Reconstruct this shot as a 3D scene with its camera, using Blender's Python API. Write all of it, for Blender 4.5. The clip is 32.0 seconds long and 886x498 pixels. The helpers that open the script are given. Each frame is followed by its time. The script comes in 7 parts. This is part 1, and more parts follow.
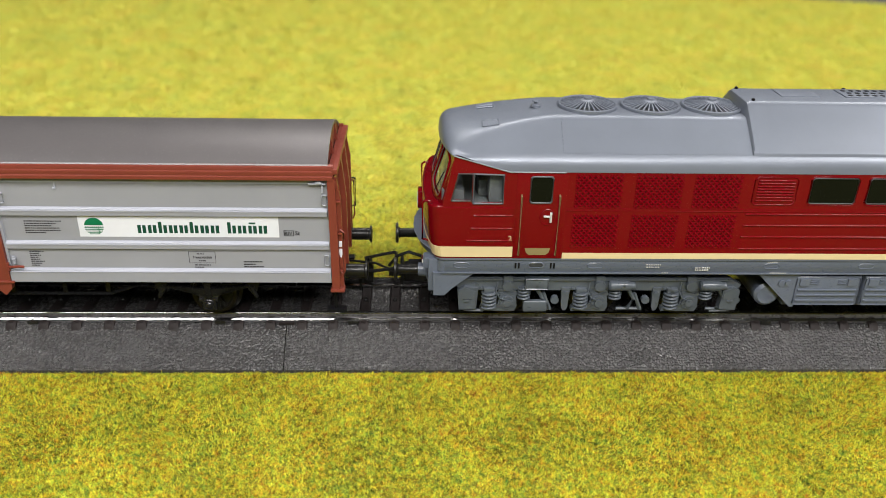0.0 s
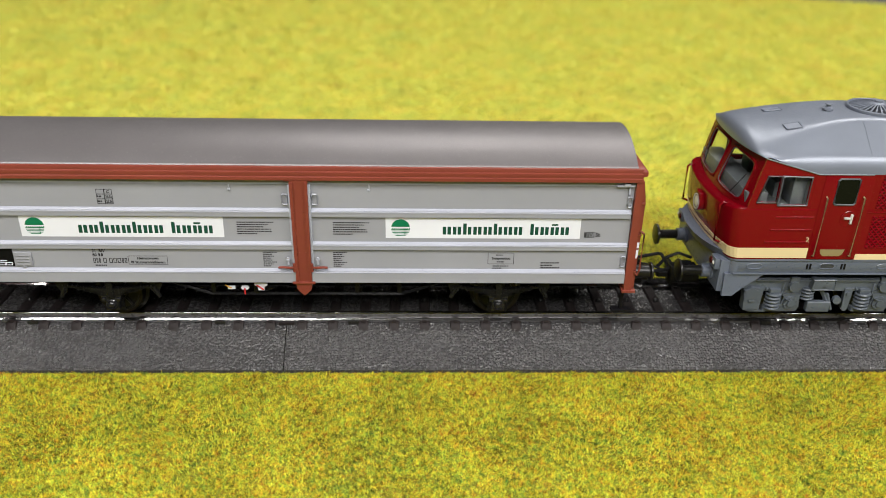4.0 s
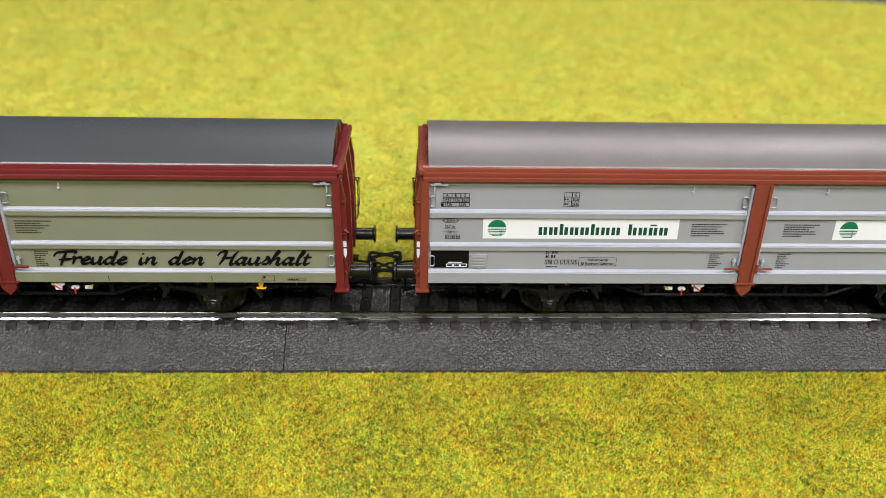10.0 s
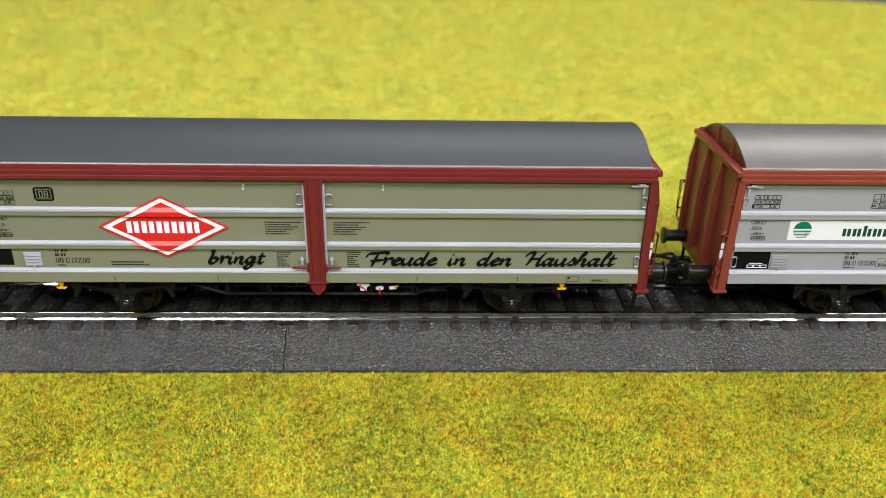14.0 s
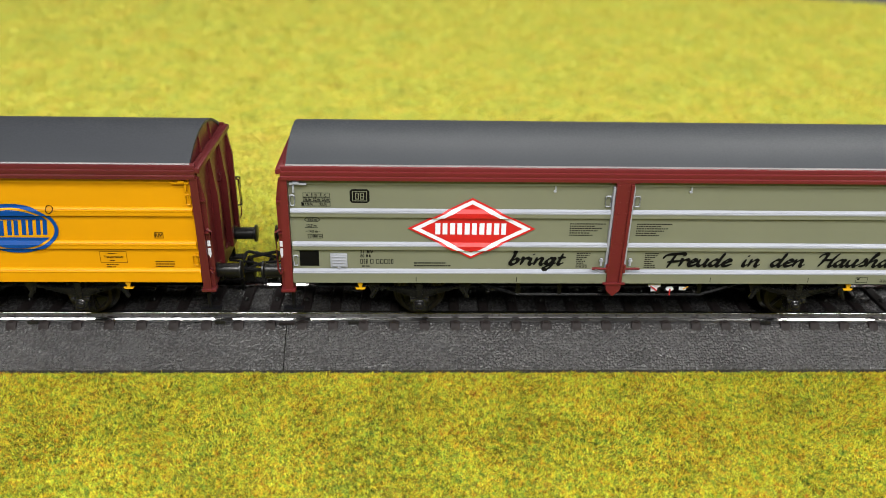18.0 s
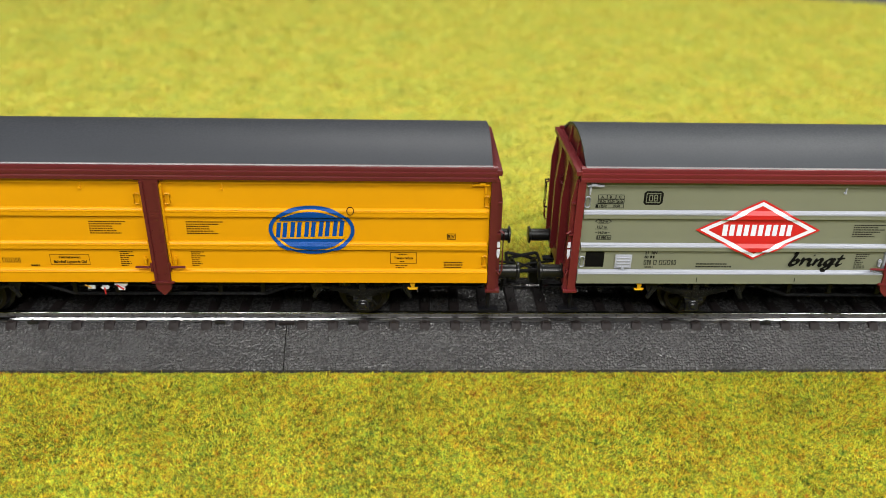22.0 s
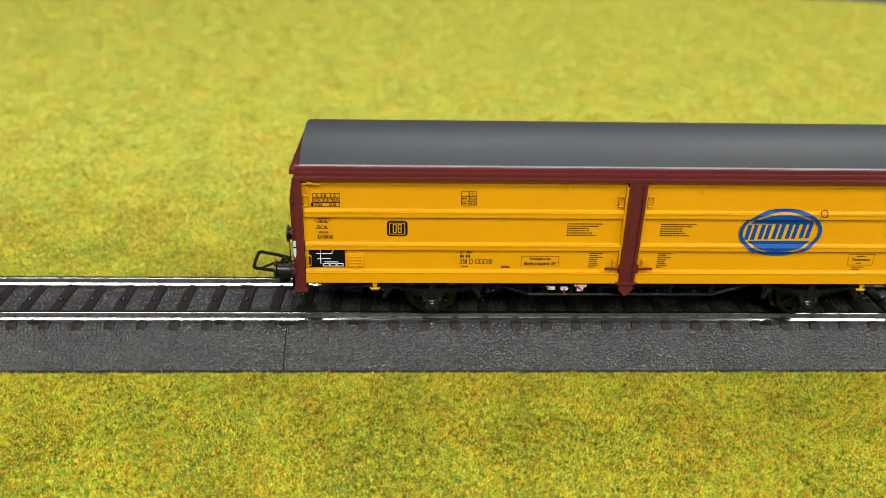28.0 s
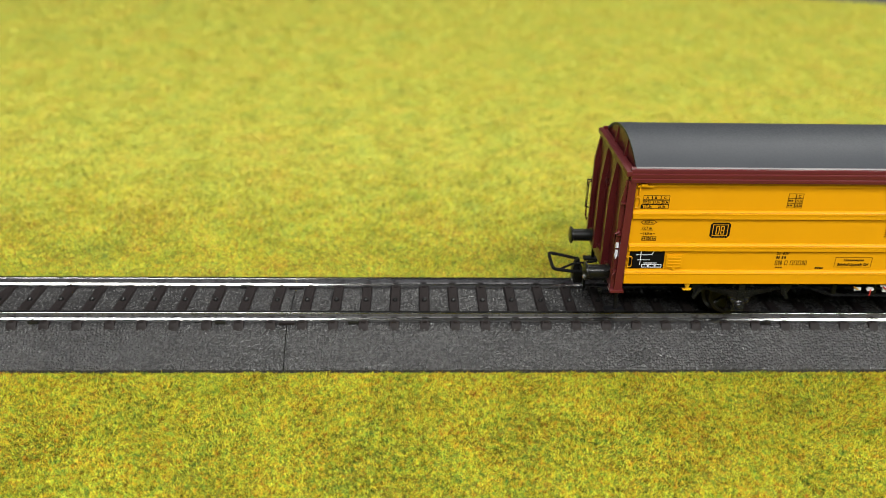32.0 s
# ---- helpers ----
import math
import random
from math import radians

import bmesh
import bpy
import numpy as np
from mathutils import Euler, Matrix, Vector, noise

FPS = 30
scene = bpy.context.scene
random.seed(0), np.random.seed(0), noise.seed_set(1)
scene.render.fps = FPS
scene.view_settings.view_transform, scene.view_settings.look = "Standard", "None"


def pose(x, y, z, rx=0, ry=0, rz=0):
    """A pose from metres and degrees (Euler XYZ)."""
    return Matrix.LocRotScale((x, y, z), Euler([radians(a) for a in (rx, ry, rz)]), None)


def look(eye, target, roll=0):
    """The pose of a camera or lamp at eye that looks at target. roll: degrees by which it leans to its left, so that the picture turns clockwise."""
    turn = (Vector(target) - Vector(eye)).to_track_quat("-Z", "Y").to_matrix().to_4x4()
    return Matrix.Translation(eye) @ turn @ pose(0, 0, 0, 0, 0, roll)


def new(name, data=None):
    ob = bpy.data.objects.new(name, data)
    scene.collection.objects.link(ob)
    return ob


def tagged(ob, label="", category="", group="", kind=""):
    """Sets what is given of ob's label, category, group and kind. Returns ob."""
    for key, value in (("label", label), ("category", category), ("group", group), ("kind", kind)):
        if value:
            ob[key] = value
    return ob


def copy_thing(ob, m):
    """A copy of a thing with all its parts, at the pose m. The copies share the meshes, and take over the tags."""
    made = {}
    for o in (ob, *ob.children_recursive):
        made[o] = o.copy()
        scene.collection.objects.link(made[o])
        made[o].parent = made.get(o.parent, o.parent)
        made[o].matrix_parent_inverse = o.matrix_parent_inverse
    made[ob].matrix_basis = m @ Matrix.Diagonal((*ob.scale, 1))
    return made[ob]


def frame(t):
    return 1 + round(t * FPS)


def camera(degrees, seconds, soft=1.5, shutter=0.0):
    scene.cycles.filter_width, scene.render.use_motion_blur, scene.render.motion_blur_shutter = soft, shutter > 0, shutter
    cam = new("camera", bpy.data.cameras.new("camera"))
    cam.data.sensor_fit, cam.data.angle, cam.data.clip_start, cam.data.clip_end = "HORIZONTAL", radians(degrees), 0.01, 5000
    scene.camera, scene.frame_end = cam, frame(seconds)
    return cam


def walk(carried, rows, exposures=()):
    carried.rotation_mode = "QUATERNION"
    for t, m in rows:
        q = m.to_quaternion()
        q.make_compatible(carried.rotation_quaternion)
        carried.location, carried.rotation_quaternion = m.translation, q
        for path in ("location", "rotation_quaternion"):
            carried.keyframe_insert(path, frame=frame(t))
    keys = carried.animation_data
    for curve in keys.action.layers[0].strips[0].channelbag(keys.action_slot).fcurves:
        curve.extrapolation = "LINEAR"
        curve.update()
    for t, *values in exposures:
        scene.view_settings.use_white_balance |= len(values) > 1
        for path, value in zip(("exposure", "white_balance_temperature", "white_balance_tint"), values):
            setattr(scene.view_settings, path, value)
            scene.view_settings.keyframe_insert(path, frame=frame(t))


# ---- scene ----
MM = 0.001

# ---------------------------------------------------------------- camera and how far the train has run
LENS = 57.72
cam = camera(LENS, 32.0, soft=0.65)
EYE = (-0.0032, -0.1806, 0.1145)
CAM_POSE = pose(*EYE, 63.30, 0, -2.27) @ pose(0, 0, 0, 0, 0, 1.261)
walk(cam, [(0.0, CAM_POSE), (32.0, CAM_POSE)],
     exposures=[(0.0, 0.0, 6500, 10), (6.0, 0.03, 6500, 10), (11.0, 0.02, 6470, 9), (14.0, 0.02, 6460, 8), (18.0, -0.02, 6450, 8), (22.0, -0.08, 6440, 8), (28.0, -0.13, 6420, 6), (32.0, -0.11, 6400, 6)])
cam.data.dof.use_dof = True
cam.data.dof.focus_distance = 0.186
cam.data.dof.aperture_fstop = 14.0

# seconds and millimetres travelled along the track
RUN = [
    (0, -0.2), (0.5, 8.5), (1, 17.3), (1.5, 26.1), (2, 34.6), (2.5, 42.9), (3, 51.6), (3.5, 60.0),
    (5.5, 93.8), (6, 101.8), (6.5, 110.5), (7, 119.0), (7.5, 128.0), (8, 137.3), (8.5, 145.7), (9, 154.1),
    (9.5, 163.5), (10, 172.3), (10.5, 181.1), (11, 189.2), (11.5, 198.7), (12, 208.2), (12.5, 217.0), (13, 225.7),
    (13.5, 234.3), (14, 243.2), (14.5, 252.1), (16.5, 286.3), (17, 295.3), (17.5, 304.1), (18, 312.5), (18.5, 321.0),
    (19, 329.8), (19.5, 337.9), (20, 346.6), (20.5, 354.8), (21, 362.8), (21.5, 370.5), (22, 378.7), (22.5, 386.7),
    (23, 394.6), (23.5, 402.6), (24, 412.6), (24.5, 421.7), (25, 431.0), (25.5, 440.0), (27.5, 478.3), (28, 486.6),
    (28.5, 494.3), (29, 504.5), (29.5, 514.0), (30, 522.6), (30.5, 531.9), (31, 541.8), (31.5, 551.7), (32, 561.0),
]

# ---------------------------------------------------------------- light
world = bpy.data.worlds.new("world")
world.use_nodes = True
world.node_tree.nodes["Background"].inputs[0].default_value = (0.6, 0.65, 0.7, 1)
world.node_tree.nodes["Background"].inputs[1].default_value = 0.05
scene.world = world
scene.view_settings.exposure = 0.0


def area_lamp(name, eye, target, sx, sy, power, colour):
    data = bpy.data.lights.new(name, "AREA")
    data.shape, data.size, data.size_y, data.energy, data.color = "RECTANGLE", sx, sy, power, colour
    ob = new(name, data)
    ob.matrix_world = look(eye, target)
    return ob


# first two placed by rail highlights; the rest are unseen fill, added for brightness
LAMPS = [((-0.46, -0.62, 1.05), 13.0), ((0.92, -0.60, 1.05), 17.5), ((0.16, -1.00, 0.92), 19.0), ((0.05, 0.80, 1.30), 7.0), ((0.80, 0.76, 1.30), 9.0)]
for at, power in LAMPS:
    area_lamp("lamp_light", (at[0], at[1], at[2] - 0.03), (at[0], at[1], 0), 0.55, 0.28, power, (1.0, 0.975, 0.95))

# ---------------------------------------------------------------- materials
def nodes_of(name):
    m = bpy.data.materials.new(name)
    m.use_nodes = True
    nt = m.node_tree
    return m, nt, nt.nodes["Principled BSDF"]


def link(nt, a, b):
    nt.links.new(a, b)


def noise_node(nt, scale, detail=4.0, rough=0.55, coords="Object"):
    tc = nt.nodes.new("ShaderNodeTexCoord")
    n = nt.nodes.new("ShaderNodeTexNoise")
    n.inputs["Scale"].default_value = scale
    n.inputs["Detail"].default_value = detail
    n.inputs["Roughness"].default_value = rough
    link(nt, tc.outputs[coords], n.inputs["Vector"])
    return n


def ramp(nt, src, stops):
    r = nt.nodes.new("ShaderNodeValToRGB")
    els = r.color_ramp.elements
    while len(els) < len(stops):
        els.new(0.5)
    for e, (p, c) in zip(els, stops):
        e.position, e.color = p, (*c, 1)
    link(nt, src, r.inputs[0])
    return r


def mixed(nt, fac, a, b, mode="MIX"):
    m = nt.nodes.new("ShaderNodeMix")
    m.data_type, m.blend_type = "RGBA", mode
    for sock, v in ((m.inputs[0], fac), (m.inputs[6], a), (m.inputs[7], b)):
        if hasattr(v, "is_linked"):
            link(nt, v, sock)
        elif isinstance(v, tuple):
            sock.default_value = (*v, 1)
        else:
            sock.default_value = v
    return m.outputs[2]


def paint(name, colour, rough=0.45, metal=0.0, vary=0.10, grain=900.0, bump=0.12, wear=None, wear_amount=0.0, spec=0.5, settled=False):
    """Model paint: fine grain, faint mottling, and specks of dust or wear."""
    m, nt, p = nodes_of(name)
    dark = tuple(c * (1 - vary) for c in colour)
    light = tuple(min(1.0, c * (1 + vary)) for c in colour)
    big = noise_node(nt, 55.0, 5.0)
    base = ramp(nt, big.outputs["Fac"], [(0.3, dark), (0.7, light)]).outputs[0]
    fine = noise_node(nt, grain * 2.2, 3.0, 0.6)
    if wear:
        spot = noise_node(nt, grain * 1.3, 2.0, 0.7)
        mask = ramp(nt, spot.outputs["Fac"], [(0.62, (0, 0, 0)), (0.72, (wear_amount,) * 3)]).outputs[0]
        if settled:
            # dust lies on the faces that look up
            g = nt.nodes.new("ShaderNodeNewGeometry")
            sep = nt.nodes.new("ShaderNodeSeparateXYZ")
            link(nt, g.outputs["Normal"], sep.inputs[0])
            flat = ramp(nt, sep.outputs["Z"], [(0.80, (0.06, 0.06, 0.06)), (0.97, (1, 1, 1))]).outputs[0]
            mask = mixed(nt, 1.0, mask, flat, "MULTIPLY")
        base = mixed(nt, mask, base, wear)
    link(nt, base, p.inputs["Base Color"])
    r = ramp(nt, fine.outputs["Fac"], [(0.3, (max(0.02, rough - 0.08),) * 3), (0.7, (min(1, rough + 0.08),) * 3)])
    link(nt, r.outputs[0], p.inputs["Roughness"])
    p.inputs["Metallic"].default_value = metal
    p.inputs["Specular IOR Level"].default_value = spec
    if bump:
        b = nt.nodes.new("ShaderNodeBump")
        b.inputs["Strength"].default_value = bump
        b.inputs["Distance"].default_value = 0.00004
        link(nt, fine.outputs["Fac"], b.inputs["Height"])
        link(nt, b.outputs[0], p.inputs["Normal"])
    return m


def glass(name, tint, alpha_mix=0.0):
    m, nt, p = nodes_of(name)
    p.inputs["Base Color"].default_value = (*tint, 1)
    p.inputs["Roughness"].default_value = 0.04
    p.inputs["Transmission Weight"].default_value = 1.0
    p.inputs["IOR"].default_value = 1.1
    return m


def ballast_material(name, relief):
    """Glossy dark moulded plastic: the stones catch the lamps on their rounded tops."""
    m, nt, p = nodes_of(name)
    n = noise_node(nt, 4600.0, 2.0, 0.5)
    n2 = noise_node(nt, 70.0, 4.0)
    base = ramp(nt, n2.outputs["Fac"], [(0.3, (0.025, 0.0243, 0.0250)), (0.7, (0.037, 0.0358, 0.0362))]).outputs[0]
    # tiny pale dots paint extra lamp glints into the base colour
    glint_speck = ramp(nt, n.outputs["Fac"], [(0.70, (0, 0, 0)), (0.74, (1, 1, 1))]).outputs[0]
    link(nt, mixed(nt, glint_speck, base, (0.30, 0.30, 0.30)), p.inputs["Base Color"])
    n3 = noise_node(nt, 1300.0, 2.0, 0.5)
    r = ramp(nt, n3.outputs["Fac"], [(0.42, (0.06,) * 3), (0.54, (0.32,) * 3)])
    link(nt, r.outputs[0], p.inputs["Roughness"])
    p.inputs["Specular IOR Level"].default_value = 0.32
    if relief:
        tc = nt.nodes.new("ShaderNodeTexCoord")
        v = nt.nodes.new("ShaderNodeTexVoronoi")
        v.feature, v.inputs["Smoothness"].default_value = "SMOOTH_F1", 0.25
        v.inputs["Scale"].default_value = 1500.0
        link(nt, tc.outputs["Object"], v.inputs["Vector"])
        inv = nt.nodes.new("ShaderNodeMath")
        inv.operation = "SUBTRACT"
        inv.inputs[0].default_value = 1.0
        link(nt, v.outputs["Distance"], inv.inputs[1])
        b = nt.nodes.new("ShaderNodeBump")
        b.inputs["Strength"].default_value = 1.0
        b.inputs["Distance"].default_value = 0.0007
        link(nt, inv.outputs[0], b.inputs["Height"])
        link(nt, b.outputs[0], p.inputs["Normal"])
    return m


def summed(nt, terms, offset):
    """Weighted sum of value sockets."""
    total = None
    for sock, weight in terms:
        n = nt.nodes.new("ShaderNodeMath")
        n.operation = "MULTIPLY_ADD"
        n.inputs[1].default_value, n.inputs[2].default_value = weight, offset
        link(nt, sock, n.inputs[0])
        if total is not None:
            link(nt, total, n.inputs[2])
        total = n.outputs[0]
    return total


def grass_material(name, fibre, tuft, patch, tone, tip, lit_tip_mix, pale):
    """Flocked grass: yellow, lime, green and rust fibres, mixed fibre by fibre, tuft by tuft and in soft patches."""
    m, nt, p = nodes_of(name)
    g = nt.nodes.new("ShaderNodeNewGeometry")
    pick = g.outputs["Random Per Island"]
    tufts = noise_node(nt, 620.0, 2.0, 0.6).outputs["Fac"]
    patches = noise_node(nt, 95.0, 3.0, 0.55).outputs["Fac"]
    wide = noise_node(nt, 24.0, 3.0, 0.5).outputs["Fac"]
    hue = summed(nt, [(pick, fibre), (tufts, tuft), (patches, patch), (wide, patch * 0.8)], 0.53 - 0.5 * (fibre + tuft + 1.8 * patch))
    r = ramp(nt, hue, [
        (0.00, (0.055, 0.120, 0.035)), (0.12, (0.130, 0.280, 0.050)), (0.26, (0.330, 0.500, 0.055)), (0.42, (0.620, 0.680, 0.060)),
        (0.58, (0.820, 0.740, 0.050)), (0.72, (0.800, 0.560, 0.040)), (0.83, (0.680, 0.330, 0.035)), (0.92, (0.420, 0.130, 0.030)), (1.00, (0.150, 0.055, 0.025))])
    # random darker fibres and tufts: shade of the gaps painted into the colour
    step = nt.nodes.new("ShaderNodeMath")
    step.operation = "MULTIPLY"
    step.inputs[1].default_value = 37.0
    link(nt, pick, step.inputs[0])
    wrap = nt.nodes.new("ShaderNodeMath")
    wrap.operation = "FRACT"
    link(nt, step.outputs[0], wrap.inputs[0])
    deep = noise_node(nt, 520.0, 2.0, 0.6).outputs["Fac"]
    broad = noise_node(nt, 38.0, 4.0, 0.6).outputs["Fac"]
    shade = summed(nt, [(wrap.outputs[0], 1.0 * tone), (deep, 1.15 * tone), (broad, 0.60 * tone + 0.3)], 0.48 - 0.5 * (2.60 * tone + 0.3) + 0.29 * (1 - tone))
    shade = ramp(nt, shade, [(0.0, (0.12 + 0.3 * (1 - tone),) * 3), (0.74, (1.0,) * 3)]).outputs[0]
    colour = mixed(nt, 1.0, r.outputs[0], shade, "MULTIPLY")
    # fibres turn paler with height: their lit tops are put into the colour
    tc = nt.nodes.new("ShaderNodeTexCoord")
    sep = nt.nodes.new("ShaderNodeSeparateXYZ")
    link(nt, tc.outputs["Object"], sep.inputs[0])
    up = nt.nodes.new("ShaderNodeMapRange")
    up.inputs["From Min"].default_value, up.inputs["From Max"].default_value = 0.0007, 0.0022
    up.inputs["To Max"].default_value = lit_tip_mix
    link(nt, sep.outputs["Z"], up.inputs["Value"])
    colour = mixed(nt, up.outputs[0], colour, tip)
    # sheen of the mat at a grazing view, mixed into the colour
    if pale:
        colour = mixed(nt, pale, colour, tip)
    link(nt, colour, p.inputs["Base Color"])
    p.inputs["Roughness"].default_value = 0.6
    p.inputs["Specular IOR Level"].default_value = 0.10
    # nylon fibres let some light through
    thin = nt.nodes.new("ShaderNodeBsdfTranslucent")
    link(nt, colour, thin.inputs["Color"])
    both = nt.nodes.new("ShaderNodeMixShader")
    both.inputs[0].default_value = 0.18
    link(nt, p.outputs[0], both.inputs[1])
    link(nt, thin.outputs[0], both.inputs[2])
    link(nt, both.outputs[0], nt.nodes["Material Output"].inputs["Surface"])
    return m


def mat_material(name):
    """The glued base under the fibres, olive and uneven."""
    m, nt, p = nodes_of(name)
    n = noise_node(nt, 900.0, 4.0, 0.8)
    n2 = noise_node(nt, 60.0, 4.0, 0.6)
    fine = ramp(nt, n.outputs["Fac"], [(0.3, (0.09, 0.10, 0.012)), (0.7, (0.30, 0.27, 0.03))]).outputs[0]
    link(nt, mixed(nt, n2.outputs["Fac"], fine, (0.20, 0.20, 0.025)), p.inputs["Base Color"])
    p.inputs["Roughness"].default_value = 0.7
    p.inputs["Specular IOR Level"].default_value = 0.12
    b = nt.nodes.new("ShaderNodeBump")
    b.inputs["Strength"].default_value = 0.8
    b.inputs["Distance"].default_value = 0.001
    link(nt, n.outputs["Fac"], b.inputs["Height"])
    link(nt, b.outputs[0], p.inputs["Normal"])
    return m


def emission_material(name, colour, strength):
    m, nt, p = nodes_of(name)
    p.inputs["Base Color"].default_value = (*colour, 1)
    p.inputs["Emission Color"].default_value = (*colour, 1)
    p.inputs["Emission Strength"].default_value = strength
    return m


def rail_material(name, tone, rough):
    m, nt, p = nodes_of(name)
    n = noise_node(nt, 420.0, 5.0, 0.7)
    base = ramp(nt, n.outputs["Fac"], [(0.35, (tone * 0.75,) * 3), (0.65, (tone, tone * 0.99, tone * 0.98))]).outputs[0]
    link(nt, base, p.inputs["Base Color"])
    p.inputs["Metallic"].default_value = 1.0
    r = ramp(nt, n.outputs["Fac"], [(0.3, (rough + 0.03,) * 3), (0.7, (rough - 0.02,) * 3)])
    link(nt, r.outputs[0], p.inputs["Roughness"])
    return m


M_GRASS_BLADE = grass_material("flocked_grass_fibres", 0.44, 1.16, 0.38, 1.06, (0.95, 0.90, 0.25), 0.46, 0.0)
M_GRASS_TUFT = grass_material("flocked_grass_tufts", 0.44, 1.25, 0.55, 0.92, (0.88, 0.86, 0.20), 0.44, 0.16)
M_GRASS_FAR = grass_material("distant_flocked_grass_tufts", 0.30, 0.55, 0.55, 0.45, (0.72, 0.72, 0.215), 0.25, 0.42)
M_GRASS_MAT = mat_material("flocked_grass_mat")
M_BALLAST = ballast_material("ballast_plastic", True)
M_STONES = ballast_material("ballast_stone_plastic", False)
M_SLEEPER = paint("brown_sleeper_plastic", (0.017, 0.0135, 0.0135), 0.55, vary=0.25, grain=700, bump=0.3, spec=0.12)
M_RAIL = rail_material("nickel_silver_rail", 0.22, 0.20)
M_RAIL_FOOT = rail_material("nickel_silver_rail_foot", 0.40, 0.12)
M_RAIL_WEB = paint("dull_rail_web", (0.088, 0.085, 0.092), 0.30, metal=0.2, vary=0.25, grain=300, bump=0.05, spec=0.6)
M_CLIP = paint("black_metal_clip", (0.010, 0.010, 0.010), 0.35)
M_STUD = paint("black_contact_stud", (0.012, 0.012, 0.012), 0.28, metal=0.4)
M_BLACK = paint("black_underframe_plastic", (0.005, 0.005, 0.006), 0.42, vary=0.2, spec=0.14)
M_GUARD = paint("dark_grey_running_gear_plastic", (0.006, 0.006, 0.0065), 0.24, vary=0.2, spec=0.18)
M_BUFFER = paint("black_buffer_plastic", (0.006, 0.006, 0.006), 0.34, vary=0.2, spec=0.4)
M_AXLE_BOX = paint("glossy_black_axle_box_plastic", (0.009, 0.009, 0.010), 0.18, vary=0.2, grain=900, bump=0.15, spec=0.4)
M_WHEEL = paint("blackened_wheel_metal", (0.010, 0.0095, 0.009), 0.34, metal=0.1, spec=0.25)
M_TREAD = paint("bright_wheel_rim", (0.022, 0.018, 0.013), 0.45, metal=0.8)
M_WHITE = paint("white_print", (0.70, 0.73, 0.82), 0.5, vary=0.03)
M_CREAMWHITE = paint("off_white_banner", (0.62, 0.635, 0.68), 0.45, vary=0.03)
M_PRINT = paint("black_print", (0.004, 0.004, 0.004), 0.5, spec=0.08)
M_GREEN = paint("green_print", (0.005, 0.13, 0.055), 0.5, vary=0.05, spec=0.15)
M_DKGREEN = paint("dark_green_print", (0.006, 0.050, 0.028), 0.5, spec=0.15)
M_REDPRINT = paint("red_print", (0.52, 0.010, 0.012), 0.42, vary=0.05)
M_BLUE = paint("blue_print", (0.003, 0.052, 0.235), 0.45, vary=0.05, spec=0.12)
M_YELLOWFIT = paint("yellow_fitting", (0.80, 0.42, 0.01), 0.4)
M_RED = paint("red_lever", (0.50, 0.02, 0.02), 0.4)
M_SILVER = paint("silver_paint", (0.32, 0.335, 0.39), 0.34, vary=0.04, bump=0.0)
M_W1_ROOF = paint("silver_grey_roof", (0.138, 0.129, 0.132), 0.42, metal=0.45, vary=0.06, grain=1400, bump=0.8, wear=(0.26, 0.245, 0.25), wear_amount=0.25)
M_ROOF_GLINT = paint("rubbed_roof_edge", (0.19, 0.18, 0.185), 0.45, metal=0.3, vary=0.05, bump=0.0)
M_W1_SIDE = paint("grey_side_paint", (0.245, 0.251, 0.274), 0.42, vary=0.04, grain=1100, bump=0.10, spec=0.3)
M_W1_BROWN = paint("oxide_red_paint", (0.170, 0.0345, 0.0220), 0.37, vary=0.06, bump=0.05, spec=0.4)
M_W2_ROOF = paint("slate_grey_roof", (0.037, 0.041, 0.048), 0.50, vary=0.04, bump=0.03, spec=0.34)
M_W2_SIDE = paint("olive_grey_side_paint", (0.165, 0.172, 0.118), 0.42, vary=0.04, grain=1100, bump=0.10, spec=0.3)
M_W2_BROWN = paint("brown_red_paint", (0.120, 0.0125, 0.0150), 0.36, vary=0.06, bump=0.05, spec=0.4)
M_W3_ROOF = paint("dark_grey_roof", (0.034, 0.037, 0.044), 0.50, vary=0.04, bump=0.03, spec=0.34)
M_W3_SIDE = paint("golden_yellow_side_paint", (0.600, 0.268, 0.0015), 0.38, vary=0.03, grain=1100, bump=0.10, spec=0.25)
M_W3_BROWN = paint("maroon_paint", (0.088, 0.0110, 0.0125), 0.36, vary=0.06, bump=0.05, spec=0.4)
M_L_RED = paint("locomotive_red_paint", (0.138, 0.0006, 0.0040), 0.20, vary=0.05, grain=1200, bump=0.04, spec=0.28)
M_L_GREY = paint("locomotive_roof_grey", (0.150, 0.168, 0.205), 0.37, metal=0.25, vary=0.07, grain=1300, bump=0.12, wear=(0.27, 0.28, 0.29), wear_amount=0.35, settled=True)
M_GUTTER_HIGHLIGHT = paint("pale_gutter_edge", (0.17, 0.185, 0.21), 0.38)
M_L_FRAME = paint("locomotive_frame_grey", (0.096, 0.113, 0.150), 0.33, vary=0.06)
M_L_BOGIE = paint("bogie_grey_plastic", (0.066, 0.078, 0.094), 0.34, vary=0.22, grain=260, wear=(0.020, 0.022, 0.020), wear_amount=0.7)
M_L_GRILLE_SHADE = paint("dark_red_grille_back", (0.040, 0.0006, 0.0015), 0.5, spec=0.1)
M_L_TAIL = paint("dull_red_lens", (0.045, 0.004, 0.004), 0.3, spec=0.2)
M_L_WELL = paint("dark_grey_fan_well", (0.030, 0.033, 0.038), 0.5)
M_L_NOTE = paint("pale_grey_print", (0.40, 0.40, 0.38), 0.5)
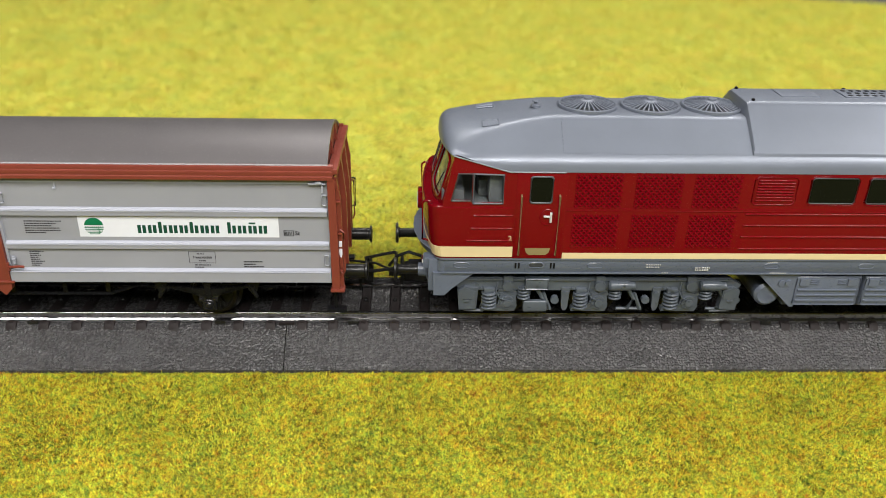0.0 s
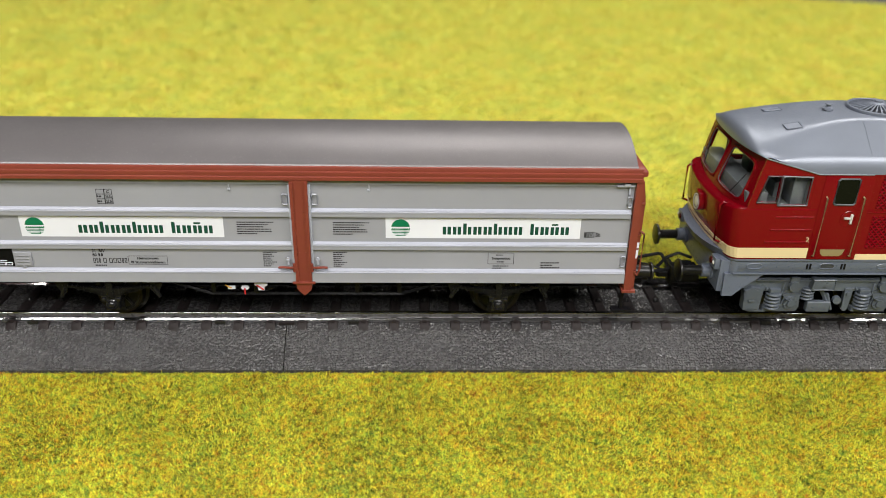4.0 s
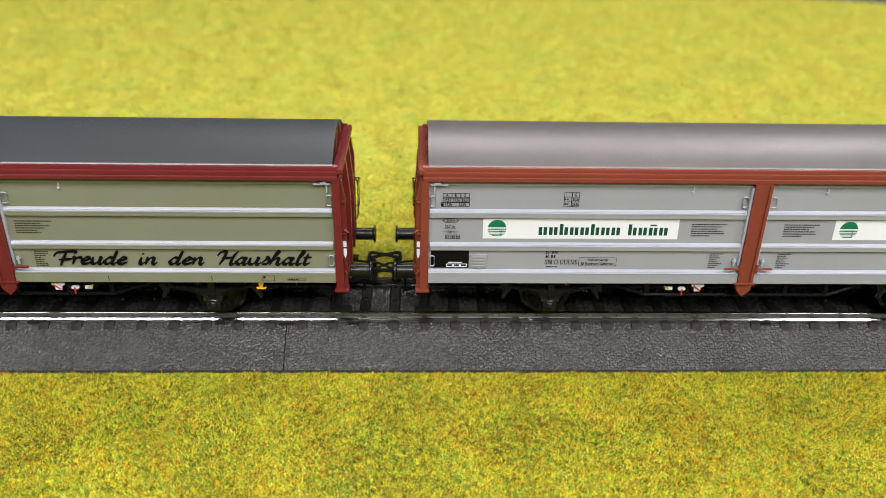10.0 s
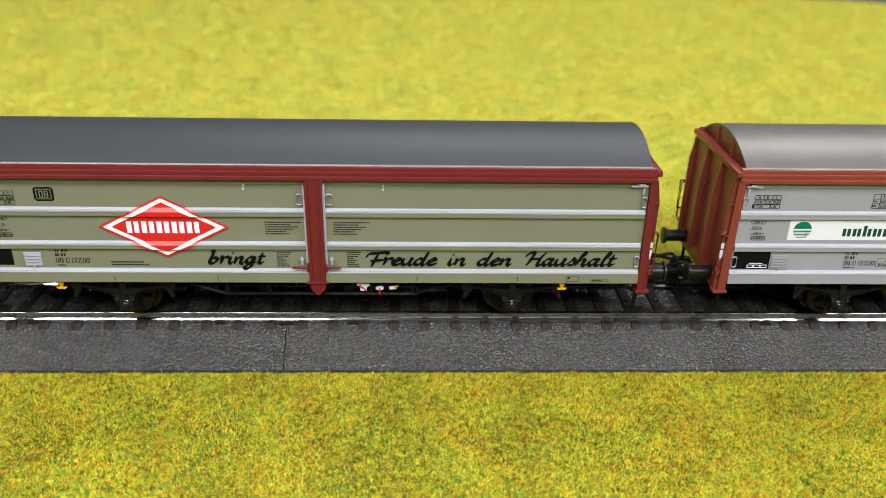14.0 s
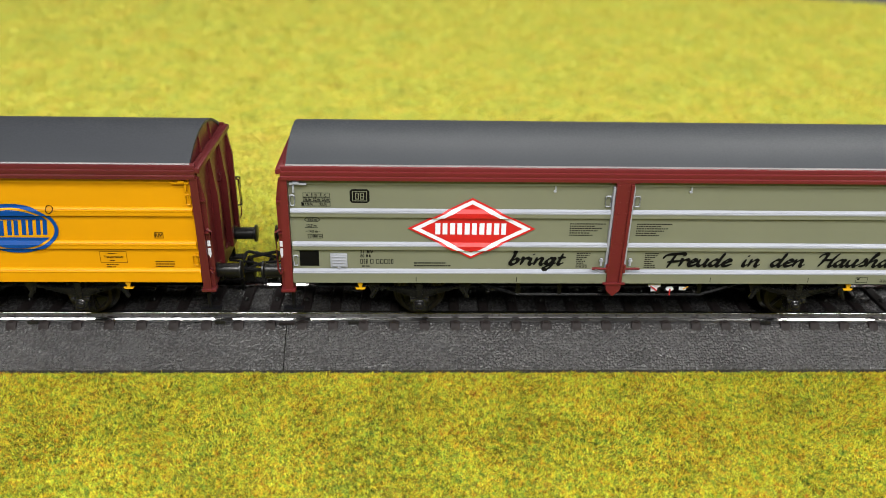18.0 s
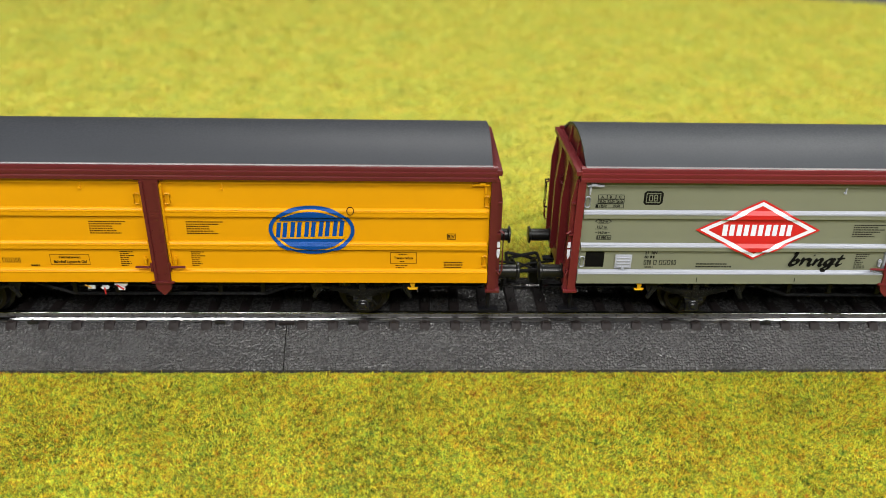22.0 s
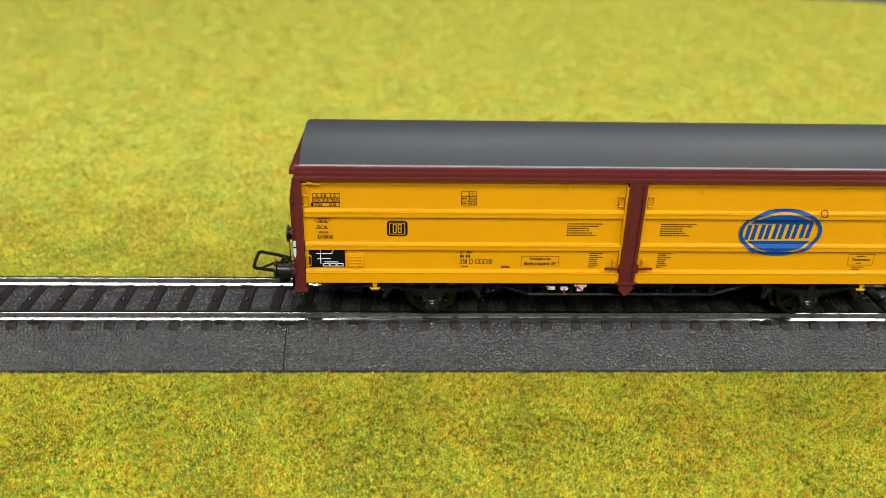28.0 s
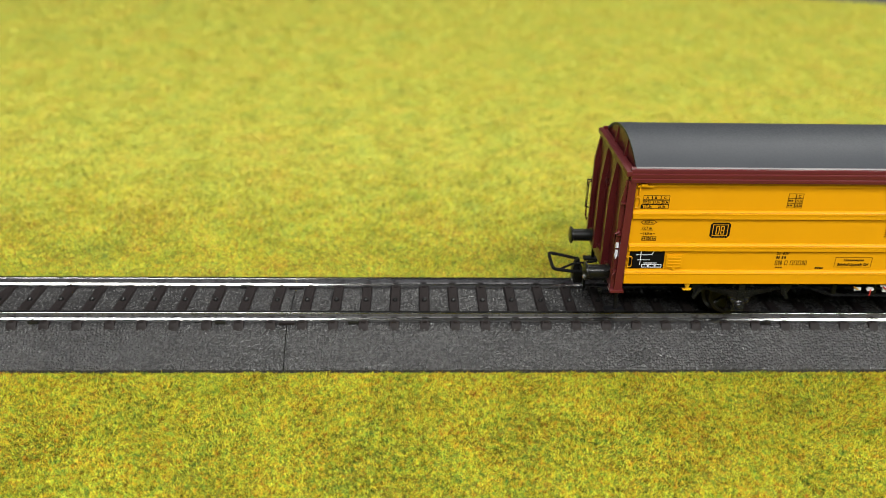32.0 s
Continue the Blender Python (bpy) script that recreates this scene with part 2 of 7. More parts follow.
M_L_CREAM = paint("cream_stripe", (0.60, 0.485, 0.275), 0.40, vary=0.04)
M_L_BRASS = paint("brass_handrail", (0.34, 0.28, 0.15), 0.35, metal=0.5)
M_L_DARKGLASS = paint("dark_smoked_window", (0.006, 0.007, 0.004), 0.22, vary=0.1, bump=0.0, spec=0.06)
M_L_RUBBER = paint("dark_window_seal", (0.030, 0.022, 0.024), 0.4)
M_L_CAB = paint("grey_cab_interior", (0.075, 0.082, 0.092), 0.6)
M_L_WINFRAME = paint("grey_window_frame", (0.060, 0.065, 0.075), 0.4)
M_GLASS = glass("clear_cab_glass", (0.86, 0.88, 0.84))
M_LAMPGLASS = paint("headlight_lens", (0.48, 0.48, 0.46), 0.12, vary=0.05, bump=0)
M_WALL = paint("grey_wall_paint", (0.15, 0.148, 0.145), 0.8, vary=0.05, grain=60)
M_TABLE = paint("dark_grey_table_board", (0.06, 0.06, 0.062), 0.6, vary=0.15, grain=120)
M_FLOOR = paint("grey_floor_covering", (0.16, 0.15, 0.14), 0.7, vary=0.15, grain=60)
M_HOUSING = paint("white_lamp_housing", (0.75, 0.75, 0.74), 0.4)
M_DIFFUSER = emission_material("lamp_diffuser", (1.0, 0.95, 0.86), 4.0)

# ---------------------------------------------------------------- building blocks (all numbers in millimetres)
def box(bm, x0, x1, y0, y1, z0, z1, bevel=0.0):
    vs = [bm.verts.new(p) for p in ((x0, y0, z0), (x1, y0, z0), (x1, y1, z0), (x0, y1, z0), (x0, y0, z1), (x1, y0, z1), (x1, y1, z1), (x0, y1, z1))]
    fs = [bm.faces.new([vs[i] for i in f]) for f in ((3, 2, 1, 0), (4, 5, 6, 7), (0, 1, 5, 4), (1, 2, 6, 5), (2, 3, 7, 6), (3, 0, 4, 7))]
    if bevel:
        bmesh.ops.bevel(bm, geom=list({e for f in fs for e in f.edges}), offset=bevel, segments=2, affect="EDGES", profile=0.6)


def prism(bm, outline, a, b, axis):
    """A straight bar with that outline: axis x takes (y, z), axis y takes (x, z), axis z takes (x, y)."""
    def at(u, v, w):
        return {"x": (w, u, v), "y": (u, w, v), "z": (u, v, w)}[axis]
    lo = [bm.verts.new(at(u, v, a)) for u, v in outline]
    hi = [bm.verts.new(at(u, v, b)) for u, v in outline]
    n = len(outline)
    bm.faces.new(lo[::-1])
    bm.faces.new(hi)
    for i in range(n):
        bm.faces.new((lo[i], lo[(i + 1) % n], hi[(i + 1) % n], hi[i]))


def cyl(bm, p0, p1, r0, r1=None, n=14):
    r1 = r0 if r1 is None else r1
    p0, p1 = Vector(p0), Vector(p1)
    q = (p1 - p0).to_track_quat("Z", "Y")
    rings = []
    for p, r in ((p0, r0), (p1, r1)):
        rings.append([bm.verts.new(p + q @ Vector((r * math.cos(2 * math.pi * i / n), r * math.sin(2 * math.pi * i / n), 0))) for i in range(n)])
    bm.faces.new(rings[0][::-1])
    bm.faces.new(rings[1])
    for i in range(n):
        bm.faces.new((rings[0][i], rings[0][(i + 1) % n], rings[1][(i + 1) % n], rings[1][i]))


def lathe(bm, profile, origin, axis, n=20, ring=False):
    """Turns (distance along axis, radius) pairs round the axis."""
    o, q = Vector(origin), Vector(axis).to_track_quat("Z", "Y")
    rings = []
    for d, r in profile:
        rings.append([bm.verts.new(o + q @ Vector((r * math.cos(2 * math.pi * i / n), r * math.sin(2 * math.pi * i / n), d))) for i in range(n)])
    for a, b in zip(rings, rings[1:]):
        for i in range(n):
            bm.faces.new((a[i], a[(i + 1) % n], b[(i + 1) % n], b[i]))
    if ring:
        for i in range(n):
            bm.faces.new((rings[-1][i], rings[-1][(i + 1) % n], rings[0][(i + 1) % n], rings[0][i]))
        return
    bm.faces.new(rings[0][::-1])
    bm.faces.new(rings[-1])


def tube(bm, pts, r, n=6):
    """A bent wire through the points."""
    pts = [Vector(p) for p in pts]
    rings = []
    for i, p in enumerate(pts):
        d = (pts[min(i + 1, len(pts) - 1)] - p).normalized() + (p - pts[max(i - 1, 0)]).normalized()
        q = d.to_track_quat("Z", "Y")
        rings.append([bm.verts.new(p + q @ Vector((r * math.cos(2 * math.pi * k / n), r * math.sin(2 * math.pi * k / n), 0))) for k in range(n)])
    for a, b in zip(rings, rings[1:]):
        for k in range(n):
            bm.faces.new((a[k], a[(k + 1) % n], b[(k + 1) % n], b[k]))
    bm.faces.new(rings[0][::-1])
    bm.faces.new(rings[-1])


def loft(bm, rings, close_ends=True):
    made = [[bm.verts.new(p) for p in ring] for ring in rings]
    n = len(made[0])
    for a, b in zip(made, made[1:]):
        for i in range(n):
            bm.faces.new((a[i], a[(i + 1) % n], b[(i + 1) % n], b[i]))
    if close_ends:
        bm.faces.new(made[0][::-1])
        bm.faces.new(made[-1])


def part(name, bm, material, parent=None, label="", sharp=38.0, m=None):
    """Links a bmesh, given in millimetres, as one mesh object under its thing or part."""
    bmesh.ops.recalc_face_normals(bm, faces=bm.faces[:])
    bmesh.ops.scale(bm, vec=(MM, MM, MM), verts=bm.verts[:])
    data = bpy.data.meshes.new(name)
    bm.to_mesh(data)
    bm.free()
    data.materials.append(material)
    data.shade_smooth()
    data.set_sharp_from_angle(angle=radians(sharp))
    ob = new(name, data)
    ob.parent = parent
    if m is not None:
        ob.matrix_basis = m
    return tagged(ob, label) if label else ob


def same_part(name, ob, parent, m):
    """One more part on the same mesh."""
    o = new(name, ob.data)
    o.parent = parent
    o.matrix_basis = m
    return o


def again(ob, parent, m):
    """Copies a part with the sub-parts it carries, without its printed lettering."""
    o = new(ob.name.split(".")[0], ob.data)
    o.parent = parent
    o.matrix_basis = m @ ob.matrix_basis
    for c in ob.children:
        if not c.get("printed"):
            again(c, o, Matrix.Identity(4))
    return o


def thing(name, x, label, category, group=""):
    ob = new(name)
    ob.empty_display_size = 0.01
    ob.location = (x * MM, 0, 0)
    return tagged(ob, label, category, group)


TURN = Matrix.Rotation(math.pi, 4, "Z")


def letters(body, size, shear=0.0, bold=0.0):
    """The outlines of a word as flat triangles (x, y), starting at the origin."""
    data = bpy.data.curves.new("word", "FONT")
    data.body, data.size, data.shear, data.offset = body, size, shear, bold
    data.resolution_u = 2
    ob = new("word", data)
    dg = bpy.context.evaluated_depsgraph_get()
    me = bpy.data.meshes.new_from_object(ob.evaluated_get(dg))
    vs = [(v.co.x, v.co.y) for v in me.vertices]
    fs = [tuple(p.vertices) for p in me.polygons]
    bpy.data.objects.remove(ob)
    bpy.data.curves.remove(data)
    bpy.data.meshes.remove(me)
    return vs, fs


def clip_z(poly, z0, z1):
    """The piece of a flat outline (x, z) between two heights."""
    for limit, keep in ((z0, 1), (z1, -1)):
        out = []
        for i, p in enumerate(poly):
            q = poly[(i + 1) % len(poly)]
            a, b = keep * (p[1] - limit), keep * (q[1] - limit)
            if a >= 0:
                out.append(p)
            if a * b < 0:
                f = a / (a - b)
                out.append((p[0] + f * (q[0] - p[0]), p[1] + f * (q[1] - p[1])))
        poly = out
        if len(poly) < 3:
            return []
    return poly

# ---------------------------------------------------------------- the room, the table and the grass mat
def setting(name, bm, material, label, category=""):
    return tagged(part(name, bm, material), label, category, kind="structure")


def room():
    bm = bmesh.new()
    box(bm, -2500, 2600, -2300, 2400, -790, -760)
    setting("floor", bm, M_FLOOR, "plain grey floor under the layout table", "floor")
    bm = bmesh.new()
    box(bm, -2500, 2600, -2300, 2400, 1640, 1700)
    setting("ceiling", bm, M_WALL, "plain grey painted ceiling", "ceiling")
    for name, b in (("wall_north", (-2500, 2600, 2400, 2500)), ("wall_south", (-2500, 2600, -2400, -2300)),
                    ("wall_west", (-2600, -2500, -2400, 2500)), ("wall_east", (2600, 2700, -2400, 2500))):
        bm = bmesh.new()
        box(bm, *b, -790, 1700)
        setting(name, bm, M_WALL, "plain grey painted room wall", "wall")


def table():
    t = thing("layout_table", 0, "dark grey board table carrying the model railway", "table")
    bm = bmesh.new()
    box(bm, -1000, 1250, -420, 1050, -24, -3, 2.0)
    part("tabletop", bm, M_TABLE, t)
    first = None
    for x in (-930, 1180):
        for y in (-350, 980):
            if first is None:
                bm = bmesh.new()
                box(bm, -30, 30, -30, 30, -760, -24, 2.0)
                first = part("leg", bm, M_TABLE, t)
                first.matrix_basis = Matrix.Translation((x * MM, y * MM, 0))
            else:
                same_part("leg", first, t, Matrix.Translation((x * MM, y * MM, 0)))


def grass_mat():
    bm = bmesh.new()
    prism(bm, [(-980, -400), (1230, -400), (1230, 215), (120, 617), (-980, 760)], -3, 0, "z")
    setting("ground", bm, M_GRASS_MAT, "yellow-green flocked grass mat lying on the table", "grass mat")


def grass_blades():
    rng = np.random.default_rng(7)
    patches, kinds = [], []
    # bands of the mat from front to back: the fibres are set thinner and drawn coarser towards the back
    edges = [-88.0, -66.0, -43.0, -19.7, 19.7, 40.0, 65.0, 95.0, 130.0, 170.0, 220.0, 280.0, 350.0, 440.0, 540.0, 640.0]
    for y0, y1 in zip(edges, edges[1:]):
        if y0 == -19.7:
            continue
        back = max(0.0, (y0 + y1) / 2)
        half = 112 + max(0.0, y1) * 0.80
        dense = 27.0 if y1 < 0 else 22.0 / (1 + back / 90.0) ** 1.4
        n = int(2 * half * (y1 - y0) * dense)
        x, y = rng.uniform(-half, half, n) + 6, rng.uniform(y0, y1, n)
        on_mat = (y < 617 + (x - 120) * (-402 / 1110) - 3) & (y < 617 - (x - 120) * 0.13 - 3)
        x, y = x[on_mat], y[on_mat]
        n = len(x)
        size = 1 + np.maximum(y, 0) / 105.0
        turn, lean, way = rng.uniform(0, np.pi, n), rng.uniform(0.35, 1.30, n), rng.uniform(-np.pi, np.pi, n)
        # fibres lie over in tufts
        tuft = 2.2 * np.sin(x * 0.16 + 1.3 * np.sin(y * 0.13)) + 1.7 * np.cos(y * 0.21 + 0.9 * np.sin(x * 0.09))
        way = way * rng.uniform(0.6, 1.0, n) + tuft
        # taller and shorter clumps
        clump = np.sin(x * 1.13 + 2.1 * np.sin(y * 0.47)) * np.sin(y * 1.31 + 1.7 * np.sin(x * 0.39)) + 0.6 * np.sin(x * 0.41 - y * 0.53 + 1.1)
        h = (0.74 + 0.26 * clump) * rng.uniform(0.5, 1.4, n) * size ** 0.45
        w = 0.225 * rng.uniform(0.7, 1.3, n) * size
        co = np.empty((n, 3, 3))
        dx, dy = np.cos(turn) * w / 2, np.sin(turn) * w / 2
        co[:, 0] = np.c_[x - dx, y - dy, np.zeros(n)]
        co[:, 1] = np.c_[x + dx, y + dy, np.zeros(n)]
        co[:, 2] = np.c_[x + np.sin(lean) * np.cos(way) * h, y + np.sin(lean) * np.sin(way) * h, np.cos(lean) * h]
        patches.append(co)
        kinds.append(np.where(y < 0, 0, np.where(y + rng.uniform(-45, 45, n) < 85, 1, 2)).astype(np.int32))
    co = np.concatenate(patches)
    n = len(co)
    data = bpy.data.meshes.new("grass")
    data.vertices.add(n * 3)
    data.vertices.foreach_set("co", (co.reshape(-1) * MM).astype(np.float32))
    data.loops.add(n * 3)
    data.loops.foreach_set("vertex_index", np.arange(n * 3, dtype=np.int32))
    data.polygons.add(n)
    data.polygons.foreach_set("loop_start", np.arange(0, n * 3, 3, dtype=np.int32))
    data.update(calc_edges=True)
    # one grass in three tones: the brighter look of the distance is painted in
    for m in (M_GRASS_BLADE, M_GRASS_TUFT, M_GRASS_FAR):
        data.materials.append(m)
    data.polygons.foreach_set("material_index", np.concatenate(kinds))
    tagged(new("grass", data), "short yellow, lime and rust flocked grass fibres", "grass", kind="stuff")


# ---------------------------------------------------------------- track
def rail_outline(y):
    half = [(1.10, 8.1), (1.10, 8.45), (0.36, 8.9), (0.30, 9.15), (0.30, 9.62), (0.46, 9.78), (0.46, 10.16)]
    return [(y + u, v) for u, v in half] + [(y - u, v) for u, v in reversed(half)]


def ballast_relief(x0, x1, seed, line, pitch, out):
    """Moulded stones of the near shoulder: rounded bumps of uneven size, as one fine sheet over the bed."""
    rng = np.random.default_rng(seed)
    steps = [0.0]
    for (a, b), (c, d) in zip(line, line[1:]):
        steps.append(steps[-1] + math.hypot(c - a, d - b))
    cell = 0.62
    u, v = np.meshgrid(np.arange(x0, x1, pitch), np.arange(0, steps[-1], pitch), indexing="ij")
    nu, nv = int((x1 - x0) / cell) + 6, int(steps[-1] / cell) + 6
    jit = rng.uniform(0.10, 0.90, (nu, nv, 2))
    tall = 0.35 + 0.65 * rng.uniform(0.0, 1.0, (nu, nv)) ** 1.3
    tilt = rng.uniform(-0.42, 0.42, (nu, nv, 2))
    turn = rng.uniform(0.0, math.pi, (nu, nv))
    iu, iv = ((u - x0) / cell).astype(int) + 2, (v / cell).astype(int) + 2
    high = np.zeros(u.shape)
    for da in (-1, 0, 1):
        for db in (-1, 0, 1):
            a, b = iu + da, iv + db
            du, dv = u - (a - 2 + jit[a, b, 0]) * cell - x0, v - (b - 2 + jit[a, b, 1]) * cell
            c, k = np.cos(turn[a, b]), np.sin(turn[a, b])
            d2 = (du * c + dv * k) ** 2 / 0.42 ** 2 + (dv * c - du * k) ** 2 / 0.33 ** 2
            dome = tall[a, b] * (1 - d2) + (du * tilt[a, b, 0] + dv * tilt[a, b, 1])
            high = np.maximum(high, dome)
    high = 0.30 * high + rng.uniform(-0.006, 0.006, u.shape)
    y, z = np.interp(v, steps, [p[0] for p in line]), np.interp(v, steps, [p[1] for p in line])
    y, z = y - high * out, z + high * (1.0 - 0.45 * out)
    nx, ny = u.shape
    co = np.stack([u, y, z], -1).reshape(-1, 3) * MM
    at = np.arange(nx * ny).reshape(nx, ny)
    quads = np.stack([at[:-1, :-1], at[1:, :-1], at[1:, 1:], at[:-1, 1:]], -1).reshape(-1, 4)
    data = bpy.data.meshes.new("ballast_relief")
    data.vertices.add(len(co))
    data.vertices.foreach_set("co", co.reshape(-1).astype(np.float32))
    data.loops.add(quads.size)
    data.loops.foreach_set("vertex_index", quads.reshape(-1).astype(np.int32))
    data.polygons.add(len(quads))
    data.polygons.foreach_set("loop_start", np.arange(0, quads.size, 4, dtype=np.int32))
    data.update(calc_edges=True)
    data.shade_smooth()
    data.materials.append(M_STONES)
    return data


def track_piece(x0, length, count, lugs):
    t = thing("track_piece", x0, "straight model track with dark moulded ballast, brown sleepers and silver rails", "model track", "track pieces")
    bm = bmesh.new()
    g = 0.12
    prism(bm, [(-20, -0.6), (20, -0.6), (20, 0.9), (11.7, 7.15), (10.2, 7.9), (-10.2, 7.9), (-11.7, 7.15), (-20, 0.9)], g, length - g, "x")
    part("ballast_bed", bm, M_BALLAST, t, "dark grey moulded ballast shoulder")
    for y in (-8.75, 8.75):
        bm = bmesh.new()
        prism(bm, rail_outline(y), 0.1, length - 0.1, "x")
        rail = part("rail", bm, M_RAIL_WEB, t, "nickel silver rail with a grey web")
        bm = bmesh.new()
        prism(bm, [(y + 0.50, 10.2), (y + 0.49, 10.36), (y + 0.44, 10.41), (y - 0.44, 10.41), (y - 0.49, 10.36), (y - 0.50, 10.2)], 0.1, length - 0.1, "x")
        part("rail_head", bm, M_RAIL, rail, "bright polished rail head")
        bm = bmesh.new()
        for s in (-1, 1):
            prism(bm, [(y + s * 1.20, 8.60), (y + s * 1.31, 8.63), (y + s * 1.286, 8.69), (y + s * 1.13, 8.73), (y + s * 0.80, 9.05), (y + s * 0.66, 9.11), (y + s * 0.36, 9.12), (y + s * 0.36, 8.6)], 0.1, length - 0.1, "x")
        part("rail_foot", bm, M_RAIL_FOOT, rail, "bright rail foot", sharp=8)
    bm = bmesh.new()
    prism(bm, [(-1.45, 7.4), (1.45, 7.4), (1.38, 8.25), (1.05, 8.62), (-1.05, 8.62), (-1.38, 8.25)], -10.1, 10.1, "y")
    for s in (-1, 1):
        # the end of the sleeper widens and falls away outside the rail
        rings = [[(-hw - 0.25, s * y, z - 1.6), (hw + 0.25, s * y, z - 1.6), (hw, s * y, z - 0.2), (hw - 0.3, s * y, z), (0.3 - hw, s * y, z), (-hw, s * y, z - 0.2)]
                 for y, hw, z in ((10.0, 1.12, 8.66), (10.7, 1.12, 8.60), (11.2, 1.16, 8.2), (12.05, 1.30, 6.95))]
        loft(bm, rings if s > 0 else rings[::-1])
        for rail_y in (-8.75, 8.75):
            y = rail_y + s * 1.66
            box(bm, -0.60, 0.60, y - 0.40, y + 0.42, 8.4, 8.98, 0.14)
            box(bm, -0.36, 0.36, y - s * 0.42 - 0.14, y - s * 0.42 + 0.14, 8.4, 8.80, 0.06)
            # added dark block on the rail foot, drawing the mark against the web
            y = rail_y + s * 0.50
            box(bm, -0.75, 0.75, y - 0.16, y + 0.16, 8.9, 9.34, 0.05)
    sleeper = part("sleeper", bm, M_SLEEPER, t)
    bm = bmesh.new()
    lathe(bm, [(-0.2, 0.75), (0.3, 0.72), (0.65, 0.55), (0.85, 0.25)], (0, 0, 8.55), (0, 0, 1), 10)
    stud = part("contact_stud", bm, M_STUD, t)
    pitch = length / count
    for i in range(count):
        m = Matrix.Translation(((i + 0.5) * pitch * MM, 0, 0))
        if i == 0:
            sleeper.matrix_basis = stud.matrix_basis = m
        else:
            same_part("sleeper", sleeper, t, m)
            same_part("contact_stud", stud, t, m)
    for x in lugs:
        for y, dx in ((-10.42, 0), (7.2, 2.6)):
            bm = bmesh.new()
            box(bm, x + dx - 1.25, x + dx + 1.25, y - 0.35, y + 0.35, 8.0, 8.95, 0.1)
            box(bm, x + dx - 0.3, x + dx + 0.3, y - 0.5, y + 0.3, 8.5, 9.2, 0.1)
            part("rail_lug", bm, M_CLIP, t, "black metal rail lug")
    for y in (-10.4, 7.2):
        bm = bmesh.new()
        box(bm, -2.0, 2.0, y - 0.6, y + 0.25, 8.0, 8.7, 0.15)
        part("rail_joiner", bm, M_SLEEPER, t, "brown plastic rail joint cover")
    return t


JOINT = -34.65
SHOULDER = [(-20.02, -0.3), (-20.02, 0.9), (-11.7, 7.17), (-10.2, 7.92), (-9.95, 7.95)]
BETWEEN = [(-7.5, 7.93), (7.5, 7.93)]


def track():
    left = track_piece(JOINT - 188.3, 188.3, 24, (126.7, 172.0))
    right = track_piece(JOINT, 181.6, 24, (16.3, 120.0))
    for k in range(1, 4):
        copy_thing(left, Matrix.Translation(((JOINT - 188.3 * (k + 1)) * MM, 0, 0)))
    for k in range(1, 6):
        copy_thing(right, Matrix.Translation(((JOINT + 181.6 * k) * MM, 0, 0)))
    # the two nearest pieces show the single stones of their shoulder
    for piece, long, seed in ((left, 188.3, 5), (right, 181.6, 6)):
        for line, pitch, out in ((SHOULDER, 0.105, 0.60), (BETWEEN, 0.15, 0.0)):
            stones = new("ballast_relief", ballast_relief(0.12, long - 0.12, seed, line, pitch, out))
            stones.parent = piece
            tagged(stones, "glossy dark moulded ballast stones", kind="stuff")


def ceiling_lamp(at):
    t = thing("ceiling_lamp", 0, "unseen white rectangular hanging lamp panel over the layout", "ceiling lamp", "lamps over the layout")
    t.location = at
    bm = bmesh.new()
    box(bm, -300, 300, -160, 160, 0, 30, 3.0)
    part("housing", bm, M_HOUSING, t)
    bm = bmesh.new()
    box(bm, -280, 280, -142, 142, -4, -1, 0.5)
    part("diffuser", bm, M_DIFFUSER, t, "glowing white diffuser")
    for x in (-250, 250):
        bm = bmesh.new()
        cyl(bm, (x, 0, 30), (x, 0, 1640 - at[2] * 1000), 2.0, n=8)
        part("hanger", bm, M_HOUSING, t)


room()
table()
grass_mat()
grass_blades()
track()
# panels hang out of view; the last three only carry the fill
for lamp_at, _ in LAMPS:
    ceiling_lamp(lamp_at)

# ---------------------------------------------------------------- sliding-wall wagons
PROFILE = [(22.8, 0.75), (25.3, 0.75), (26.1, 0.0), (31.1, 0.0), (31.15, 0.6), (32.2, 0.65), (33.0, 0.0), (39.2, 0.0), (39.25, 0.6),
           (40.4, 0.65), (41.2, 0.0), (46.9, 0.0), (46.95, 0.3), (48.4, 0.3)]


def side_y(z):
    """The wall leans in a little towards the roof."""
    return -15.35 + (z - 23.0) * 0.028


def relief(z):
    return float(np.interp(z, [p[0] for p in PROFILE], [p[1] for p in PROFILE]))


def on_side(bm, outline, lift=0.04):
    """Lays a flat outline (x, z) on the ribbed wall."""
    zs = [p[0] for p in PROFILE]
    lo, hi = min(p[1] for p in outline), max(p[1] for p in outline)
    cuts = [lo] + [z for z in zs if lo < z < hi] + [hi]
    for a, b in zip(cuts, cuts[1:]):
        piece = clip_z(outline, a, b)
        if len(piece) >= 3:
            vs = [bm.verts.new((x, side_y(z) - relief(min(max(z, a), b)) - lift, z)) for x, z in piece]
            try:
                bm.faces.new(vs)
            except ValueError:
                pass


def rect(bm, x0, x1, z0, z1, lift=0.04):
    on_side(bm, [(x0, z0), (x1, z0), (x1, z1), (x0, z1)], lift)


def ellipse(cx, cz, rx, rz, a0=0.0, a1=360.0, n=40):
    return [(cx + rx * math.cos(radians(a0 + (a1 - a0) * i / n)), cz + rz * math.sin(radians(a0 + (a1 - a0) * i / n))) for i in range(n + (a1 - a0 < 360))]


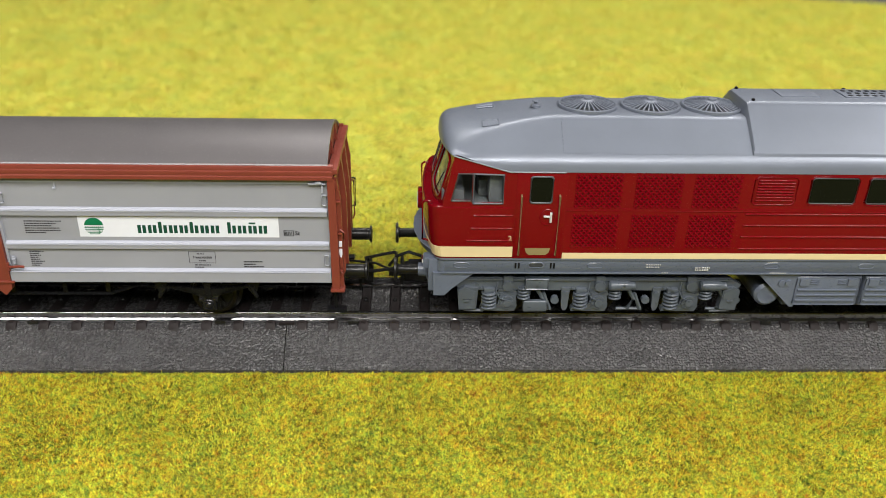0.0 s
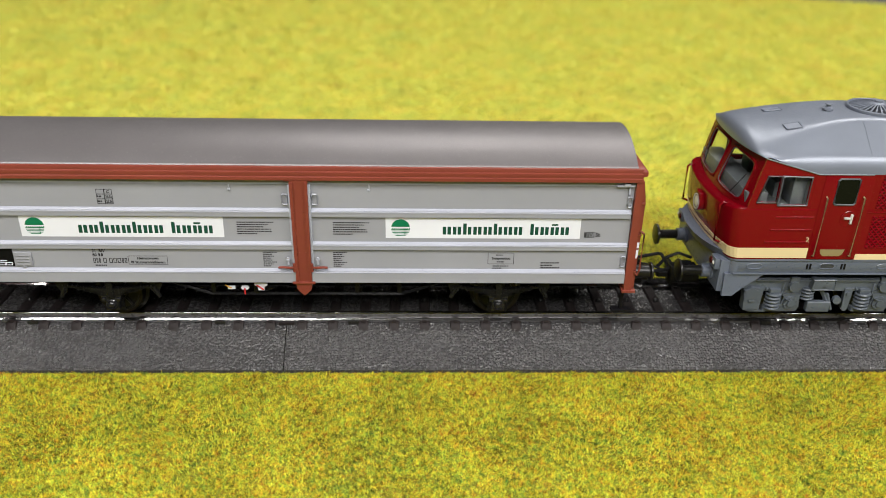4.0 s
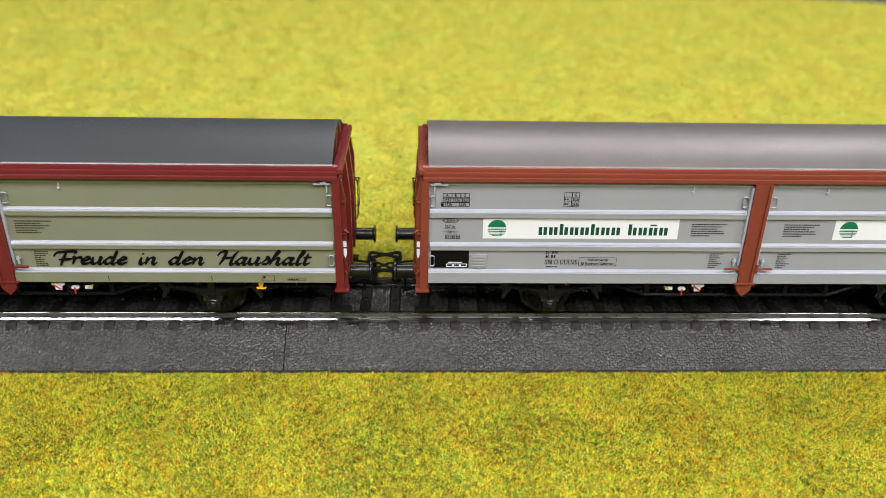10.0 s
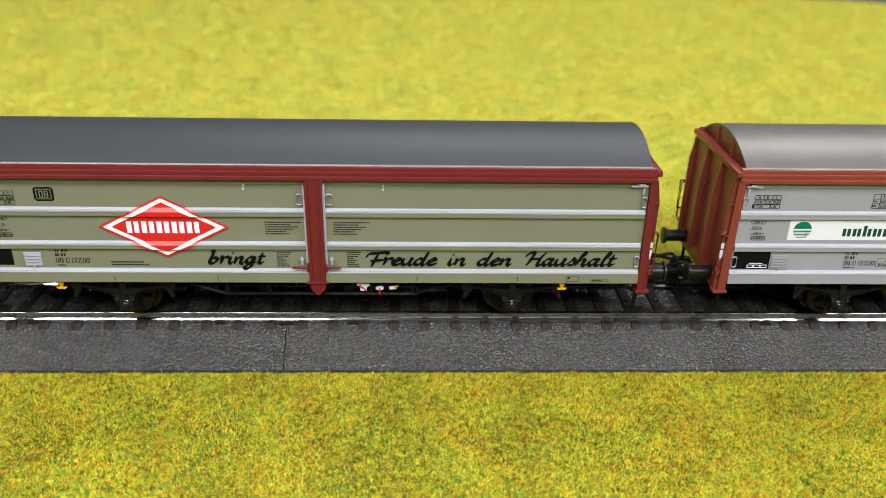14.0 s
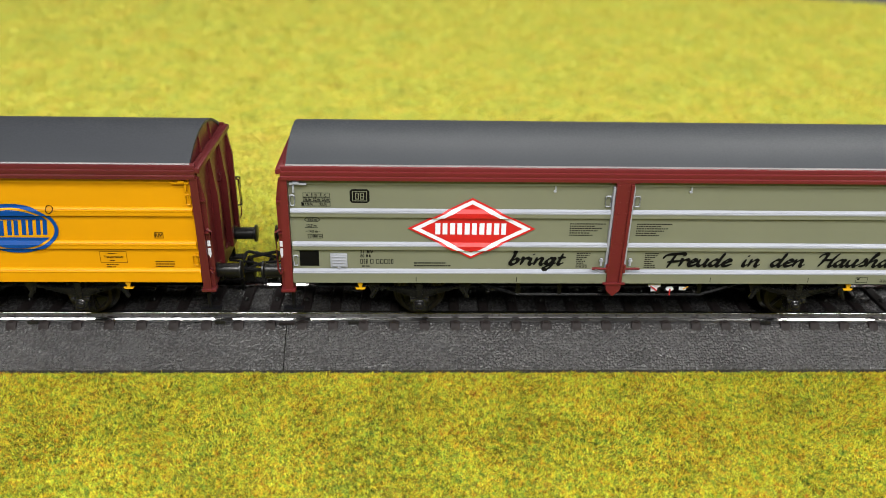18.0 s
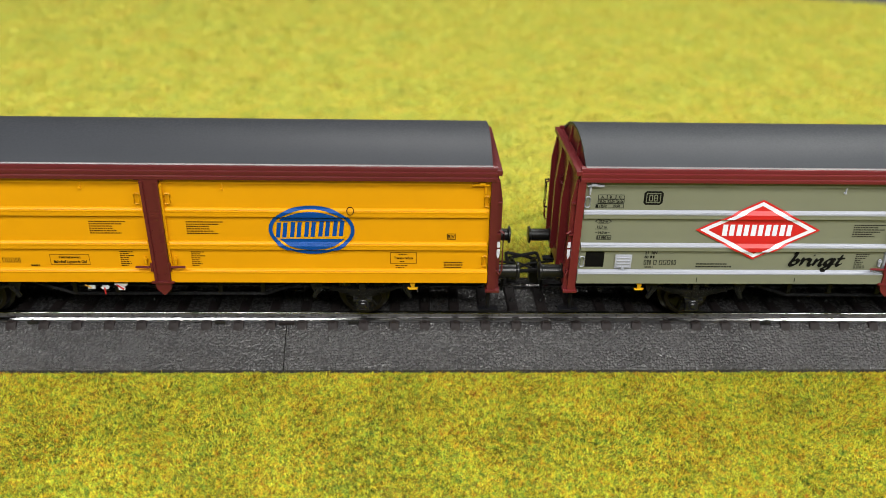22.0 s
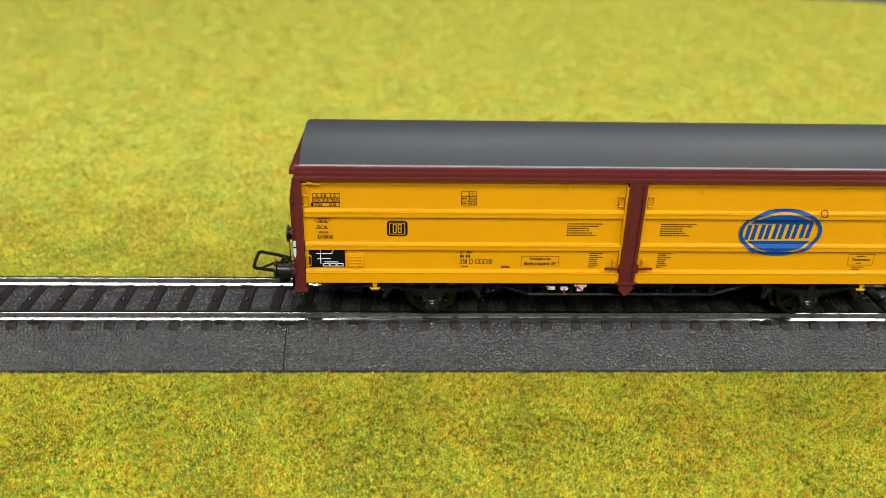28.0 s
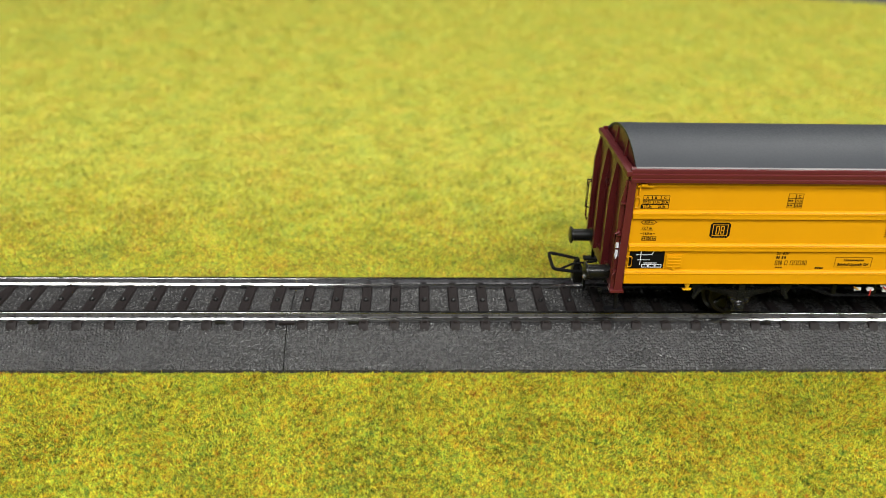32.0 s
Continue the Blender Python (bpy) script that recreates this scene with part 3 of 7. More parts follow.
def ring_on_side(bm, cx, cz, rx, rz, width, lift=0.04, n=48):
    for i in range(n):
        a, b = 2 * math.pi * i / n, 2 * math.pi * (i + 1) / n
        on_side(bm, [(cx + (rx - d) * math.cos(t), cz + (rz - d) * math.sin(t)) for d, t in ((0, a), (0, b), (width, b), (width, a))], lift)


def frame_on_side(bm, x0, x1, z0, z1, w, lift=0.04):
    rect(bm, x0, x1, z0, z0 + w, lift)
    rect(bm, x0, x1, z1 - w, z1, lift)
    rect(bm, x0, x0 + w, z0 + w, z1 - w, lift)
    rect(bm, x1 - w, x1, z0 + w, z1 - w, lift)


def word_on_side(bm, body, x, z, height, width=None, shear=0.0, lift=0.05, bold=0.03):
    """Lays a word on the wall: cap height and, where given, its length."""
    vs, fs = letters(body, 1.0, shear, bold)
    if not vs:
        return
    x0, x1 = min(v[0] for v in vs), max(v[0] for v in vs)
    kz = height / 0.70
    kx = width / (x1 - x0) if width else kz
    pts = [(x + (u - x0) * kx, z + v * kz) for u, v in vs]
    for f in fs:
        on_side(bm, [pts[i] for i in f], lift)


# brush script: each letter's width and strokes, in units of the small letters' height
SCRIPT = {" ": (0.75, [])}
SCRIPT["b"] = (0.80, [[(0.02, 1.7), (0.2, 1.9), (0.2, 1.2), (0.08, 0.3), (0.22, 0.0), (0.5, 0.15), (0.6, 0.6), (0.45, 0.85), (0.2, 0.6)]])
SCRIPT["r"] = (0.68, [[(0.0, 0.7), (0.16, 0.95), (0.18, 0.5), (0.12, 0.0)], [(0.16, 0.5), (0.36, 0.88), (0.56, 0.95), (0.6, 0.8)]])
SCRIPT["i"] = (0.46, [[(0.12, 0.92), (0.08, 0.25), (0.18, 0.0), (0.4, 0.25)], [(0.14, 1.45), (0.24, 1.58)]])
SCRIPT["n"] = (0.84, [[(0.06, 0.95), (0.06, 0.5), (0.02, 0.0)], [(0.06, 0.4), (0.3, 0.88), (0.5, 0.85), (0.48, 0.22), (0.58, 0.0), (0.78, 0.25)]])
SCRIPT["g"] = (0.88, [[(0.58, 0.8), (0.3, 0.95), (0.05, 0.5), (0.15, 0.05), (0.4, 0.25), (0.6, 0.9), (0.52, -0.3), (0.25, -0.8), (0.02, -0.55), (0.3, -0.15), (0.8, 0.25)]])
SCRIPT["t"] = (0.56, [[(0.24, 1.55), (0.14, 0.3), (0.24, 0.0), (0.5, 0.25)], [(0.0, 1.02), (0.5, 1.08)]])
SCRIPT["F"] = (1.15, [[(-0.06, 1.1), (0.1, 1.6), (0.7, 1.75), (1.3, 1.82), (1.28, 1.5)], [(0.74, 1.75), (0.6, 0.8), (0.49, -0.2)], [(0.35, 0.6), (0.8, 0.68), (1.15, 0.75)]])
SCRIPT["e"] = (0.68, [[(0.06, 0.42), (0.35, 0.55), (0.5, 0.8), (0.3, 0.97), (0.05, 0.5), (0.15, 0.05), (0.4, 0.05), (0.66, 0.3)]])
SCRIPT["u"] = (0.84, [[(0.06, 0.92), (0.02, 0.25), (0.2, 0.0), (0.45, 0.35), (0.58, 0.92), (0.52, 0.2), (0.62, 0.0), (0.82, 0.25)]])
SCRIPT["d"] = (0.90, [[(0.55, 0.8), (0.3, 0.95), (0.03, 0.4), (0.2, 0.0), (0.5, 0.4), (0.74, 1.88), (0.6, 0.7), (0.55, 0.15), (0.65, 0.0), (0.85, 0.25)]])
SCRIPT["H"] = (1.32, [[(0.0, 1.3), (0.16, 1.75), (0.5, 1.85), (0.42, 0.8), (0.24, 0.0)], [(0.34, 0.92), (1.1, 1.0)], [(1.3, 1.92), (1.08, 1.2), (0.98, 0.2), (1.08, 0.0), (1.3, 0.25)]])
SCRIPT["a"] = (0.88, [[(0.55, 0.8), (0.3, 0.95), (0.03, 0.4), (0.2, 0.0), (0.45, 0.35), (0.6, 0.92), (0.53, 0.2), (0.63, 0.0), (0.84, 0.25)]])
SCRIPT["s"] = (0.62, [[(0.0, 0.15), (0.26, 0.7), (0.36, 1.02), (0.5, 0.5), (0.4, 0.08), (0.12, 0.03)]])
SCRIPT["h"] = (0.84, [[(0.16, 0.9), (0.4, 1.7), (0.3, 1.88), (0.14, 1.0), (0.0, 0.0)], [(0.06, 0.4), (0.34, 0.9), (0.5, 0.8), (0.47, 0.2), (0.57, 0.0), (0.78, 0.25)]])
SCRIPT["l"] = (0.46, [[(0.1, 0.6), (0.38, 1.6), (0.3, 1.9), (0.14, 1.0), (0.1, 0.15), (0.22, 0.0), (0.44, 0.25)]])


def script_on_side(bm, body, x, z, size, width):
    """Brush lettering on the wall: slanted strokes drawn with a broad nib."""
    units = sum(SCRIPT[ch][0] for ch in body)
    k, slant, pen = width / units, 0.30 * size, 0.0
    for ch in body:
        wide, strokes = SCRIPT[ch]
        step = 0
        for pts in strokes:
            p = [Vector(pts[0])] + [Vector(q) for q in pts] + [Vector(pts[-1])]
            line = []
            for a, b, c, d in zip(p, p[1:], p[2:], p[3:]):
                for f in (0.0, 0.25, 0.5, 0.75):
                    line.append(0.5 * (2 * b + (c - a) * f + (2 * a - 5 * b + 4 * c - d) * f * f + (3 * b - a - 3 * c + d) * f ** 3))
            line.append(p[-2])
            at = [(x + (pen + q.x) * k + q.y * slant, z + q.y * size) for q in line]
            last = len(at) - 1
            widths = []
            for i, a in enumerate(at):
                p0, p1 = at[max(0, i - 1)], at[min(last, i + 1)]
                d = Vector((p1[0] - p0[0], p1[1] - p0[1]))
                d = d.normalized() if d.length > 1e-6 else Vector((1, 0))
                broad = abs(d.x * 0.56 - d.y * 0.83)
                widths.append((0.17 + 0.33 * broad) * min(1.0, 0.62 + 0.13 * min(i, last - i)))
            for i, (a, b) in enumerate(zip(at, at[1:])):
                d = Vector((b[0] - a[0], b[1] - a[1]))
                d = d.normalized() if d.length > 1e-6 else Vector((1, 0))
                n0, n1 = (-d.y * widths[i], d.x * widths[i]), (-d.y * widths[i + 1], d.x * widths[i + 1])
                step += 1
                on_side(bm, [(a[0] - n0[0], a[1] - n0[1]), (b[0] - n1[0], b[1] - n1[1]), (b[0] + n1[0], b[1] + n1[1]), (a[0] + n0[0], a[1] + n0[1])], 0.14 + 0.002 * step)
            for i, a in enumerate(at):
                step += 1
                on_side(bm, ellipse(a[0], a[1], widths[i], widths[i], n=10), 0.14 + 0.002 * step)
        pen += wide


def printed(name, bm, material, parent, label=""):
    ob = part(name, bm, material, parent, label)
    ob["printed"] = 1
    return ob


def bars(bm, x0, x1, z0, z1, rows, rng, lift=0.05):
    """Writing too small to read: ragged rows of short bars."""
    step = (z1 - z0) / rows
    for r in range(rows):
        z = z1 - (r + 0.75) * step
        x, end = x0, x0 + (x1 - x0) * (1.0 if r == 0 and rows > 3 else rng.uniform(0.5, 1.0))
        while x < end - 0.15:
            w = min(rng.uniform(0.25, 0.75), end - x)
            rect(bm, x, x + w, z, z + step * 0.45, lift)
            x += w + 0.12


def glyph_blocks(parent, x0, z0, xheight, width, plan, material, lift=0.06):
    """A mark drawn as plain upright bars: s short, t tall, d short with a dot above, _ a gap."""
    units = sum(0.6 if c == "_" else 1.0 for c in plan)
    u, x = width / units, x0
    for c in plan:
        if c == "_":
            x += 0.6 * u
            continue
        bm = bmesh.new()
        w = 0.80 * u
        bar = 0.42 * w
        rect(bm, x, x + bar, z0, z0 + (xheight * 1.42 if c == "t" else xheight), lift)
        rect(bm, x + w - bar, x + w, z0, z0 + xheight, lift)
        if c == "d":
            rect(bm, x + 0.1 * w, x + 0.9 * w, z0 + xheight * 1.18, z0 + xheight * 1.40, lift)
        printed("bar_mark", bm, material, parent)
        x += u


def handle_bar(bm, x, z0, z1, out=0.9, way=1):
    """A small bent wire grip that stands off the wall sideways."""
    y = side_y((z0 + z1) / 2) - 0.5
    loop = [(0.25, z1), (out - 0.25, z1), (out, z1 - 0.25), (out, z0 + 0.25), (out - 0.25, z0), (0.25, z0), (0.0, z0 + 0.25), (0.0, z1 - 0.25)]
    tube(bm, [(x + way * a, y, b) for a, b in loop + loop[:1]], 0.16)
    for z in (z0 + 0.5, z1 - 0.5):
        tube(bm, [(x, y, z), (x, y + 0.7, z)], 0.2)


def door_panel(w, x0, x1, c, end):
    """One sliding wall; end is the side of its outer edge, -1 or 1."""
    bm = bmesh.new()
    outline = [(side_y(z) - r * (1 if z < 25.4 else (0.0 if z < 46.8 else 1)), z) for z, r in ((22.8, 0.75), (25.3, 0.75), (26.1, 0.0), (46.9, 0.0), (46.95, 0.3), (48.4, 0.3))]
    prism(bm, outline + [(-13.6, 48.4), (-13.6, 22.8)], x0, x1, "x")
    door = part("sliding_wall", bm, c["side"], w, c["side_label"])
    for zs in ((31.1, 31.15, 32.2, 33.0), (39.2, 39.25, 40.4, 41.2)):
        bm = bmesh.new()
        prism(bm, [(side_y(zs[0]) + 0.2, zs[0]), (side_y(zs[1]) - 0.6, zs[1]), (side_y(zs[2]) - 0.65, zs[2]), (side_y(zs[3]), zs[3]), (side_y(zs[3]) + 0.2, zs[3])],
              x0 + 0.3, x1 - 0.3, "x")
        part("rib", bm, c["side"], door)
        bm = bmesh.new()
        base = side_y(zs[2])
        prism(bm, [(base - 0.70, zs[2] - 0.15), (base - 0.75, zs[2] + 0.15), (base - 0.52, zs[2] + 0.24), (base - 0.50, zs[2] + 0.30), (base - 0.58, zs[2] + 0.38), (base - 0.30, zs[2] + 0.66), (base - 0.04, zs[2] + 0.80), (base + 0.1, zs[2] + 0.80), (base - 0.3, zs[2] - 0.15)],
              x0 + 0.28, x1 - 0.28, "x")
        part("trim_strip", bm, c["trim"], door)
    bm = bmesh.new()
    base = side_y(25.3)
    prism(bm, [(base - 0.80, 25.2), (base - 0.86, 25.45), (base - 0.62, 25.56), (base - 0.60, 25.62), (base - 0.66, 25.70), (base - 0.36, 25.98), (base - 0.06, 26.12), (base + 0.1, 26.12), (base - 0.3, 25.2)], x0 + 0.1, x1 - 0.1, "x")
    part("trim_strip", bm, c["trim"], door)
    # raised bead down the inner edge, grips and locks
    xi, xo = (x1, x0) if end < 0 else (x0, x1)
    bm = bmesh.new()
    d = 0.55 * end
    box(bm, min(xi, xi + d), max(xi, xi + d), side_y(35) - 0.75, side_y(35) + 0.3, 25.3, 47.0, 0.1)
    part("edge_bead", bm, c["trim"], door)
    bm = bmesh.new()
    handle_bar(bm, xi + end * 0.75, 42.2, 44.7, 1.25, end)
    part("grip", bm, c["trim"], door)
    bm = bmesh.new()
    handle_bar(bm, xo - end * 0.3, 42.0, 44.5, 1.05, -end)
    part("grip", bm, c["trim"], door)
    bm = bmesh.new()
    handle_bar(bm, xo - end * 0.3, 27.1, 29.7, 1.05, -end)
    part("grip", bm, c["trim"], door)
    bm = bmesh.new()
    a, b = sorted((xo - end * 0.4, xo - end * 4.2))
    box(bm, a, b, side_y(47) - 0.85, side_y(47) - 0.2, 46.95, 47.4, 0.12)
    a, b = sorted((xo - end * 1.2, xo - end * 2.6))
    box(bm, a, b, side_y(47) - 1.05, side_y(47) - 0.2, 47.2, 47.85, 0.15)
    a, b = sorted((xo - end * 1.0, xo - end * 1.4))
    box(bm, a, b, side_y(45) - 0.6, side_y(45) + 0.1, 45.0, 46.8, 0.12)
    part("roller_bracket", bm, c["trim"], door)
    bm = bmesh.new()
    xs = xi + end * 13.5
    box(bm, xs - 0.16, xs + 0.16, side_y(46) - 0.3, side_y(46) + 0.1, 45.6, 46.9, 0.06)
    box(bm, xs - 0.42, xs + 0.2, side_y(46) - 0.42, side_y(46) + 0.1, 45.45, 45.85, 0.08)
    part("roof_catch", bm, c["trim"], door)
    bm = bmesh.new()
    xs = xi + end * 1.5
    for k in (0.0,):
        cyl(bm, (xs, side_y(28) - 0.55, 27.4), (xs, side_y(28) - 0.55, 29.2), 0.30, n=10)
        cyl(bm, (xs, side_y(28) - 0.55, 28.5), (xs, side_y(28) - 0.55, 28.8), 0.48, n=10)
    part("lock_pin", bm, c["trim"], door)
    return door


def wheelset(w, x, r, z):
    bm = bmesh.new()
    for s in (-1, 1):
        lathe(bm, [(-0.6, r - 1.2), (-0.5, r + 0.9), (0.1, r + 0.95), (0.25, r + 0.1), (2.3, r - 0.15), (2.45, r - 0.5), (2.3, r - 1.1), (1.7, r - 1.3), (1.5, 1.9), (2.0, 1.4), (2.0, 0.0)],
              (0, s * 6.9, 0), (0, s, 0), 28)
        for k in range(6):
            a = k * math.pi / 3
            cyl(bm, (1.6 * math.cos(a), s * 8.5, 1.6 * math.sin(a)), ((r - 1.2) * math.cos(a), s * 8.7, (r - 1.2) * math.sin(a)), 0.45, n=6)
    cyl(bm, (0, -11, 0), (0, 11, 0), 0.9, n=10)
    ws = part("wheelset", bm, M_WHEEL, w, "blackened metal wheels on an axle", m=Matrix.Translation((x * MM, 0, z * MM)))
    for s in (-1, 1):
        bm = bmesh.new()
        lathe(bm, [(0.0, r - 0.9), (0.0, r - 0.25), (0.2, r - 0.2), (0.25, r - 0.85)], (0, s * 9.15, 0), (0, s, 0), 28, True)
        part("rim", bm, M_TREAD, ws, "bright metal tyre edge")
    return ws


def axle_guard(w, x, sy):
    bm = bmesh.new()
    y0, y1 = sorted((sy * 12.4, sy * 13.0))
    for s in (-1, 1):
        leg = [(x + s * 2.9, 22.2), (x + s * 1.7, 22.2), (x + s * 1.3, 14.4), (x + s * 2.1, 14.4)]
        prism(bm, leg if s > 0 else leg[::-1], y0, y1, "y")
    box(bm, x - 2.4, x + 2.4, y0, y1, 13.3, 14.3, 0.1)
    guard = part("axle_guard", bm, M_GUARD, w)
    bm = bmesh.new()
    y0, y1 = sorted((sy * 12.9, sy * 14.6))
    box(bm, x - 1.6, x + 1.6, y0, y1 - 0.3 if sy > 0 else y1, 14.2, 17.6, 0.35)
    lathe(bm, [(0.0, 1.45), (0.45, 1.40), (0.62, 1.2), (0.50, 0.95), (0.70, 0.85), (0.95, 0.65), (1.05, 0.3)], (x, sy * 14.4, 16.0), (0, sy, 0), 18)
    for s in (-1, 1):
        box(bm, x + s * 1.75 - 0.45, x + s * 1.75 + 0.45, min(sy * 14.0, sy * 15.0), max(sy * 14.0, sy * 15.0), 16.9, 17.7, 0.18)
    box(bm, x - 2.3, x + 2.3, y0, y1 - sy * 0.3 if sy > 0 else y1, 17.7, 18.3, 0.15)
    part("axle_box", bm, M_AXLE_BOX, guard, "glossy black axle box with a round cover")
    bm = bmesh.new()
    for k in range(4):
        half, zz = 9.6 - 1.9 * k, 20.8 - 0.55 * k
        pts = [(x + half * u, sy * 13.9, zz - 0.9 * (1 - u * u)) for u in (-1, -0.6, -0.2, 0.2, 0.6, 1)]
        for a, b in zip(pts, pts[1:]):
            prism(bm, [(a[0], a[2] - 0.25), (b[0], b[2] - 0.25), (b[0], b[2] + 0.25), (a[0], a[2] + 0.25)], sy * 13.9 - 0.7, sy * 13.9 + 0.7, "y")
    box(bm, x - 0.8, x + 0.8, sy * 13.9 - 0.9, sy * 13.9 + 0.9, 17.6, 21.9, 0.2)
    part("leaf_spring", bm, M_GUARD, guard)
    for s in (-1, 1):
        bm = bmesh.new()
        prism(bm, [(x + s * 9.0, 22.4), (x + s * 12.6, 22.4), (x + s * 11.3, 19.0), (x + s * 10.2, 18.8)], sy * 13.9 - 0.5, sy * 13.9 + 0.5, "y")
        cyl(bm, (x + s * 10.2, sy * 13.1, 20.4), (x + s * 10.2, sy * 14.8, 20.4), 0.7, n=10)
        tube(bm, [(x + s * 10.2, sy * 14.4, 20.6), (x + s * 11.4, sy * 14.4, 18.0)], 0.55, 8)
        part("spring_hanger", bm, M_GUARD, guard)


def coupler(w, end):
    """Close-coupling shaft and loop; the free end of the train shows its bent wire loop."""
    bm = bmesh.new()
    e = end
    a, b = sorted((e * 68.0, e * 76.0))
    box(bm, a, b, -2.4, 2.4, 15.2, 18.4, 0.4)
    cyl(bm, (e * 75.5, 0, 17.2), (e * 81.6, 0, 17.2), 1.2, n=16)
    lathe(bm, [(0.0, 1.1), (0.0, 1.75), (0.4, 1.75), (0.4, 1.1)], (e * 79.3, 0, 17.2), (e, 0, 0), 18)
    a, b = sorted((e * 81.4, e * 83.9))
    box(bm, a, b, -1.9, 1.9, 14.9, 18.5, 0.4)
    prism(bm, [(e * 81.8, 18.3), (e * 83.9, 18.3), (e * 83.5, 20.4), (e * 82.6, 21.3), (e * 82.2, 20.0)], -0.7, 0.7, "y")
    prism(bm, [(e * 80.2, 15.2), (e * 80.9, 15.2), (e * 80.8, 11.9), (e * 80.2, 11.9)], -0.5, 0.5, "y")
    cp = part("coupler", bm, M_BLACK, w, "black plastic model coupler")
    bm = bmesh.new()
    tube(bm, [(e * 81.5, -3.6, 18.9), (e * 85.0, -3.9, 19.5), (e * 89.0, -4.0, 20.1), (e * 89.6, -3.4, 20.3), (e * 89.7, 0.0, 20.5),
              (e * 89.6, 3.4, 20.7), (e * 89.0, 4.0, 20.6), (e * 85.0, 3.9, 19.8), (e * 81.5, 3.6, 19.0)], 0.45, 8)
    tube(bm, [(e * 82.0, -3.8, 19.2), (e * 82.0, 3.8, 19.2)], 0.42, 8)
    tube(bm, [(e * 88.0, -3.9, 20.0), (e * 84.6, -2.6, 20.9), (e * 78.0, -0.6, 20.6)], 0.3, 8)
    part("coupling_loop", bm, M_BLACK, cp, "bent black wire loop")


def end_wall(w, e, c):
    bm = bmesh.new()
    arch = [(14.6 * u, 51.0 + ARCH * (1 - u * u) - 0.25) for u in (1, 0.8, 0.6, 0.4, 0.2, 0, -0.2, -0.4, -0.6, -0.8, -1)]
    a, b = sorted((e * 75.3, e * 76.6))
    prism(bm, [(-14.6, 21.0), (14.6, 21.0), (14.6, 50.7), (-14.6, 50.7)], a, b, "x")
    a, b = sorted((e * 74.2, e * 75.0))
    prism(bm, [(-14.6, 50.0), (14.6, 50.0)] + arch, a, b, "x")
    wall = part("end_wall", bm, c["brown"], w)
    for y in (-4.9, 4.9):
        bm = bmesh.new()
        prism(bm, [(e * 76.4, 22.0), (e * 78.2, 22.0), (e * 78.2, 40.0), (e * 77.3, 49.4), (e * 76.4, 49.4)], y - 0.8, y + 0.8, "y")
        part("end_post", bm, c["brown"], wall)
        bm = bmesh.new()
        prism(bm, [(e * 74.9, 50.6), (e * 75.7, 50.6), (e * 75.2, 54.6), (e * 74.9, 54.6)], y - 0.4, y + 0.4, "y")
        part("gable_rib", bm, c["brown"], wall)
    bm = bmesh.new()
    a, b = sorted((e * 76.0, e * 77.4))
    box(bm, a, b, -15.7, 15.7, 49.5, 50.8, 0.3)
    part("lintel", bm, c["brown"], wall)
    bm = bmesh.new()
    a, b = sorted((e * 75.0, e * 77.4))
    box(bm, a, b, -15.0, 15.0, 20.0, 23.4, 0.2)
    part("headstock", bm, c["brown"], wall)
    bm = bmesh.new()
    for y in (1.7, 3.0):
        tube(bm, [(e * 76.6, y, 40.6), (e * 77.3, y + 0.2, 40.9), (e * 77.3, y + 0.5, 42.3), (e * 76.6, y + 0.7, 42.6)], 0.18)
    part("lamp_bracket", bm, c["brown"], wall)
    bm = bmesh.new()
    tube(bm, [(e * 77.0, 15.6, 36.5), (e * 78.7, 15.9, 36.3), (e * 78.6, 15.9, 28.6), (e * 77.0, 15.6, 28.3)], 0.24, 6)
    part("handrail", bm, M_BLACK, wall, "black wire handrail")
    for y in (-10.1, 10.1):
        bm = bmesh.new()
        lathe(bm, [(0.0, 1.85), (0.5, 1.85), (0.6, 1.6), (5.2, 1.6), (5.35, 1.75), (5.45, 2.25), (5.85, 2.25), (6.0, 2.05)], (e * 77.2, y, 22.9), (e, 0, 0), 22)
        part("buffer", bm, M_BUFFER, w, "round black plastic buffer")
    bm = bmesh.new()
    tube(bm, [(e * 76.8, -7.6, 19.6), (e * 78.0, -8.0, 19.2), (e * 78.8, -8.4, 20.2), (e * 79.0, -8.6, 20.9)], 0.3, 8)
    cyl(bm, (e * 78.4, -8.7, 20.9), (e * 82.3, -8.9, 20.7), 0.62, n=10)
    cyl(bm, (e * 81.4, -8.9, 20.75), (e * 82.6, -8.9, 20.65), 0.80, n=10)
    part("brake_hose", bm, M_BUFFER, w, "short black brake hose end")


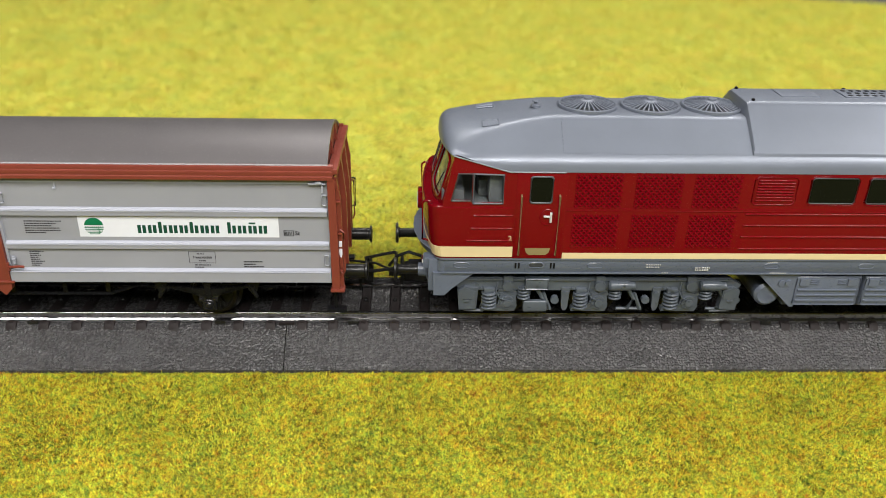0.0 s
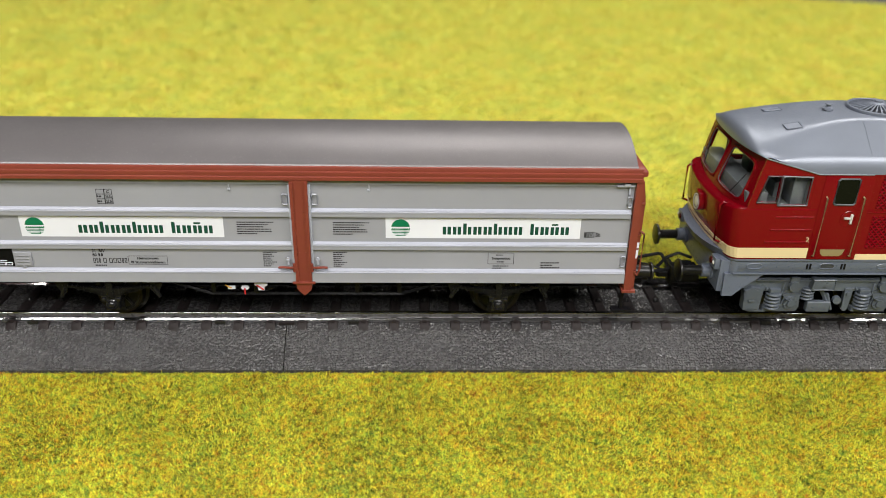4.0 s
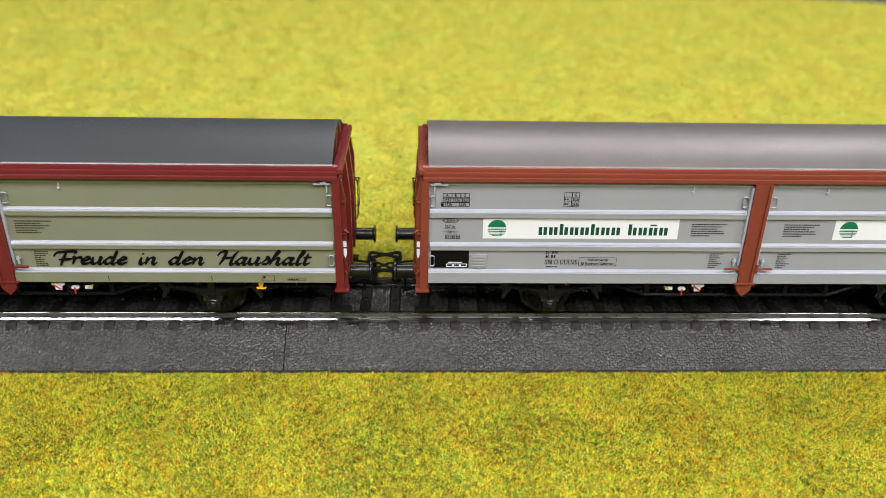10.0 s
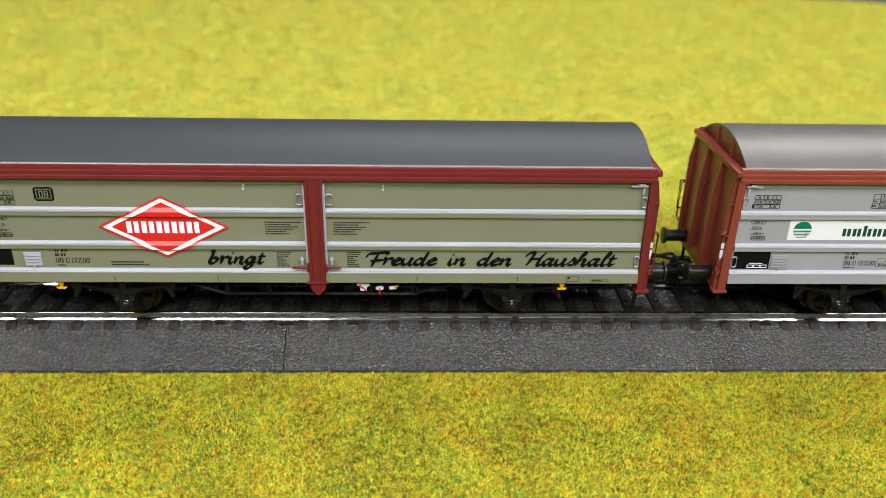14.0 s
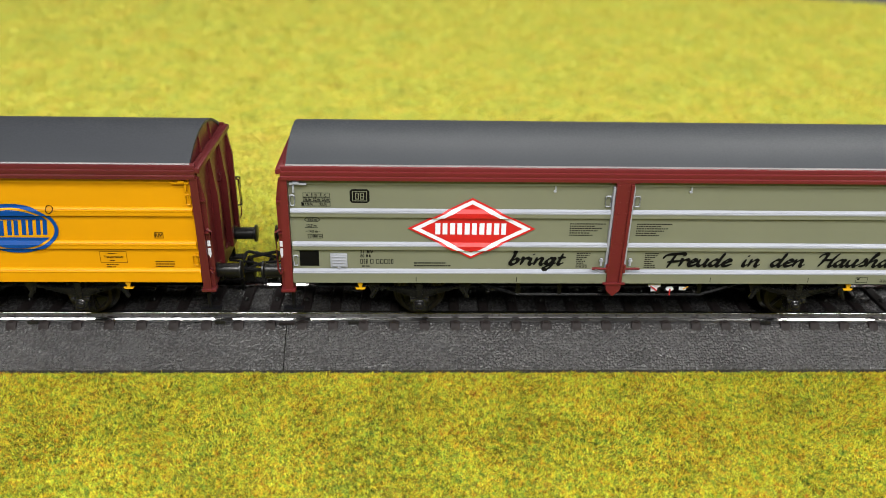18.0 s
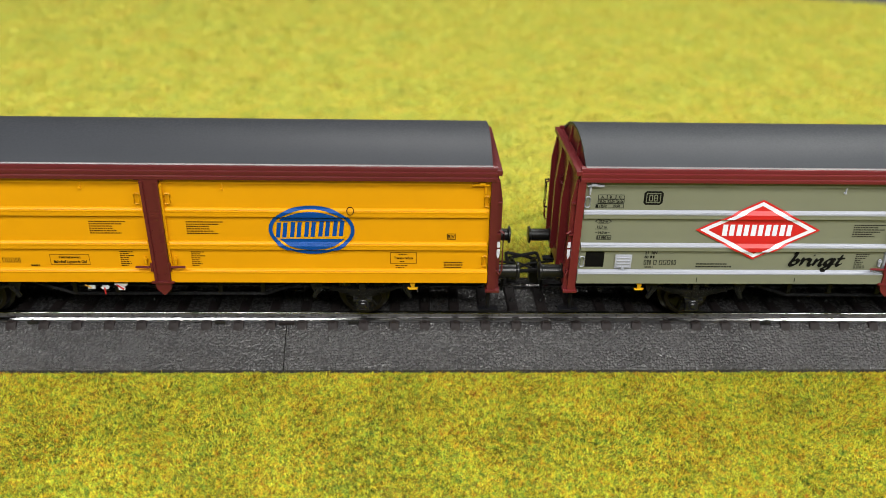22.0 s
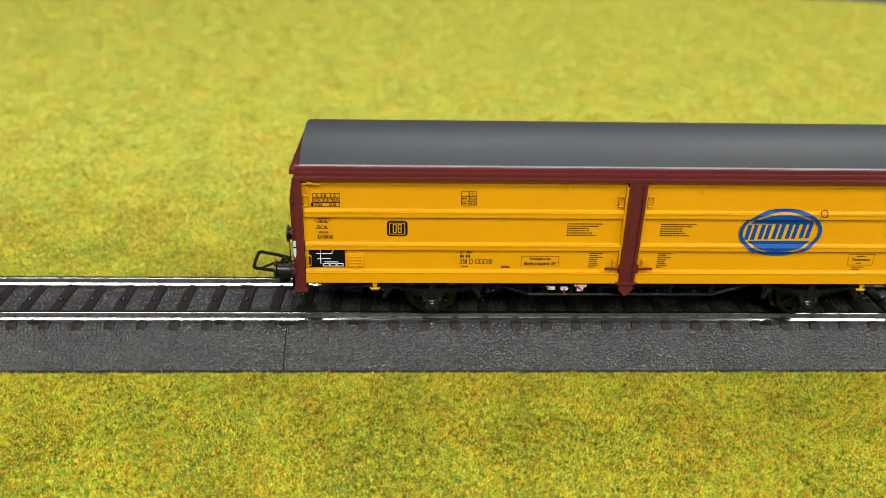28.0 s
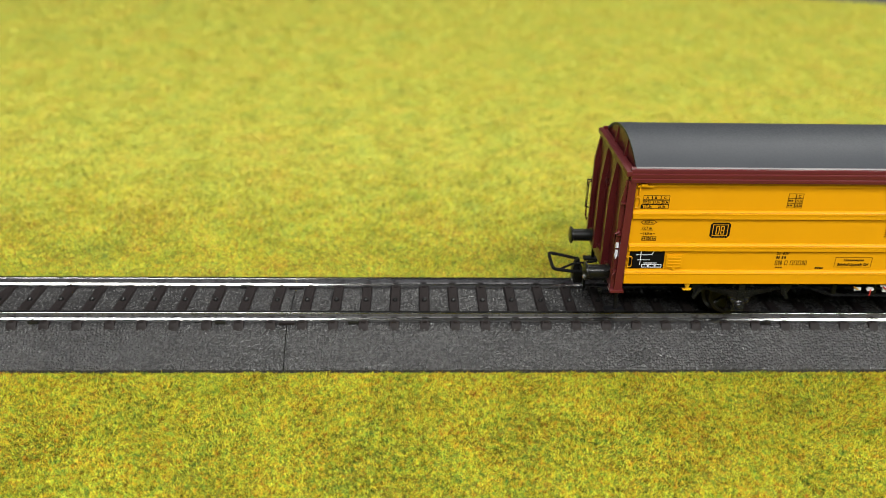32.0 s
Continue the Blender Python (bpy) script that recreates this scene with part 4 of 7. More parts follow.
def corner_post(w, e, s, c):
    """Tapered upright with a flared outer web, a foot and a small step loop."""
    bm = bmesh.new()
    y0, y1 = sorted((s * 14.2, s * 15.9))
    prism(bm, [(e * 75.15, 20.8), (e * 77.0, 20.8), (e * 76.7, 48.4), (e * 75.0, 48.4)], y0, y1, "y")
    y0, y1 = sorted((s * 14.0, s * 14.9))
    prism(bm, [(e * 76.9, 20.8), (e * 77.8, 20.8), (e * 77.8, 43.2), (e * 77.0, 48.2), (e * 76.4, 48.2)], y0, y1, "y")
    y0, y1 = sorted((s * 13.6, s * 16.2))
    a, b = sorted((e * 74.7, e * 78.0))
    box(bm, a, b, y0, y1, 20.2, 20.9, 0.12)
    for z in (42.8, 35.0, 25.5):
        y0, y1 = sorted((s * 14.3, s * 15.7))
        a, b = sorted((e * 76.6, e * 77.7))
        box(bm, a, b, y0, y1, z, z + 0.3)
    post = part("corner_post", bm, c["brown"], w)
    bm = bmesh.new()
    tube(bm, [(e * 77.4, s * 15.5, 36.2), (e * 78.3, s * 15.8, 35.6), (e * 78.3, s * 15.8, 26.2), (e * 77.9, s * 15.7, 24.9), (e * 77.4, s * 15.5, 25.4)], 0.26, 6)
    part("grab_loop", bm, c["brown"], post)
    bm = bmesh.new()
    y0, y1 = sorted((s * 14.9, s * 15.05))
    prism(bm, [(e * 77.0, 31.6), (e * 77.7, 31.6), (e * 77.7, 33.0), (e * 77.0, 33.0)], y0, y1, "y")
    prism(bm, [(e * 77.0, 29.6), (e * 77.4, 28.6), (e * 77.7, 29.6), (e * 77.7, 31.1), (e * 77.0, 31.1)], y0, y1, "y")
    part("white_mark", bm, M_WHITE, post, "white painted shunting mark")
    bm = bmesh.new()
    cyl(bm, (e * 75.6, s * 13.6, 20.4), (e * 75.6, s * 13.6, 14.6), 0.5, n=8)
    y0, y1 = sorted((s * 12.4, s * 14.6))
    a, b = sorted((e * 73.4, e * 78.2))
    box(bm, a, b, y0, y1, 13.9, 14.6, 0.15)
    part("footstep", bm, M_BLACK, post, "black shunter's footstep")


def centre_post(w, c):
    bm = bmesh.new()
    y = side_y(35)
    prism(bm, [(-1.8, 23.0), (1.8, 23.0), (2.0, 48.2), (-2.0, 48.2)], y - 1.05, y + 0.6, "y")
    for s in (-1, 1):
        prism(bm, [(s * 1.15, 23.0), (s * 1.8, 23.0), (s * 2.0, 47.8), (s * 1.3, 47.8)], y - 1.42, y - 1.0, "y")
    box(bm, -2.6, 2.6, y - 1.6, y + 0.4, 22.6, 23.1, 0.1)
    prism(bm, [(-1.9, 22.6), (-1.6, 21.0), (0.0, 19.4), (1.6, 21.0), (1.9, 22.6)], y - 1.3, y + 0.2, "y")
    box(bm, -3.2, 3.2, y - 0.9, y + 0.2, 48.0, 48.5, 0.1)
    post = part("centre_post", bm, c["brown"], w)
    for s in (-1, 1):
        bm = bmesh.new()
        tube(bm, [(s * 1.6, y - 1.2, 26.9), (s * 2.8, y - 1.5, 26.9), (s * 4.4, y - 1.5, 27.0), (s * 5.6, y - 1.4, 26.9)], 0.30, 8)
        cyl(bm, (s * 2.0, y - 1.4, 25.9), (s * 2.0, y - 1.4, 27.9), 0.36, n=8)
        part("locking_lever", bm, c["brown"], post)
        for z in (46.2, 43.4, 40.8, 38.4, 36.0, 33.2, 30.6, 25.0):
            bm = bmesh.new()
            cyl(bm, (s * 0.8, y - 1.16, z), (s * 0.8, y - 1.0, z), 0.16, n=8)
            part("rivet", bm, c["brown"], post)
    return post


ARCH = 4.7


def wagon(x, c, label):
    w = thing("covered_wagon", x, label, "freight wagon", "wagons of the train")
    # arched roof shell
    bm = bmesh.new()
    us = [i / 12 for i in range(-12, 13)]
    outer = [(14.9 * u, 51.2 + ARCH * (1 - abs(u) ** 2.1)) for u in us]
    inner = [(14.5 * u, 50.6 + ARCH * (1 - abs(u) ** 2.1)) for u in reversed(us)]
    prism(bm, outer + inner, -75.2, 75.2, "x")
    part("roof", bm, c["roof"], w, c["roof_label"])
    bm = bmesh.new()
    # the glint along the roof's lip is put into this bead's paler colour
    prism(bm, [(-14.80, 51.62), (-15.02, 51.45), (-15.06, 51.38), (-15.04, 51.25), (-14.5, 51.25)], -75.2, 75.2, "x")
    lip = part("roof_edge", bm, M_ROOF_GLINT, w, "lower edge of the roof with the lamp glint painted in")
    again(lip, w, TURN)
    # stepped eaves rail along both sides
    bm = bmesh.new()
    prism(bm, [(-14.6, 51.5), (-15.3, 51.2), (-15.5, 50.6), (-15.45, 50.3), (-15.8, 50.1), (-15.85, 49.4), (-15.8, 49.2), (-16.1, 49.0), (-16.1, 48.3), (-14.4, 48.3), (-14.4, 51.5)], -76.3, 76.3, "x")
    eave = part("eaves_rail", bm, c["brown"], w)
    again(eave, w, TURN)
    # inner box, so that no light passes
    bm = bmesh.new()
    box(bm, -75.2, 75.2, -13.5, 13.5, 22.4, 50.4)
    part("inner_body", bm, M_BLACK, w)
    left = door_panel(w, -75.0, -1.9, c, -1)
    right = door_panel(w, 1.9, 75.0, c, 1)
    c["prints"](left, right, c)
    again(left, w, TURN)
    again(right, w, TURN)
    post = centre_post(w, c)
    again(post, w, TURN)
    for e in (-1, 1):
        end_wall(w, e, c)
        coupler(w, e)
        for s in (-1, 1):
            corner_post(w, e, s, c)
    # underframe and truss
    bm = bmesh.new()
    box(bm, -74.5, 74.5, -12.2, 12.2, 20.6, 22.6, 0.2)
    box(bm, -70, 70, -3, 3, 17.5, 21)
    part("underframe", bm, M_BLACK, w)
    for s in (-1, 1):
        bm = bmesh.new()
        for a, b in (((-33.5, 21.8), (-22.5, 17.9)), ((33.5, 21.8), (22.5, 17.9)), ((-22.5, 17.9), (22.5, 17.9))):
            tube(bm, [(a[0], s * 12.6, a[1]), (b[0], s * 12.6, b[1])], 0.45, 6)
        for xx in (-22.0, -12.0, 0.0, 12.0, 22.0):
            box(bm, xx - 0.5, xx + 0.5, s * 12.5 - 0.4, s * 12.5 + 0.4, 17.6, 22.0)
        part("truss", bm, M_GUARD, w)
    bm = bmesh.new()
    cyl(bm, (-20, 2, 18.2), (-6, 2, 18.2), 2.6, n=16)
    box(bm, 6, 18, -6, 6, 16.5, 20.5, 0.4)
    part("brake_tank", bm, M_BLACK, w)
    k = c["lever_way"]
    for name, xx, mat, shape in (("brake_plate", -17.3, M_WHITE, 0), ("brake_plate", -14.2, M_WHITE, 1), ("brake_plate", -10.4, M_WHITE, 2)):
        bm = bmesh.new()
        xx *= k
        if shape == 0:
            box(bm, xx - 0.85, xx + 0.85, -14.7, -14.3, 20.2, 21.0, 0.1)
        elif shape == 1:
            prism(bm, [(xx - 1.0, 20.5), (xx - 0.6, 20.1), (xx + 0.6, 20.1), (xx + 1.0, 20.5), (xx + 0.6, 21.0), (xx - 0.6, 21.0)], -14.7, -14.3, "y")
        else:
            prism(bm, [(xx - 0.7, 19.9), (xx + 0.7, 19.9), (xx + 0.8, 20.9), (xx + 1.5, 21.2), (xx + 1.5, 21.8), (xx - 1.5, 21.8), (xx - 1.5, 21.3), (xx - 0.8, 20.9)], -14.7, -14.3, "y")
        plate = part(name, bm, mat, w, "small white brake setting plate")
        bm = bmesh.new()
        if shape == 0:
            tube(bm, [(xx, -14.9, 20.6), (xx - k * 1.3, -14.9, 21.4)], 0.15, 6)
            part("lever", bm, M_YELLOWFIT, plate, "yellow brake lever")
        elif shape == 1:
            tube(bm, [(xx, -14.9, 20.6), (xx, -14.9, 19.0)], 0.18, 6)
            part("lever", bm, M_RED, plate, "red brake lever")
        else:
            tube(bm, [(xx - 1.0, -14.9, 21.4), (xx + 0.6, -14.9, 20.2)], 0.17, 6)
            part("lever", bm, M_RED, plate, "red brake lever")
    for xx in c["yellow"]:
        bm = bmesh.new()
        half = [(0.9, 20.4), (1.2, 20.85), (0.42, 20.8), (0.36, 21.3), (0.62, 21.75), (0.45, 22.4), (0.15, 22.25)]
        prism(bm, [(xx + a, b) for a, b in half] + [(xx - a, b) for a, b in reversed(half)], -15.05, -14.6, "y")
        part("rope_hook", bm, M_YELLOWFIT, w, "yellow towing hook")
    wheels = []
    for xx in (-45.7, 45.7):
        for s in (-1, 1):
            axle_guard(w, xx, s)
        wheels.append((wheelset(w, xx, 5.5, 15.8), xx, 15.8, 5.5))
    return w, wheels


# ---- what is printed on the walls
def load_table(door, x0, z0, loads):
    bm = bmesh.new()
    for i in range(3):
        frame_on_side(bm, x0 + 2.0 * i, x0 + 2.0 * i + 2.05, z0 + 2.1, z0 + 3.2, 0.12)
        word_on_side(bm, "ABC"[i], x0 + 2.0 * i + 0.65, z0 + 2.35, 0.6, bold=0.035)
    for r in range(2):
        frame_on_side(bm, x0 - 0.4 * r, x0 + 6.05, z0 + 1.0 - r * 1.05, z0 + 2.05 - r * 1.05, 0.12)
        if r == 0:
            for i in range(3):
                word_on_side(bm, loads[i], x0 + 2.0 * i + 0.2, z0 + 1.25, 0.58, 1.65, bold=0.035)
        else:
            rect(bm, x0 - 0.3, x0 + 0.2, z0 + 0.1, z0 + 0.8)
            word_on_side(bm, loads[0], x0 + 0.5, z0 + 0.2, 0.58, 1.65, bold=0.035)
            word_on_side(bm, loads[1], x0 + 3.6, z0 + 0.2, 0.58, 1.65, bold=0.035)
    printed("load_table", bm, M_PRINT, door, "black printed load limit table")


def week_table(door, x0, seed):
    bm = bmesh.new()
    for r in range(3):
        frame_on_side(bm, x0, x0 + 1.8, 41.9 + 1.15 * r, 43.15 + 1.15 * r, 0.12)
        frame_on_side(bm, x0 + 1.75, x0 + 3.5, 41.9 + 1.15 * r, 43.15 + 1.15 * r, 0.12)
    word_on_side(bm, "C", x0 + 2.25, 44.5, 0.65, bold=0.035)
    for r in range(2):
        bars(bm, x0 + 0.15, x0 + 1.65, 42.15 + 1.15 * r, 43.0 + 1.15 * r, 1, random.Random(seed + r))
        word_on_side(bm, "25,5t", x0 + 1.95, 42.2 + 1.15 * r, 0.6, 1.4, bold=0.035)
    printed("load_table", bm, M_PRINT, door, "black printed load limit table")


def dimension_block(door, x0, z0, weight, ink):
    """Loading area, length and tare, from z0 upwards."""
    bm = bmesh.new()
    pts = [(x0 - 0.2, z0 + 4.5), (x0 + 0.5, z0 + 5.05), (x0 + 2.9, z0 + 5.05), (x0 + 3.6, z0 + 4.5), (x0 + 2.9, z0 + 3.95), (x0 + 0.5, z0 + 3.95)]
    for p, q in zip(pts, pts[1:] + pts[:1]):
        n = Vector((p[1] - q[1], q[0] - p[0])).normalized() * 0.13
        on_side(bm, [p, q, (q[0] - n.x, q[1] - n.y), (p[0] - n.x, p[1] - n.y)])
    word_on_side(bm, "33,0 m", x0 + 0.7, z0 + 4.2, 0.6, 2.0, bold=0.035)
    word_on_side(bm, "12,7 m", x0 + 0.4, z0 + 2.75, 0.65, 2.2, bold=0.035)
    rect(bm, x0, x0 + 2.9, z0 + 2.5, z0 + 2.62)
    word_on_side(bm, "14,0 m", x0 + 0.8, z0 + 1.35, 0.65, 2.0, bold=0.035)
    rect(bm, x0 + 0.1, x0 + 0.6, z0 + 1.6, z0 + 1.72)
    rect(bm, x0 + 2.95, x0 + 3.4, z0 + 1.6, z0 + 1.72)
    frame_on_side(bm, x0 + 0.5, x0 + 3.9, z0 - 0.1, z0 + 0.95, 0.13)
    word_on_side(bm, weight, x0 + 0.7, z0 + 0.15, 0.6, 3.0, bold=0.035)
    printed("dimension_marks", bm, ink, door, "black printed length and weight marks")


def small_text(door, x0, x1, z0, z1, rows, seed, ink):
    bm = bmesh.new()
    bars(bm, x0, x1, z0, z1, rows, random.Random(seed))
    printed("small_print", bm, ink, door, "fine black printed notes")


def black_field(door, x0, x1, z0, z1, marks, chalk):
    bm = bmesh.new()
    rect(bm, x0, x1, z0, z1)
    field = printed("black_field", bm, M_PRINT, door, "black printed chalk field")
    if marks:
        bm = bmesh.new()
        for i in range(3):
            frame_on_side(bm, x1 - 5.2 + 1.6 * i, x1 - 5.2 + 1.6 * i + 1.55, z0 + 0.3, z0 + 1.1, 0.16, 0.08)
        rect(bm, x1 - 4.8, x1 - 1.6, z0 + 1.35, z0 + 1.55, 0.08)
        if chalk:
            rect(bm, x0 + 1.6, x0 + 5.4, z0 + 3.5, z0 + 3.65, 0.08)
            rect(bm, x0 + 1.9, x0 + 5.0, z0 + 2.2, z0 + 2.35, 0.08)
            rect(bm, x0 + 2.6, x0 + 2.75, z0 + 0.9, z0 + 4.6, 0.08)
            on_side(bm, [(x0 + 5.0, z0 + 3.5), (x0 + 5.2, z0 + 3.5), (x0 + 5.8, z0 + 4.5), (x0 + 5.6, z0 + 4.5)], 0.08)
        printed("white_marks", bm, M_WHITE, field, "white line marks")


def label_board(door, x0, mat):
    """Small raised board with four louvres."""
    bm = bmesh.new()
    y = side_y(28)
    box(bm, x0, x0 + 3.9, y - 0.35, y + 0.1, 26.5, 30.0, 0.12)
    for k in range(4):
        box(bm, x0 + 0.4, x0 + 3.5, y - 0.5, y - 0.3, 26.9 + 0.75 * k, 27.2 + 0.75 * k, 0.06)
    box(bm, x0 + 1.6, x0 + 2.3, y - 0.55, y - 0.2, 26.2, 26.8, 0.1)
    part("label_board", bm, mat, door, "small ribbed label board")


def number_block(door, x0, ink, seed, home):
    bm = bmesh.new()
    word_on_side(bm, "21  RIV", x0, 30.1, 0.7, 3.0, bold=0.035)
    word_on_side(bm, "80", x0, 29.05, 0.7, 0.95, bold=0.035)
    rect(bm, x0 + 1.35, x0 + 1.75, 29.05, 29.75)
    rect(bm, x0 + 1.95, x0 + 2.35, 29.05, 29.75)
    x = x0
    for wdt, gap in ((0.55, 0.2), (0.35, 0.2), (0.35, 0.6), (0.75, 0.6), (0.75, 0.2), (0.75, 0.2), (0.75, 0.25), (0.4, 0.2), (0.5, 0.2)):
        frame_on_side(bm, x, x + wdt, 27.4, 28.6, 0.14)
        x += wdt + gap
    bars(bm, x0 + 0.3, x0 + 3.2, 26.5, 27.1, 1, random.Random(seed + 1))
    printed("wagon_number", bm, ink, door, "black printed wagon number bars")
    if home:
        x0 += 7.9
        bm = bmesh.new()
        frame_on_side(bm, x0, x0 + 8.9, 27.0, 29.2, 0.1)
        word_on_side(bm, home[0], x0 + 2.1, 28.3, 0.62, 4.8)
        word_on_side(bm, home[1], x0 + 0.6, 27.3, 0.62, 7.7)
        printed("home_station", bm, ink, door, "black framed home station note")


def transport_block(door, x0, ink, seed):
    bm = bmesh.new()
    frame_on_side(bm, x0, x0 + 6.1, 27.4, 30.3, 0.1)
    word_on_side(bm, "Transportschutz", x0 + 0.9, 28.6, 0.62, 4.4)
    bars(bm, x0 + 1.9, x0 + 4.6, 29.5, 30.0, 1, random.Random(seed))
    bars(bm, x0 + 2.2, x0 + 4.0, 27.7, 28.3, 1, random.Random(seed + 1))
    bars(bm, x0 + 1.2, x0 + 5.0, 26.1, 27.2, 2, random.Random(seed + 2))
    printed("transport_note", bm, ink, door, "black framed transport note")
    bm = bmesh.new()
    bars(bm, x0 + 12.4, x0 + 17.4, 26.2, 28.1, 3, random.Random(seed + 3))
    printed("small_print", bm, ink, door, "fine black printed notes")


def common_notes(left, right, ink, seed, la, ra):
    small_text(left, la, la + 8.2, 34.6, 38.0, 6, seed, ink)
    small_text(left, -9.2, -6.0, 26.5, 30.5, 8, seed + 1, ink)
    small_text(right, ra, ra + 8.2, 34.6, 38.0, 6, seed, ink)
    small_text(right, 6.9, 10.1, 26.5, 30.5, 8, seed + 1, ink)


def round_mark(door, cx, cz, r):
    bm = bmesh.new()
    on_side(bm, ellipse(cx, cz, r, r, 8, 172), 0.07)
    for k, (z, h) in enumerate(((-0.32, 0.22), (-0.72, 0.2), (-1.1, 0.18), (-1.45, 0.15), (-1.8, 0.2))):
        half = math.sqrt(max(0.01, r * r - z * z))
        rect(bm, cx - half, cx + half, cz + z - h / 2, cz + z + h / 2, 0.07)
    rect(bm, cx + r * 0.42, cx + r * 0.5, cz - r * 0.85, cz, 0.07)
    for i in range(9):
        rect(bm, cx - r + 0.25 + i * r * 0.22, cx - r + 0.45 + i * r * 0.22, cz - 0.35, cz + 0.05, 0.07)
    printed("round_mark", bm, M_GREEN, door, "green half-round emblem shape")


def name_banner(door, x0, x1, z0, z1, logo_x, tx0, tx1):
    bm = bmesh.new()
    rect(bm, x0, x1, z0, z1)
    b = printed("banner", bm, M_CREAMWHITE, door, "off-white banner with dark green block marks")
    round_mark(b, logo_x, (z0 + z1) / 2, 2.15)
    glyph_blocks(b, tx0, z0 + 0.95, 1.95, tx1 - tx0, "sstsstss_tsds", M_DKGREEN, 0.07)


def prints_grey(left, right, c):
    load_table(left, -71.9, 41.8, ("17,5t", "21,5t", "25,5t"))
    week_table(left, -44.6, 3)
    dimension_block(left, -71.7, 33.9, "14 430 kg", M_PRINT)
    black_field(left, -74.4, -65.6, 26.4, 31.0, True, False)
    label_board(left, -65.3, c["side"])
    name_banner(left, -62.6, -17.5, 33.95, 38.95, -59.4, -49.8, -19.5)
    number_block(left, -47.8, M_PRINT, 5, ("Heimatwagen", "Bf Stuttgart-Vaihingen"))
    common_notes(left, right, M_PRINT, 11, -14.5, 7.1)
    name_banner(right, 19.0, 63.6, 33.95, 38.95, 22.4, 32.0, 61.4)
    bm = bmesh.new()
    frame_on_side(bm, 64.6, 66.9, 34.3, 35.7, 0.15)
    word_on_side(bm, "RIV", 64.8, 34.55, 0.85, 1.8)
    word_on_side(bm, "St", 67.2, 34.55, 0.95)
    printed("exchange_mark", bm, M_PRINT, right, "black printed exchange mark")
    transport_block(right, 42.6, M_PRINT, 21)


def railway_badge(door, x0, x1, z0, z1, ink, ground):
    bm = bmesh.new()
    on_side(bm, [(x0 + 0.5, z0), (x1 - 0.5, z0), (x1, z0 + 0.5), (x1, z1 - 0.5), (x1 - 0.5, z1), (x0 + 0.5, z1), (x0, z1 - 0.5), (x0, z0 + 0.5)])
    badge = printed("railway_badge", bm, ink, door, "black rounded railway badge")
    bm = bmesh.new()
    frame_on_side(bm, x0 + 0.55, x1 - 0.55, z0 + 0.45, z1 - 0.45, 0.16, 0.07)
    xm = (x0 + x1) / 2
    for xx in (xm - 1.0, xm + 0.12):
        frame_on_side(bm, xx, xx + 0.85, z0 + 0.85, z1 - 0.85, 0.2, 0.07)
    rect(bm, xm + 0.3, xm + 0.8, (z0 + z1) / 2 - 0.1, (z0 + z1) / 2 + 0.1, 0.07)
    printed("badge_marks", bm, ground, badge, "light badge outline")


def prints_olive(left, right, c):
    load_table(left, -71.8, 41.7, ("18,0t", "22,0t", "26,0t"))
    railway_badge(left, -61.4, -57.0, 42.5, 45.8, M_PRINT, c["side"])
    dimension_block(left, -71.7, 33.9, "13 880 kg", M_PRINT)
    black_field(left, -73.3, -68.9, 26.8, 30.7, False, False)
    label_board(left, -66.3, c["trim"])
    number_block(left, -59.4, M_PRINT, 35, None)
    small_text(left, -47.0, -36.0, 26.6, 28.0, 2, 36, M_PRINT)
    # red diamond with a white inner outline
    cx, cz, rx, rz = -33.9, 36.5, 14.6, 7.5
    bm = bmesh.new()
    on_side(bm, [(cx - rx, cz), (cx, cz - rz), (cx + rx, cz), (cx, cz + rz)], 0.30)
    diamond = printed("diamond_sign", bm, M_REDPRINT, left, "red diamond sign with white outline and white block marks")
    bm = bmesh.new()
    k0, k1 = 0.93, 0.80
    pts = [(-1, 0), (0, -1), (1, 0), (0, 1)]
    for p, q in zip(pts, pts[1:] + pts[:1]):
        on_side(bm, [(cx + p[0] * rx * k0, cz + p[1] * rz * k0), (cx + q[0] * rx * k0, cz + q[1] * rz * k0), (cx + q[0] * rx * k1, cz + q[1] * rz * k1), (cx + p[0] * rx * k1, cz + p[1] * rz * k1)], 0.34)
    printed("diamond_outline", bm, M_WHITE, diamond, "white diamond outline")
    x = cx - 8.3
    for i in range(5):
        bm = bmesh.new()
        rect(bm, x, x + 1.15, cz - 1.45, cz + 1.35, 0.34)
        rect(bm, x + 1.65, x + 2.75, cz - 1.45, cz + 1.35, 0.34)
        printed("bar_mark", bm, M_WHITE, diamond)
        x += 3.35
    bm = bmesh.new()
    script_on_side(bm, "bringt", -25.0, 27.45, 1.7, 12.8)
    printed("slogan", bm, M_PRINT, left, "black slanted slogan lettering")
    bm = bmesh.new()
    script_on_side(bm, "Freude in den Haushalt", 10.9, 27.2, 1.72, 58.3)
    printed("slogan", bm, M_PRINT, right, "black slanted slogan lettering")
    common_notes(left, right, M_PRINT, 41, -11.4, 4.0)
    bm = bmesh.new()
    frame_on_side(bm, 58.0, 60.9, 23.2, 24.6, 0.1)
    rect(bm, 58.3, 58.9, 23.9, 24.4)
    frame_on_side(bm, 63.9, 68.0, 23.3, 24.0, 0.08)
    bars(bm, 64.1, 67.8, 23.35, 24.0, 1, random.Random(47))
    printed("small_print", bm, M_PRINT, right, "fine black printed notes")
    for d, xx in ((left, -46.5), (left, -23.0), (right, 23.0), (right, 46.5)):
        bm = bmesh.new()
        rect(bm, xx - 0.08, xx + 0.08, 23.2, 24.4)
        printed("jacking_mark", bm, M_PRINT, d, "short black mark")


